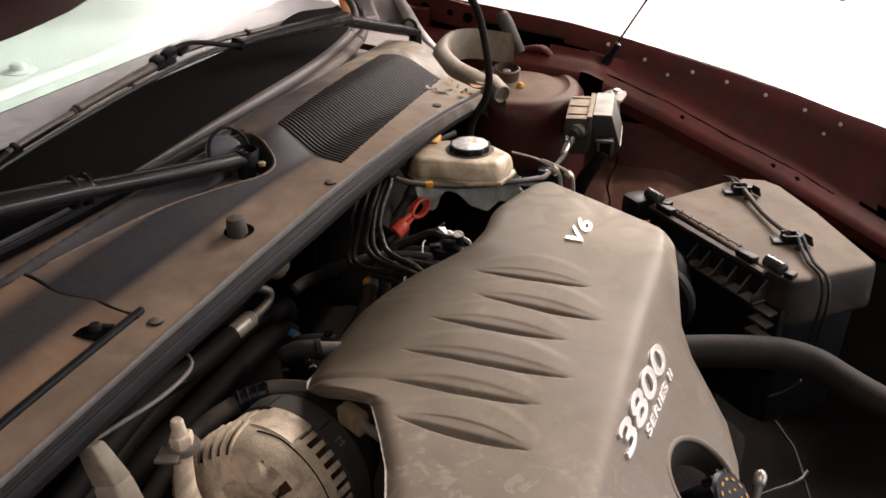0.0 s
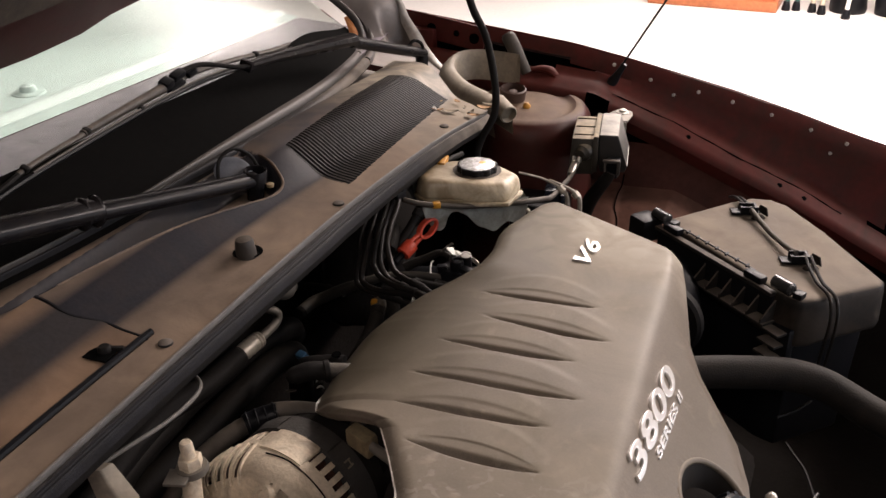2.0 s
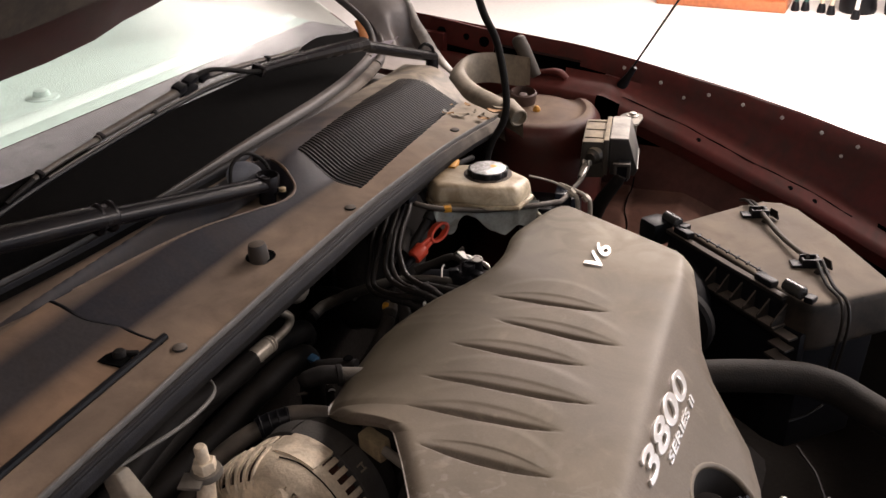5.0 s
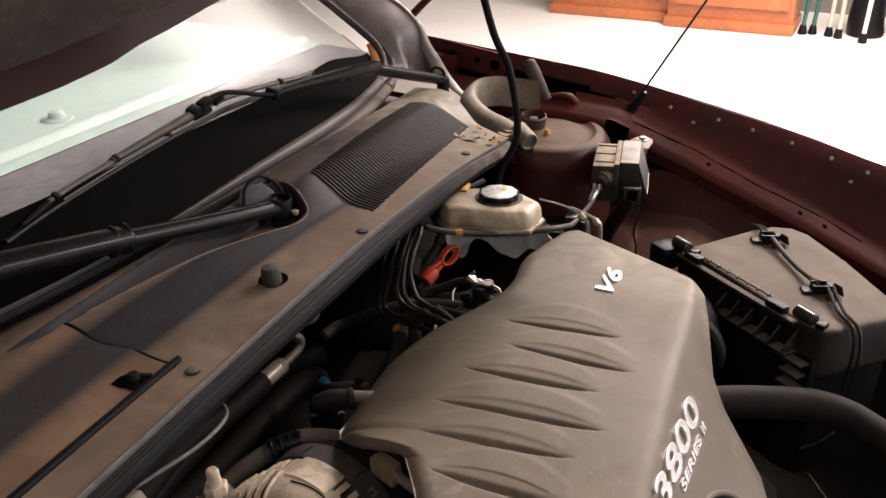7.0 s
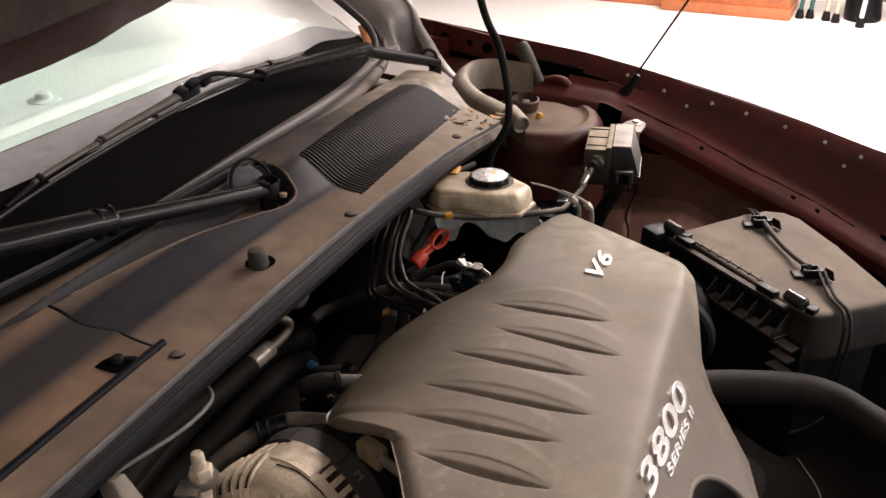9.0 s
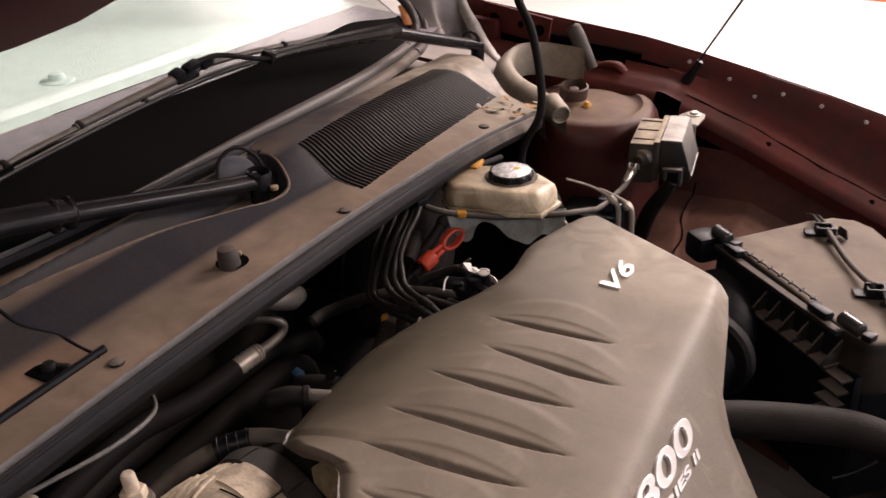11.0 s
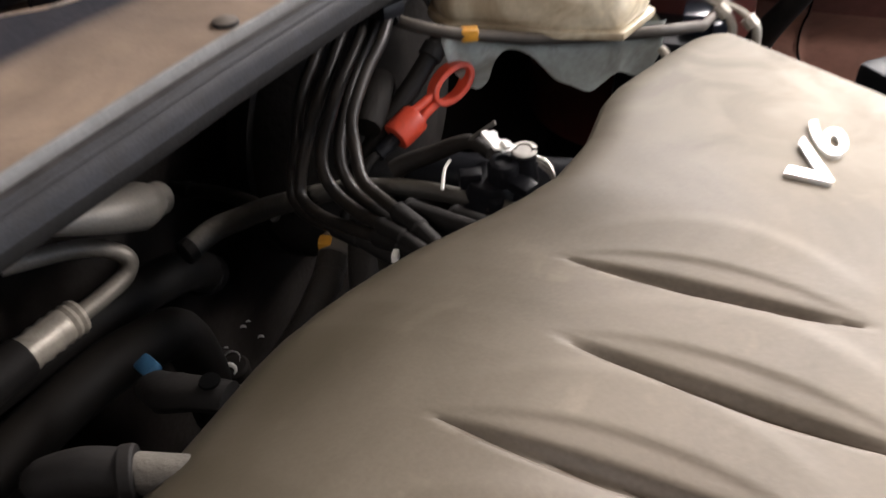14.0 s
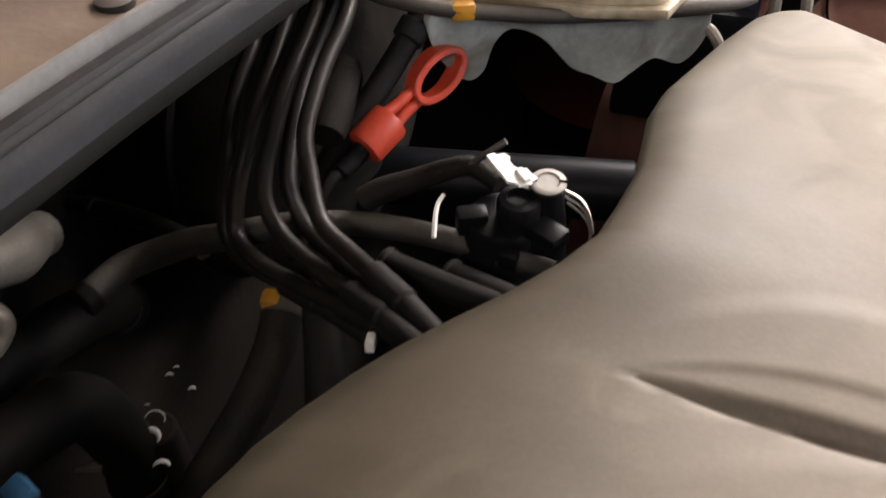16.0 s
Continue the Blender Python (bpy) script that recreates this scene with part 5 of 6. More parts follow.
part("pipe", tube([(0.105, 0.292, 0.872), (0.124, 0.282, 0.880), (0.139, 0.264, 0.890), (0.150, 0.258, 0.889), (0.156, 0.258, 0.872), (0.156, 0.258, 0.82)], 0.0028, 8), PALE_PIPE, pipes)
part("union", cyl((0.146, 0.40, 0.868), (0.154, 0.40, 0.862), 0.0060, 8), PALE_PIPE, pipes)
part("union", cyl((0.168, 0.402, 0.862), (0.174, 0.402, 0.856), 0.0060, 8), PALE_PIPE, pipes)
# black box and bluish blocks added to darken the gap behind the pipes
unit = thing("added_dark_box", (0.10, 0.46, 0.74), "black box added to darken the gap beside the strut tower", "hydraulic unit")
part("body", block([(0.055, 0.43, 0.72), (0.150, 0.45, 0.72), (0.135, 0.52, 0.72), (0.040, 0.50, 0.72)], [(0.060, 0.432, 0.812), (0.146, 0.450, 0.812), (0.132, 0.516, 0.812), (0.046, 0.498, 0.812)], 0.006), BLACK, unit)
part("connector", rbox((0.112, 0.482, 0.820), (0.026, 0.034, 0.020), 0.004, 14), BLUE_BLACK, unit, "blue-black block added for bluish reflections")
part("connector", rbox((0.134, 0.468, 0.816), (0.014, 0.018, 0.024), 0.003, 30), BLUE_BLACK, unit, "blue-black block added for bluish reflections")
boost = thing("brake_booster", (-0.08, 0.2, 0.7), "black round brake booster under the cowl", "booster")
part("shell", lathe([(0.11, -0.02), (0.115, 0.0), (0.112, 0.03), (0.09, 0.055), (0.05, 0.065), (0.03, 0.075), (0, 0.076)], (-0.10, 0.235, 0.80), (1, 0.05, 0), 40), GRIME, boost)
part("rim_band", lathe([(0.115, -0.006), (0.1185, -0.004), (0.1185, 0.004), (0.115, 0.006)], (-0.10, 0.235, 0.80), (1, 0.05, 0), 40), RUBBER, boost, "crimped rim band")
part("check_valve", cyl((-0.055, 0.185, 0.855), (-0.03, 0.175, 0.862), 0.011, 14, 0.002), BLACK, boost, "black check valve")

# ---- air filter box ----
abox = thing("air_filter_box", (0.43, 0.41, 0.62), "dusty black plastic air filter box", "air filter box")
LID = [(0.298, 0.405), (0.376, 0.508), (0.402, 0.534), (0.430, 0.541), (0.455, 0.530), (0.511, 0.466), (0.592, 0.354), (0.588, 0.338), (0.555, 0.305), (0.516, 0.262), (0.498, 0.250), (0.474, 0.262)]
lid = part("lid", prism(LID, 0.770, lambda x, y: 0.842 - 0.05 * max(0, x - 0.42), 0.011, -0.02, 4), LID_DUST, abox, "dusty lid")
BODY = [(0.305, 0.405), (0.385, 0.505), (0.43, 0.53), (0.48, 0.49), (0.578, 0.352), (0.50, 0.27), (0.47, 0.28)]
part("body", prism(BODY, 0.60, 0.772, 0.006, 0.05), BLACK, abox)


def along(a, b, t, out=0.0, z=0.0):
    a, b = Vector(a), Vector(b)
    d = (b - a).normalized()
    p = a + (b - a) * t + Vector((d.y, -d.x)) * out
    return Vector((p.x, p.y, z))


EA, EB = (0.292, 0.402), (0.474, 0.262)
ang = math.degrees(math.atan2(EB[1] - EA[1], EB[0] - EA[0]))
part("lip", rbox(along(EA, EB, 0.5, 0.004, 0.834), (0.218, 0.010, 0.006), 0.002, ang), DUSTY_BLACK, lid, "pale worn clip rail")
part("lip_wall", rbox(along(EA, EB, 0.5, 0.001, 0.815), (0.215, 0.006, 0.034), 0.002, ang), BLACK, lid, "black wall below the rail")
part("ledge", rbox(along(EA, EB, 0.72, 0.010, 0.797), (0.128, 0.024, 0.0035), 0.0012, ang), DUSTY_BLACK, abox, "lower ledge with gussets")
for k in range(6):
    g = prism([(-0.011, -0.0013), (0.011, -0.0013), (0.011, 0.0013), (-0.011, 0.0013)], 0, lambda x, y: 0.006 + 0.022 * (0.011 - x) / 0.022, 0)
    g.transform(Matrix.Translation(along(EA, EB, 0.46 + 0.104 * k, 0.011, 0.798)) @ Matrix.Rotation(radians(ang - 90), 4, "Z"))
    part("gusset", g, DUSTY_BLACK, abox, smooth=False)
for k in range(4):
    part("corner_step", rbox(along(EA, EB, 1.035 - 0.01 * k, 0.006, 0.792 - 0.018 * k), (0.030, 0.026, 0.0035), 0.0012, ang), DUSTY_BLACK, abox)
part("corner_web", rbox(along(EA, EB, 1.05, -0.003, 0.765), (0.030, 0.012, 0.064), 0.003, ang), BLACK, abox)
part("ridge", tube([along(EA, EB, t, -0.008, 0.8435) for t in (0.2, 0.5, 0.78)], 0.0012, 6, 4), BLACK, lid)
for k in range(7):
    part("tooth", rbox(along(EA, EB, 0.24 + 0.08 * k, -0.008, 0.8440), (0.003, 0.008, 0.003), 0.0008, ang + 20), BLACK, lid)
for t in (0.15, 0.82):
    part("clamp", rbox(along(EA, EB, t, 0.001, 0.842), (0.030, 0.013, 0.010), 0.003, ang), BLACK, lid, "black spring clamp")
for t in (0.02, 1.0):
    a, b = along(EA, EB, t - 0.065, -0.003, 0.848), along(EA, EB, t + 0.065, -0.003, 0.848)
    roll = part("clamp_roll", cyl(a, b, 0.0085, 16, 0.002), CLAMP, lid, "shiny clamp barrel")
    part("clamp_hook", rbox(along(EA, EB, t + 0.10, -0.006, 0.845), (0.012, 0.014, 0.008), 0.002, ang + 15), BLACK, roll)
part("corner_block", rbox((0.276, 0.402, 0.828), (0.036, 0.036, 0.036), 0.008, ang), BLACK, abox, "black corner block")
for (x, y, rz) in ((0.405, 0.473, 22), (0.486, 0.352, 22)):
    z = 0.842 - 0.05 * max(0, x - 0.42)
    ca, sa = math.cos(radians(rz)), math.sin(radians(rz))
    cl = part("latch", join(*[rbox((x - sa * o, y + ca * o, z + 0.007), (0.024, 0.003, 0.012), 0.001, rz) for o in (-0.0075, 0.0075)], rbox((x + 0.009 * ca, y + 0.009 * sa, z + 0.010), (0.004, 0.016, 0.006), 0.001, rz), rbox((x - 0.009 * ca, y - 0.009 * sa, z + 0.006), (0.004, 0.016, 0.008), 0.001, rz)), BLACK, lid, "black open-framed harness clip")
    part("latch_foot", rbox((x - 0.004, y, z + 0.002), (0.040, 0.018, 0.004), 0.0015, rz), BLACK, cl)
    part("latch_fin", rbox((x + 0.020, y + 0.006, z + 0.006), (0.003, 0.022, 0.012), 0.001, rz + 25, top=0.6), LID_DUST, cl)
    part("latch_fin", rbox((x + 0.016, y - 0.013, z + 0.004), (0.022, 0.012, 0.008), 0.003, rz + 20, top=0.4), LID_DUST, cl)
har = thing("harness_tube", (0.45, 0.40, 0.84), "dusty wiring tube clipped across the air filter box", "harness")
part("tube", tube([(0.408, 0.470, 0.851), (0.420, 0.449, 0.849), (0.446, 0.406, 0.8465), (0.472, 0.368, 0.848), (0.482, 0.356, 0.850)], 0.0037, 10), SHEATH, har)
for o in (0.0, 0.0075):
    part("wire", tube([(0.372 + o, 0.530, 0.838), (0.383 + o, 0.509, 0.848), (0.398 + o, 0.478, 0.852)], 0.0023, 8), WIRE, har)
    part("wire", tube([(0.492 + o, 0.352, 0.850), (0.502 + o, 0.325, 0.845), (0.512 + o, 0.300, 0.842), (0.527 + o, 0.277, 0.840), (0.534 + o, 0.262, 0.828), (0.535 + o, 0.255, 0.80), (0.530 + o, 0.248, 0.74)], 0.0023, 8), WIRE, har)
duct = thing("intake_duct", (0.34, 0.30, 0.76), "black ribbed intake duct between filter box and engine", "duct")
part("bellows", tube([(0.31, 0.38, 0.765), (0.325, 0.32, 0.775), (0.335, 0.26, 0.785), (0.33, 0.19, 0.785)], 0.044, 28, 10, ribs=0.003), BLACK, duct)
part("collar", cyl((0.345, 0.232, 0.792), (0.342, 0.214, 0.792), 0.052, 32, 0.004), RUBBER, duct, "rubber collar")

# radiator hose
rh = thing("radiator_hose", (0.5, 0.14, 0.74), "thick black rubber radiator hose", "hose")
part("hose", tube([(0.34, 0.105, 0.778), (0.405, 0.140, 0.780), (0.454, 0.162, 0.780), (0.502, 0.180, 0.778), (0.540, 0.184, 0.772), (0.572, 0.174, 0.765), (0.603, 0.161, 0.760), (0.66, 0.145, 0.752), (0.80, 0.13, 0.74)], 0.0195, 24), DUSTY_HOSE_DARK, rh)
part("clamp", cyl((0.375, 0.124, 0.779), (0.388, 0.131, 0.7795), 0.0215, 20, 0.001), RUBBER, rh, "dull steel hose clamp")

# ---- alternator ----
alt = thing("alternator", (0.14, -0.27, 0.72), "dusty cast aluminium alternator with a black centre ring", "alternator")
AC, AX = Vector((0.096, -0.250, 0.791)), Vector((-0.10, -1.0, 0.06)).normalized()
side = AX.cross(Vector((0, 0, 1))).normalized()
up = side.cross(AX).normalized()


def polar(r, a, h):
    return AC + AX * h + side * (r * math.cos(a)) + up * (r * math.sin(a))


part("stator_ring", lathe([(0.073, -0.038), (0.0765, -0.036), (0.0765, -0.012), (0.073, -0.010)], AC, AX, 56), STATOR, alt, "black stator ring with a chalk mark")
for a0, a1 in ((0.9, 1.28), (1.75, 2.05)):
    part("ring_lug", sheet(lambda u, v: polar(0.0785 - 0.0015 * (2 * v - 1) ** 2, a0 + (a1 - a0) * u, -0.034 + 0.022 * v), 8, 4, 0.003), STATOR, alt, "raised lug of the ring")
for k, (a, h) in enumerate(((2.28, -0.022), (2.36, -0.022), (2.32, -0.024))):
    b = rbox((0, 0, 0), (0.0018, 0.009 if k < 2 else 0.006, 0.0006), 0)
    n = (polar(1, a, 0) - AC).normalized()
    b.transform(Matrix.Translation(polar(0.0768, a, h)) @ Matrix((n.cross(AX) if k < 2 else AX, AX if k < 2 else -n.cross(AX), n)).transposed().to_4x4())
    part("chalk_mark", b, BOX_TAN, alt, "pale chalk mark")
part("rear_housing", lathe([(0.03, -0.075), (0.062, -0.068), (0.069, -0.055), (0.069, -0.036)], AC, AX, 48), GRIME, alt)
part("winding", lathe([(0.069, -0.009), (0.068, 0.022), (0.062, 0.034), (0.050, 0.040), (0.035, 0.042)], AC, AX, 56), COPPER, alt, "copper windings behind the vents")

# the vented casting: slots round the barrel, on its shoulder and in its face
PR = [(0.0745, -0.010), (0.0755, -0.007), (0.0755, 0.0), (0.0755, 0.008), (0.0755, 0.014), (0.0750, 0.020), (0.0735, 0.026), (0.0715, 0.032), (0.0685, 0.038), (0.065, 0.042), (0.060, 0.0455), (0.053, 0.048), (0.046, 0.0495), (0.038, 0.050), (0.020, 0.0505)]
ND = 160
bm = bmesh.new()


def shell_r(r, a, h):
    """The casting swells into a ribbed lug on one flank."""
    return r + 0.014 * math.exp(-((((a + 180) % 360) - 182) / 32) ** 2) * sstep((h + 0.004) / 0.035)


def shell_h(a, h):
    return h + 0.020 * math.exp(-((((a + 180) % 360) - 185) / 38) ** 2) * sstep((h - 0.012) / 0.02)


rows = [[bm.verts.new(polar(shell_r(r, 360 * j / ND, h), 2 * math.pi * j / ND, shell_h(360 * j / ND, h))) for j in range(ND)] for r, h in PR]
cut = []
for i in range(len(PR) - 1):
    for j in range(ND):
        f = bm.faces.new((rows[i][j], rows[i][(j + 1) % ND], rows[i + 1][(j + 1) % ND], rows[i + 1][j]))
        a = 360 * (j + 0.5) / ND
        if i in (0, 1, 2) and j % 4 in (1, 2) and (a < 74 or 113 < a < 215 or a > 330):
            cut.append(f)
        if i in (4, 5, 6, 7, 8, 9) and j % 4 in (1, 2) and (a < 73 or a > 300):
            cut.append(f)
        if i in (9, 10, 11) and j % 7 in (1, 2, 3, 4) and (a > 104 and a < 280):
            cut.append(f)
bmesh.ops.delete(bm, geom=cut, context="FACES")
bmesh.ops.recalc_face_normals(bm, faces=bm.faces)
bmesh.ops.solidify(bm, geom=list(bm.faces), thickness=0.0022)
part("vented_shell", bm, ALU, alt, "vented cast housing")
part("raised_plate", sheet(lambda u, v: polar(0.0768 - 0.0006 * (2 * u - 1) ** 4, radians(77 + 35 * u), -0.012 + 0.030 * v), 14, 6, 0.003), ALU, alt, "raised plain casting")
part("parting_line", tube([polar(0.0752 - 0.0004 * sstep((100 - a) / 12), radians(a), 0.0205 + 0.003 * sstep((100 - a) / 12)) for a in range(86, 183, 8)], 0.0007, 6, 3), FRIT, alt, "dark parting line")
for k in range(13):
    a = -36.0 + 9.0 * k
    part("fin", tube([polar(shell_r(r, a, h) + 0.0006, radians(a), shell_h(a, h)) for r, h in PR[4:12]], 0.0019, 6, 3), ALU, alt)
part("nose", lathe([(0.036, 0.046), (0.035, 0.056), (0.020, 0.058), (0.018, 0.067), (0, 0.068)], AC, AX, 40), ALU, alt)
part("boss", lathe([(0.022, -0.018), (0.0165, -0.006), (0.0115, 0.004), (0.0085, 0.0075), (0.0045, 0.0080), (0.004, 0.006), (0, 0.0055)], polar(0.051, 1.80, 0.046), (-0.10, -0.75, 0.65), 24), ALU, alt, "bolt boss")
part("bracket_arm", tube([(0.062, -0.335, 0.81), (0.055, -0.332, 0.84), (0.046, -0.318, 0.873)], 0.010, 14, radii=[0.014, 0.0095, 0.0075]), ALU, alt, "cast post under the stud")
stud = part("terminal_stud", lathe([(0.0062, -0.004), (0.0058, 0.014), (0.0045, 0.0165), (0, 0.017)], (0.044, -0.316, 0.884), (-0.05, -0.05, 1), 18), ALU, alt, "threaded stud with nut and washer")
part("nut", lathe([(0.0105, -0.010), (0.0108, -0.008), (0.0108, -0.001), (0.0095, 0.0005), (0.006, 0.0005)], (0.044, -0.316, 0.884), (-0.05, -0.05, 1), 6), ALU, stud, "pale hexagon nut")
part("washer", lathe([(0.0145, -0.0155), (0.0148, -0.014), (0.0135, -0.0095), (0.010, -0.0095)], (0.044, -0.316, 0.884), (-0.05, -0.05, 1), 20), ALU_PIPE, stud, "dull ribbed washer")
part("terminal_tag", rbox((0.0415, -0.331, 0.8715), (0.020, 0.020, 0.003), 0.001, 20), ALU_PIPE, stud, "flat cable tag")

rod = thing("fuel_line_plug", (0.16, -0.2, 0.85), "brown connector on a metal pipe", "connector")
part("connector", block([(0.138, -0.212, 0.850), (0.168, -0.224, 0.850), (0.172, -0.208, 0.850), (0.142, -0.196, 0.850)], [(0.137, -0.212, 0.868), (0.166, -0.224, 0.870), (0.170, -0.208, 0.870), (0.141, -0.196, 0.868)], 0.003), TAN_PLUG, rod)
part("pipe", cyl((0.165, -0.215, 0.861), (0.205, -0.231, 0.861), 0.005, 12), ALU_PIPE, rod)

# ---- hoses behind the engine ----
ac = thing("air_conditioning_pipe", (-0.08, 0.0, 0.80), "bent aluminium pipe with a crimped hose end", "pipe")
part("pipe", tube([(-0.11, -0.06, 0.845), (-0.093, -0.022, 0.838), (-0.080, -0.004, 0.826), (-0.078, -0.008, 0.815), (-0.078, -0.03, 0.812), (-0.078, -0.05, 0.812)], 0.0055, 12), ALU_PIPE, ac)
part("ferrule", tube([(-0.078, -0.045, 0.812), (-0.079, -0.06, 0.812), (-0.080, -0.085, 0.811)], 0.0105, 14, 6, ribs=0.0005), PALE_PIPE, ac, "crimped aluminium ferrule")
part("hose", tube([(-0.080, -0.083, 0.811), (-0.078, -0.15, 0.812), (-0.07, -0.22, 0.83), (-0.05, -0.30, 0.84), (-0.03, -0.42, 0.83)], 0.0125, 14), RUBBER, ac, "black rubber hose")
bulb = thing("expansion_canister", (-0.07, 0.02, 0.85), "dull aluminium canister tapering into a pipe", "canister")
part("canister", tube([(-0.105, -0.085, 0.880), (-0.082, -0.050, 0.876), (-0.070, -0.016, 0.865), (-0.075, 0.010, 0.853), (-0.080, 0.026, 0.846)], 0.012, 16, 6, radii=[0.005, 0.007, 0.011, 0.0145, 0.010]), ALU_PIPE, bulb)
part("crimp", cyl((-0.0795, 0.0235, 0.847), (-0.083, 0.034, 0.8425), 0.0105, 16, 0.002), ALU_PIPE, bulb, "rolled end of the canister")


def hose(name, pts, r, label, material=HOSE, ribs=0.0):
    ob = thing(name, pts[0], label, "hose")
    part("tube", tube(pts, r, 14, 8, ribs=ribs), material, ob)
    a, b = Vector(pts[0]), Vector(pts[1])
    d = (b - a).normalized()
    part("clamp", cyl(a + d * 0.012, a + d * 0.022, r + 0.0015, 16, 0.0008), RUBBER, ob, "dark hose clamp")
    return ob


heater = thing("heater_hose", (-0.073, 0.036, 0.80), "dusty black heater hose passing behind the engine cover", "hose")
part("tube", tube([(-0.073, 0.036, 0.804), (-0.069, 0.057, 0.808), (-0.054, 0.069, 0.815), (-0.033, 0.071, 0.828), (-0.009, 0.069, 0.842), (0.022, 0.074, 0.856), (0.049, 0.081, 0.862), (0.078, 0.084, 0.866), (0.107, 0.083, 0.869), (0.139, 0.079, 0.872)], 0.006, 14, 8, radii=[0.0078, 0.0076, 0.0074, 0.0070, 0.0064, 0.0056, 0.0052, 0.0050, 0.0048, 0.0048]), DUSTY_HOSE, heater)
part("end_sleeve", cyl((-0.0735, 0.033, 0.8034), (-0.0722, 0.0405, 0.8048), 0.0084, 16, 0.0008), RUBBER, heater, "dark hose end")
hose("coolant_hose", [(-0.085, 0.040, 0.64), (-0.078, 0.030, 0.705), (-0.069, 0.010, 0.757), (-0.066, -0.018, 0.772), (-0.069, -0.051, 0.775), (-0.074, -0.10, 0.768), (-0.085, -0.2, 0.75), (-0.09, -0.38, 0.74)], 0.0165, "thick dusty black coolant hose along the firewall")
hose("coolant_hose", [(-0.13, 0.10, 0.72), (-0.105, 0.05, 0.765), (-0.10, -0.04, 0.785), (-0.10, -0.12, 0.79), (-0.09, -0.2, 0.795), (-0.07, -0.30, 0.80), (-0.04, -0.45, 0.78)], 0.015, "thick black coolant hose along the firewall")
hose("vacuum_hose", [(-0.137, 0.091, 0.800), (-0.118, 0.090, 0.804), (-0.100, 0.088, 0.810), (-0.061, 0.080, 0.820), (-0.03, 0.074, 0.822)], 0.005, "thin black vacuum hose leaving the firewall")
hose("loom_tube", [(0.12, -0.15, 0.83), (0.06, -0.178, 0.842), (0.030, -0.200, 0.838), (0.0, -0.25, 0.82), (-0.01, -0.31, 0.79), (-0.02, -0.4, 0.74)], 0.0095, "dusty brown-grey wiring loom tube beside the alternator", SHEATH)
collar = thing("loom_collar", (0.034, -0.200, 0.838), "black ribbed collar on the loom tube", "collar")
part("sleeve", tube([(0.022, -0.2115, 0.8355), (0.034, -0.197, 0.8388), (0.046, -0.188, 0.841)], 0.0112, 16, 6), BLACK, collar)
for k in range(4):
    q = Vector((0.024, -0.209, 0.836)).lerp(Vector((0.043, -0.190, 0.8405)), k / 3)
    part("rib", cyl(q, q + Vector((0.0013, 0.0013, 0.0003)), 0.0128, 16, 0.0005), BLACK, collar)
cc = thing("cowl_cable", (0.02, -0.33, 0.9), "thin grey cable hanging below the cowl edge", "cable")
part("cable", tube([(-0.005, -0.245, 0.915), (0.020, -0.262, 0.918), (0.030, -0.285, 0.920), (0.030, -0.32, 0.920), (0.022, -0.36, 0.920), (0.015, -0.393, 0.92), (0.0, -0.44, 0.915)], 0.0020, 10), PALE_CABLE, cc)
part("bracket", join(block([(0.022, -0.398, 0.884), (0.038, -0.390, 0.884), (0.040, -0.372, 0.884), (0.026, -0.376, 0.884)], [(0.012, -0.398, 0.922), (0.024, -0.392, 0.922), (0.026, -0.380, 0.922), (0.016, -0.384, 0.922)], 0.002),
                      block([(0.030, -0.404, 0.848), (0.050, -0.392, 0.848), (0.054, -0.372, 0.848), (0.036, -0.378, 0.848)], [(0.022, -0.398, 0.885), (0.038, -0.390, 0.885), (0.040, -0.372, 0.885), (0.026, -0.376, 0.885)], 0.003)), GREY_DUCT, cc, "dusty pale grey holder under the cowl edge")

# plug wires
WIRES = [((-0.020, 0.135, 0.930), (-0.013, 0.109, 0.915), (-0.012, 0.096, 0.905), (-0.010, 0.085, 0.893), (-0.006, 0.076, 0.882), (-0.007, 0.069, 0.862), (-0.002, 0.062, 0.848), (0.014, 0.055, 0.846), (0.039, 0.048, 0.850)),
         ((-0.012, 0.150, 0.932), (-0.006, 0.126, 0.922), (-0.001, 0.102, 0.908), (0.002, 0.086, 0.897), (0.004, 0.073, 0.885), (0.004, 0.064, 0.868), (0.008, 0.057, 0.856), (0.026, 0.049, 0.855), (0.051, 0.041, 0.860), (0.078, 0.032, 0.868)),
         ((-0.004, 0.156, 0.932), (0.004, 0.131, 0.922), (0.010, 0.103, 0.910), (0.015, 0.082, 0.898), (0.018, 0.069, 0.888), (0.024, 0.059, 0.879), (0.035, 0.053, 0.871), (0.055, 0.045, 0.869), (0.080, 0.034, 0.874)),
         ((0.000, 0.160, 0.928), (0.004, 0.141, 0.918), (0.010, 0.113, 0.905), (0.016, 0.092, 0.890), (0.022, 0.078, 0.878), (0.029, 0.072, 0.868), (0.040, 0.067, 0.862), (0.061, 0.058, 0.862)),
         ((0.008, 0.162, 0.932), (0.019, 0.133, 0.924), (0.023, 0.112, 0.917), (0.028, 0.092, 0.909), (0.032, 0.079, 0.901), (0.039, 0.070, 0.892), (0.053, 0.055, 0.883), (0.069, 0.049, 0.879), (0.085, 0.041, 0.880))]
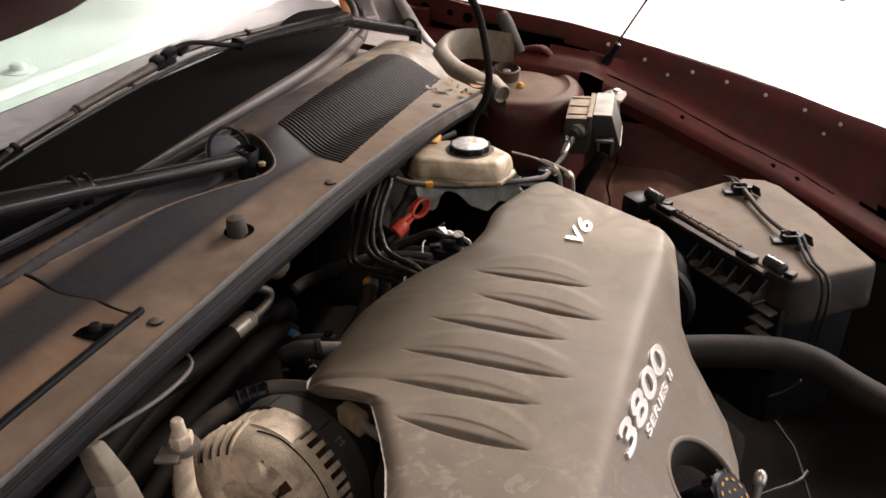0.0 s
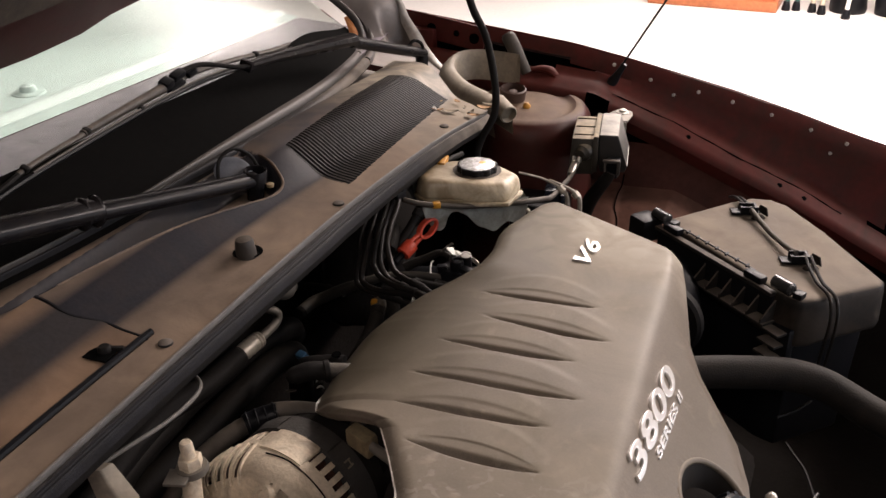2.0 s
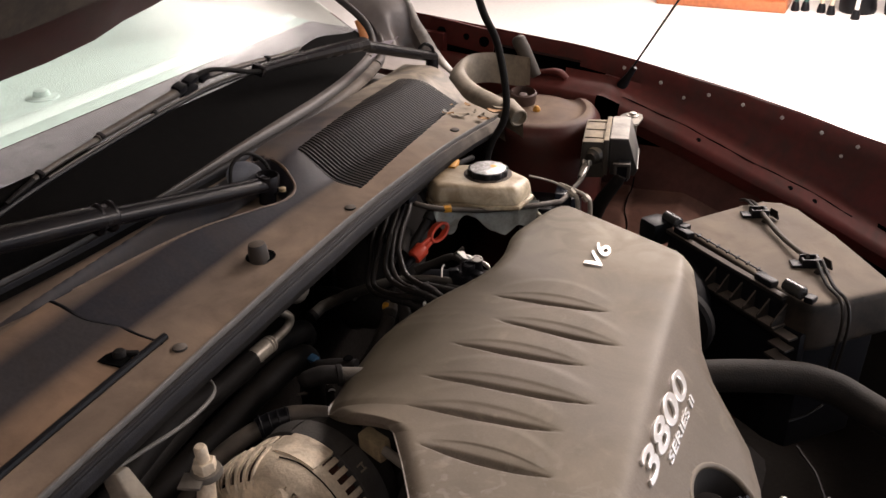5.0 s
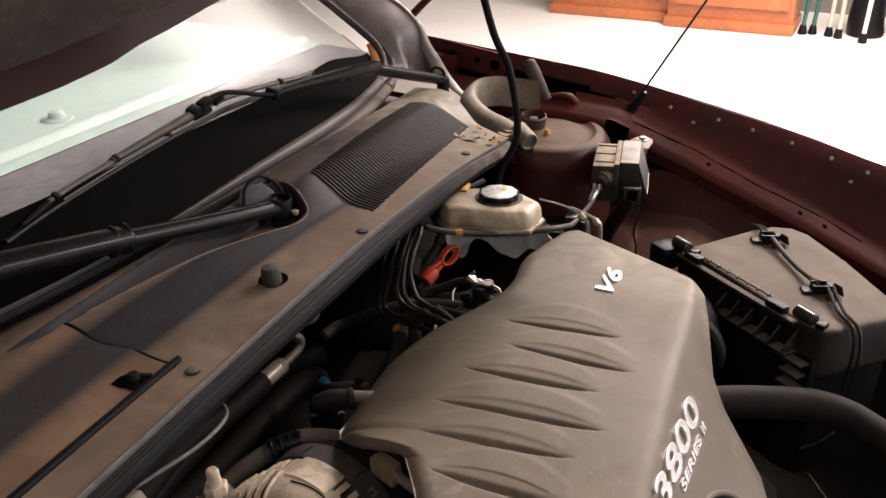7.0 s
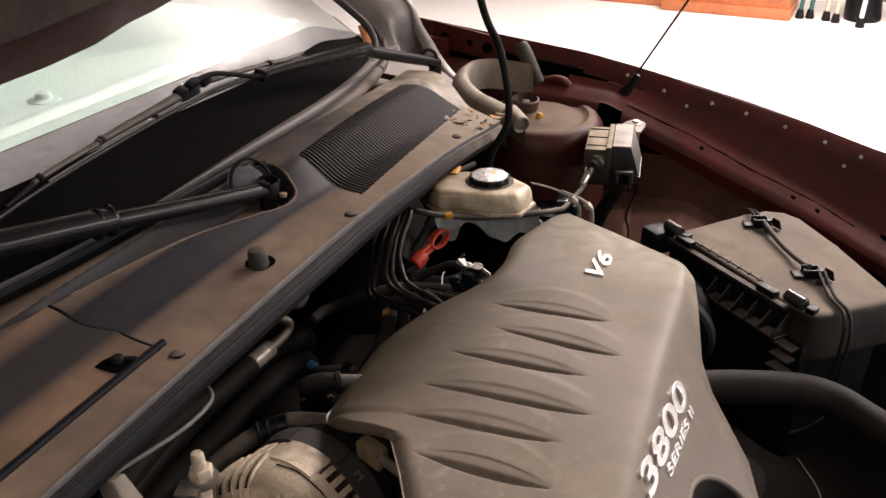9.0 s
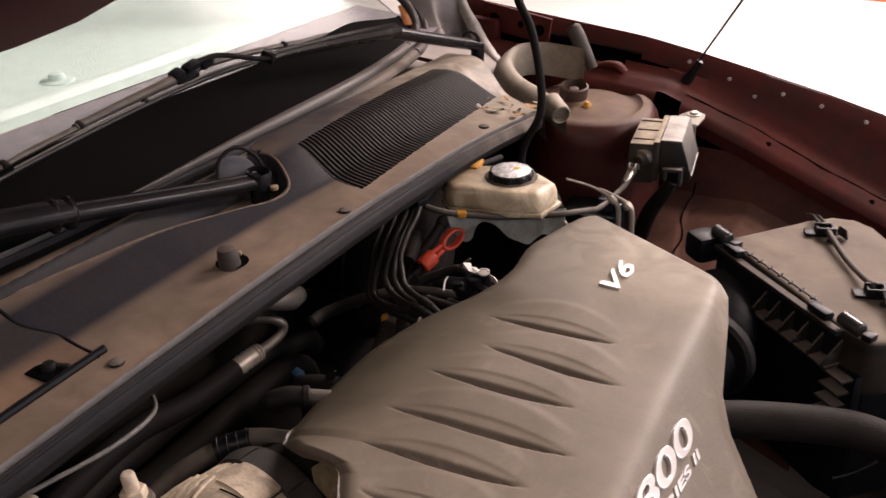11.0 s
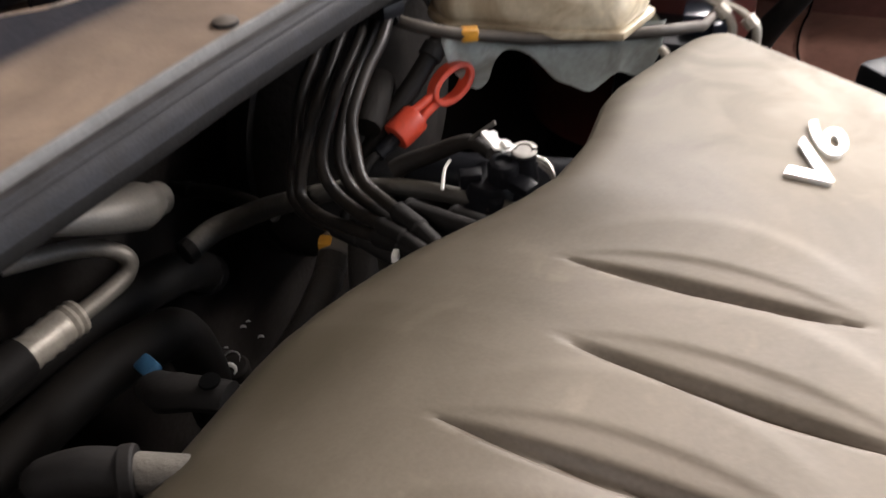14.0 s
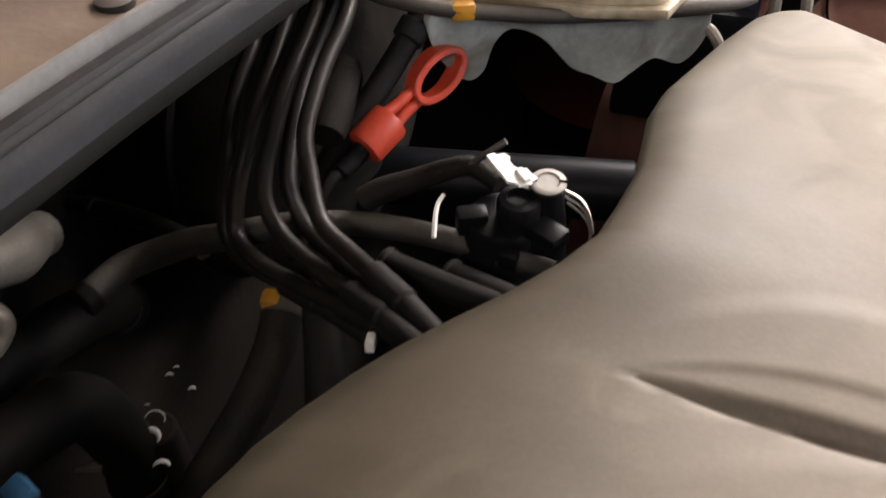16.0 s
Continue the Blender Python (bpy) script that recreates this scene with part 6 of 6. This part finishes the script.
for w in WIRES:
    ob = thing("spark_plug_wire", w[-1], "black spark plug wire curving down to the engine", "cable", "spark plug wires")
    end = Vector(w[-1])
    d = (end - Vector(w[-2])).normalized()
    part("wire", tube(w, 0.0036, 12), WIRE, ob)
    boot_ = part("boot", cyl(end - d * 0.003, end + d * 0.020, 0.0052, 14, 0.0012), RUBBER, ob, "rubber boot")
    part("boot_tail", cyl(end + d * 0.019, end + d * 0.050 + Vector((0, 0, -0.004)), 0.0044, 12, 0.001), RUBBER, boot_)
solid("wire_clip", rbox((-0.002, 0.156, 0.934), (0.040, 0.018, 0.010), 0.003, -14), BLACK, "black clip holding the plug wires", "clip")
for n, pts in enumerate((((0.078, 0.059, 0.870), (0.108, 0.053, 0.874), (0.131, 0.050, 0.876)), ((0.104, 0.062, 0.872), (0.127, 0.056, 0.876), (0.145, 0.052, 0.878)))):
    sock = thing("coil_boot", pts[0], "black rubber boot pointing under the engine cover", "boot", "coil boots")
    part("sleeve", tube(pts, 0.0052, 12, 6), RUBBER, sock)
    part("rim", cyl(Vector(pts[0]), Vector(pts[0]).lerp(Vector(pts[1]), 0.12), 0.0060, 14, 0.001), RUBBER, sock)
loom = thing("cowl_loom", (0.01, 0.18, 0.93), "dark grey wiring loom running under the cowl edge", "wires")
part("tube", tube([(0.010, 0.158, 0.925), (0.006, 0.178, 0.930), (0.008, 0.200, 0.934), (0.014, 0.238, 0.935), (0.022, 0.270, 0.936), (0.026, 0.320, 0.930)], 0.0042, 12, 8), RUBBER, loom)
stub = thing("booster_grommet", (0.009, 0.138, 0.87), "dusty brown-grey rubber grommet behind the plug wires", "grommet")
part("sleeve", lathe([(0.0085, -0.022), (0.0098, -0.018), (0.0105, 0.0), (0.0098, 0.014), (0.0075, 0.020), (0.0, 0.022)], (0.006, 0.140, 0.878), (-0.2, 0.65, 0.25), 24), DUSTY_HOSE_DARK, stub)
hose("brake_vacuum_hose", [(0.029, 0.190, 0.910), (0.024, 0.165, 0.890), (0.019, 0.146, 0.875), (0.012, 0.128, 0.858), (0.0, 0.11, 0.83)], 0.0062, "black hose passing beside the dipstick")

# dipstick
dip = thing("dipstick", (0.03, 0.13, 0.86), "red plastic dipstick handle with a finger loop", "dipstick")
da = Vector((0.014, 0.044, 0.020)).normalized()
p0 = Vector((0.029, 0.138, 0.867))
part("grip", lathe([(0.0080, -0.0105), (0.0094, -0.0098), (0.0098, -0.008), (0.0098, 0.007), (0.0092, 0.0088), (0.0080, 0.0094), (0.0070, 0.0090), (0.0066, 0.0040), (0.0, 0.0038)], p0, da, 28), ORANGE_RED, dip)
flat_ax = Vector((0.89, -0.02, 0.36))
flat_ax = (flat_ax - da * flat_ax.dot(da)).normalized()
out_ax = da.cross(flat_ax)
rc = Vector((0.0405, 0.1735, 0.8825))


def strap(rr, w0, w1, n=44, thick=0.0022):
    """A flat moulded band bent into a loop; it widens towards its far end."""
    bm = bmesh.new()
    rings = []
    for k in range(n):
        t = 2 * math.pi * k / n
        c, o = math.cos(t), math.sin(t)
        mid = rc + da * (rr[0] * c) + out_ax * (rr[1] * o)
        nrm = (da * (c / rr[0]) + out_ax * (o / rr[1])).normalized()
        w = w0 + (w1 - w0) * (c + 1) / 2
        rings.append([bm.verts.new(mid + nrm * (a * thick / 2) + flat_ax * (b * w / 2)) for a, b in ((-1, -0.85), (-0.6, -1), (0.6, -1), (1, -0.85), (1, 0.85), (0.6, 1), (-0.6, 1), (-1, 0.85))])
    for k in range(n):
        a, b = rings[k], rings[(k + 1) % n]
        for j in range(8):
            bm.faces.new((a[j], b[j], b[(j + 1) % 8], a[(j + 1) % 8]))
    return bm


part("loop", strap((0.0150, 0.0088), 0.0090, 0.0125, thick=0.0038), ORANGE_RED, dip)
for sgn in (-1, 1):
    part("prong", tube([p0 + da * 0.006 + out_ax * (0.0052 * sgn), p0 + da * 0.014 + out_ax * (0.0034 * sgn), rc - da * 0.0125 + out_ax * (0.0030 * sgn)], 0.0030, 10, 5, flat=1.0), ORANGE_RED, dip)
part("rod", cyl(p0 - da * 0.010, p0 - da * 0.026, 0.0046, 14, 0.0006), BLACK, dip, "black sleeve of the dipstick")
part("guide", tube([p0 - da * 0.024, p0 - da * 0.036, p0 - da * 0.06 + Vector((0, 0, -0.02))], 0.0030, 10), RUBBER, dip, "black guide tube")

# sensor with white lock tab
sen = thing("vacuum_sensor", (0.112, 0.092, 0.85), "black sensor with a broken white locking tab", "sensor")
part("body", lathe([(0.0155, -0.030), (0.0155, -0.008), (0.0140, -0.006), (0.0140, 0.004), (0.0125, 0.007), (0.0, 0.0075)], (0.112, 0.090, 0.876), (0.1, -0.1, 1), 28), BLACK, sen)
part("turret", lathe([(0.0085, 0), (0.0085, 0.010), (0.0075, 0.0125), (0.0050, 0.0130), (0.0045, 0.011), (0.0, 0.011)], (0.119, 0.090, 0.882), (0.05, -0.1, 1), 20), BLACK, sen, "black round turret")
part("neck", lathe([(0.0095, -0.022), (0.0080, 0.0), (0.0065, 0.010), (0.0062, 0.016)], (0.1275, 0.0975, 0.880), (0.0, 0.0, 1), 20), BLACK, sen)
disc = part("disc", lathe([(0.0066, 0), (0.0070, 0.0008), (0.0070, 0.0022), (0.0062, 0.0028), (0.0046, 0.0028), (0.0042, 0.0022), (0.0, 0.0022)], (0.1270, 0.0980, 0.8962), (0.05, -0.15, 1), 28), MODULE_END, sen, "pale grey dusty disc")
for a in (0.3, 1.9, 3.6):
    part("notch", rbox((0.1270 + 0.0056 * math.cos(a), 0.0980 + 0.0056 * math.sin(a), 0.8990), (0.0030, 0.0008, 0.0008), 0, math.degrees(a)), FRIT, disc, "dark slit in the disc")
for x, y, z, w, d, h, rz in ((0.132, 0.086, 0.884, 0.016, 0.010, 0.007, -20), (0.103, 0.083, 0.882, 0.012, 0.008, 0.010, 35), (0.121, 0.078, 0.873, 0.008, 0.006, 0.008, 5)):
    part("lug", rbox((x, y, z), (w, d, h), 0.0018, rz, 6), BLACK, sen)
for k in range(3):
    part("clip_wire", tube([(0.131 + 0.002 * k, 0.1005 - 0.001 * k, 0.8950 - 0.002 * k), (0.1395 + 0.0015 * k, 0.1000 - 0.002 * k, 0.8930 - 0.002 * k), (0.1450 + 0.001 * k, 0.0960 - 0.002 * k, 0.8900 - 0.002 * k), (0.1485, 0.0910 - 0.002 * k, 0.8860 - 0.002 * k)], 0.0006, 6, 4), STEEL, sen, "thin steel wire clip")
TAB = [(0.102, 0.097), (0.1035, 0.1000), (0.1052, 0.0995), (0.107, 0.102), (0.110, 0.1010), (0.1105, 0.0990), (0.1135, 0.0965), (0.1165, 0.0968), (0.118, 0.0982), (0.1205, 0.0965), (0.124, 0.0950), (0.1228, 0.0920), (0.1235, 0.0905), (0.120, 0.0868), (0.1185, 0.0880), (0.1150, 0.0870), (0.112, 0.0895), (0.107, 0.0930)]
tab = part("tab", prism(TAB, 0.9005, lambda x, y: 0.9030 - 0.10 * (x - 0.102), 0), WHITE, sen, "broken white plastic tab")
part("tab_rib", rbox((0.119, 0.0925, 0.9022), (0.008, 0.003, 0.0018), 0.0006, -40), WHITE, tab)
part("lead", tube([(0.050, 0.090, 0.868), (0.057, 0.094, 0.873), (0.071, 0.099, 0.880), (0.084, 0.101, 0.888), (0.094, 0.102, 0.892), (0.107, 0.099, 0.890)], 0.0045, 12, radii=[0.0058, 0.0056, 0.005, 0.0044, 0.004, 0.004]), DUSTY_HOSE_DARK, sen, "tapering black hose")
part("prong", tube([(0.093, 0.100, 0.893), (0.099, 0.102, 0.899), (0.106, 0.106, 0.905)], 0.0015, 8, 5), DUSTY_HOSE, sen)
part("zip_tie", tube([(0.091, 0.083, 0.890), (0.0905, 0.079, 0.888), (0.092, 0.074, 0.886), (0.095, 0.067, 0.882)], 0.0010, 6), WHITE, sen, "white cable tie")

solid("yellow_connector_lock", rbox((0.027, 0.050, 0.834), (0.009, 0.008, 0.011), 0.003, 20, 15), YELLOW, "yellow connector lock among the hoses", "connector")
inj = thing("injector_connector", (0.0, -0.06, 0.80), "grey-black wiring connector with a blue lock", "connector")
part("body", tube([(-0.004, -0.066, 0.812), (0.015, -0.070, 0.818), (0.033, -0.068, 0.824), (0.050, -0.064, 0.826)], 0.012, 12, radii=[0.009, 0.013, 0.011, 0.010], flat=0.7), RUBBER, inj)
part("lock", rbox((-0.009, -0.061, 0.817), (0.012, 0.010, 0.007), 0.002, -15, 20), BLUE, inj, "blue lock")
part("eye", lathe([(0.0055, 0), (0.005, 0.001), (0, 0.001)], (0.041, -0.066, 0.8345), (0, -0.1, 1), 16), FRIT, inj, "dark hole")
vac = thing("vacuum_port", (0.07, -0.14, 0.85), "dusty grey hose fitting entering the engine cover", "fitting")
part("fitting", tube([(0.046, -0.164, 0.866), (0.050, -0.161, 0.870), (0.064, -0.152, 0.874), (0.080, -0.143, 0.873)], 0.0105, 14, radii=[0.005, 0.0090, 0.0098, 0.0094]), RUBBER, vac)
part("band", cyl((0.076, -0.146, 0.873), (0.081, -0.142, 0.873), 0.0112, 16, 0.001), RUBBER, vac)
part("stub", cyl((0.08, -0.143, 0.873), (0.112, -0.128, 0.872), 0.0082, 16, 0.001), DUSTY_HOSE, vac)

# ---- driver's corner of the cowl ----
corner = thing("cowl_end_cover", (-0.06, 0.57, 0.93), "dusty grey plastic end cover curved round the strut tower", "cover")
PLAN = smooth_path([(0.03, 0.488, 0.944), (-0.02, 0.525, 0.947), (-0.07, 0.553, 0.952), (-0.112, 0.595, 0.962), (-0.118, 0.635, 0.974), (-0.09, 0.662, 0.976), (-0.05, 0.67, 0.974), (-0.015, 0.665, 0.974)], 6)


def bowl(u, v):
    """A wall with a broad rolled lip that leans outwards."""
    i = min(int(round(u * (len(PLAN) - 1))), len(PLAN) - 1)
    p = PLAN[i]
    t = (PLAN[min(i + 1, len(PLAN) - 1)] - PLAN[max(i - 1, 0)]).normalized()
    out = Vector((-t.y, t.x, 0)) * (-1 if (Vector((-t.y, t.x, 0))).dot(Vector((-0.03, 0.61, p.z)) - p) > 0 else 1)
    k = 1.2 - 0.8 * sstep((u - 0.38) / 0.3)
    sec = [(-0.004, -0.050), (-0.002, -0.020), (0.0, -0.007), (0.003, -0.001), (0.009 * k, 0.001), (0.017 * k, -0.002), (0.024 * k, -0.009), (0.027 * k, -0.020), (0.026 * k, -0.034), (0.024 * k, -0.05)]
    q = v * (len(sec) - 1)
    j = min(int(q), len(sec) - 2)
    o, z = [sec[j][m] + (sec[j + 1][m] - sec[j][m]) * (q - j) for m in (0, 1)]
    return p + out * (o - 0.008) + Vector((0, 0, z + 0.006))


part("wall", sheet(bowl, len(PLAN) - 1, 18), GREY_DUCT, corner)
part("seal_end", lathe([(0.013, -0.020), (0.0145, -0.018), (0.0145, 0.018), (0.0125, 0.019), (0.0115, 0.010), (0.0, 0.009)], (0.024, 0.486, 0.944), (0.75, -0.6, -0.25), 20), GREY_DUCT, corner, "open end of the rubber seal")
part("filler_pipe", tube([(-0.014, 0.70, 0.938), (-0.028, 0.70, 0.962), (-0.041, 0.70, 0.984), (-0.050, 0.70, 0.999), (-0.053, 0.70, 1.004)], 0.014, 18, radii=[0.009, 0.0110, 0.0130, 0.0122, 0.0075]), SHEATH, corner, "grey dusty pipe stub with a rounded end")
part("cowl_corner", sheet(lambda u, v: Vector((-0.34 + 0.325 * u, 0.45 + 0.2 * v - 0.03 * u, 0.958 - 0.018 * u - 0.03 * v * v)), 16, 12, 0.0), CORNER, car, "dusty sheet metal corner beside the cowl")


def leaf_scrap(c, length, slim, turn, curl):
    """A pointed, curled leaf with a fold along its midrib."""
    def fn(u, v):
        t, w = 2 * u - 1, 2 * v - 1
        x, y = length * t, length * slim * w * math.sqrt(max(0.0, 1 - abs(t) ** 1.6))
        z = 0.0015 + 0.10 * length * abs(w) + (0.1 + 0.35 * curl) * length * t * t
        return Vector((c[0] + x * math.cos(turn) - y * math.sin(turn), c[1] + x * math.sin(turn) + y * math.cos(turn), c[2] + z))
    return sheet(fn, 8, 4, 0.0006)


random.seed(4)
for k in range(11):
    x, y = -0.07 + 0.09 * random.random(), 0.395 + 0.075 * random.random()
    solid("dead_leaf", leaf_scrap((x, y, 0.9575), 0.006 + 0.007 * random.random(), 0.25 + 0.3 * random.random(), 6.28 * random.random(), random.random()),
          WHITE if k == 2 else BOX_TAN if k % 2 else LEAF, "dry curled leaf scrap lying on the cowl end", "leaf", "leaf litter")
solid("hood_hose", tube([(-0.06, 0.40, 1.34), (-0.02, 0.39, 1.22), (0.012, 0.385, 1.125), (0.036, 0.383, 1.08), (0.051, 0.382, 1.012), (0.048, 0.385, 0.969), (0.03, 0.385, 0.932), (0.022, 0.385, 0.90), (0.02, 0.39, 0.84)], 0.0054, 12), RUBBER, "black rubber hose hanging from the hood", "hose")
ant = thing("antenna", (0.127, 0.733, 0.92), "thin black antenna mast on the fender", "antenna")
part("base", lathe([(0.010, 0), (0.010, 0.012), (0.006, 0.03), (0.005, 0.05)], (0.125, 0.735, 0.918), (0.085, 0.0, 0.155), 16), BLACK, ant)
part("mast", cyl((0.134, 0.735, 0.94), (0.48, 0.75, 1.56), 0.0019, 8), BLACK, ant)

# engine below the cover
eng = thing("engine_block", (0.25, -0.05, 0.5), "black grimy engine below the cover", "engine")
part("intake", rbox((0.27, -0.02, 0.76), (0.20, 0.40, 0.10), 0.02), GRIME, eng)
part("valve_cover", rbox((0.13, -0.03, 0.76), (0.09, 0.40, 0.05), 0.015, 0, 0, -25), GRIME, eng)
part("head", rbox((0.14, -0.03, 0.68), (0.16, 0.46, 0.14), 0.03, 0, 0, -25), GRIME, eng)
part("head", rbox((0.40, -0.03, 0.62), (0.14, 0.44, 0.14), 0.03, 0, 0, 25), GRIME, eng)
part("block", rbox((0.27, -0.03, 0.55), (0.36, 0.5, 0.22), 0.03), GRIME, eng)
solid("yellow_tag", rbox((0.022, 0.266, 0.937), (0.011, 0.030, 0.011), 0.003, 12), YELLOW, "yellow plastic tag below the cowl edge", "tag")

cond = thing("wiring_conduit", (0.036, 0.0, 0.8), "dusty brown-grey wiring conduit diving behind the engine", "conduit")
part("tube", tube([(0.030, 0.054, 0.830), (0.034, 0.042, 0.824), (0.036, 0.034, 0.820), (0.034, 0.018, 0.805), (0.030, -0.002, 0.790), (0.026, -0.03, 0.775)], 0.0090, 14, 12, ribs=0.00015), DUSTY_HOSE_DARK, cond)
part("collar", cyl((0.028, 0.060, 0.8325), (0.032, 0.049, 0.8275), 0.0095, 14, 0.001), SHEATH, cond, "brown collar")
vb = thing("plug_boot", (0.06, 0.03, 0.80), "dull black plug boot standing beside the cover", "boot")
part("sleeve", tube([(0.044, 0.060, 0.846), (0.056, 0.044, 0.838), (0.066, 0.030, 0.826), (0.074, 0.015, 0.805)], 0.0085, 14, 8, radii=[0.0065, 0.0080, 0.0088, 0.0095]), DUSTY_HOSE_DARK, vb)
part("rim", cyl((0.0425, 0.062, 0.847), (0.0455, 0.058, 0.845), 0.0075, 14, 0.001), RUBBER, vb)
spring = thing("studs_and_glints", (-0.075, 0.06, 0.62), "stud ends deep beside the firewall with painted white glints", "stud")
# tapered white arcs are painted highlights of shiny metal
for x, y, r, arc, w in ((-0.085, 0.085, 0.0028, 0.8, 0.0006), (-0.085, 0.079, 0.0026, 1.2, 0.0010), (-0.067, 0.077, 0.0022, 1.4, 0.0010), (-0.081, 0.055, 0.0030, 0.7, 0.0005), (-0.072, 0.051, 0.0062, 2.0, 0.0005), (-0.066, 0.040, 0.0056, 2.2, 0.0017), (-0.047, 0.027, 0.0050, 1.3, 0.0014)):
    part("ring", tube([Vector((x, y, 0.70)) + Vector((0.85, 0.42, 0.1)) * r * math.cos(t) + Vector((-0.25, 0.5, 0.55)) * r * math.sin(t) for t in np.linspace(1.57 - arc, 1.57 + arc, 9)], w, 8, 3, radii=[w * (0.25 + 0.75 * math.sin(math.pi * k / 8)) for k in range(9)]), WHITE, spring)
part("core", cyl((-0.075, 0.062, 0.60), (-0.071, 0.050, 0.695), 0.011, 18, 0.002), GRIME, spring, "dark grimy stud")
part("plate", prism([(-0.088, 0.006), (-0.073, 0.026), (-0.076, 0.012)], 0.697, 0.700, 0.0006), ALU_PIPE, spring, "dull pale corner of sheet metal")
solid("lock_tab", rbox((0.096, 0.018, 0.872), (0.0035, 0.006, 0.005), 0.001, 20), WHITE, "small white lock tab at the cover's edge", "tab")
wl = thing("loose_wires", (0.52, -0.02, 0.72), "thin dusty wires hanging beside the radiator hose", "wires")
part("wire", tube([(0.498, 0.145, 0.74), (0.515, 0.162, 0.742), (0.531, 0.186, 0.745)], 0.0017, 6), WIRE, wl)
part("wire", tube([(0.512, 0.101, 0.74), (0.525, 0.080, 0.74), (0.538, 0.056, 0.74), (0.559, 0.0, 0.73)], 0.0017, 6), RUBBER, wl)
part("wire", tube([(0.505, -0.026, 0.735), (0.525, -0.008, 0.738), (0.545, 0.012, 0.74), (0.552, 0.03, 0.74)], 0.0017, 6), WIRE, wl)
stick = thing("transmission_dipstick", (0.508, -0.06, 0.70), "chromed dipstick end beside the oil cap", "dipstick")
part("rod", tube([(0.508, -0.090, 0.70), (0.508, -0.080, 0.76), (0.509, -0.070, 0.79)], 0.004, 10), STEEL, stick)
part("knob", lathe([(0.004, 0), (0.006, 0.003), (0.006, 0.012), (0.003, 0.016), (0, 0.017)], (0.509, -0.070, 0.788), (-0.03, 0.5, 0.85), 12), STEEL, stick)
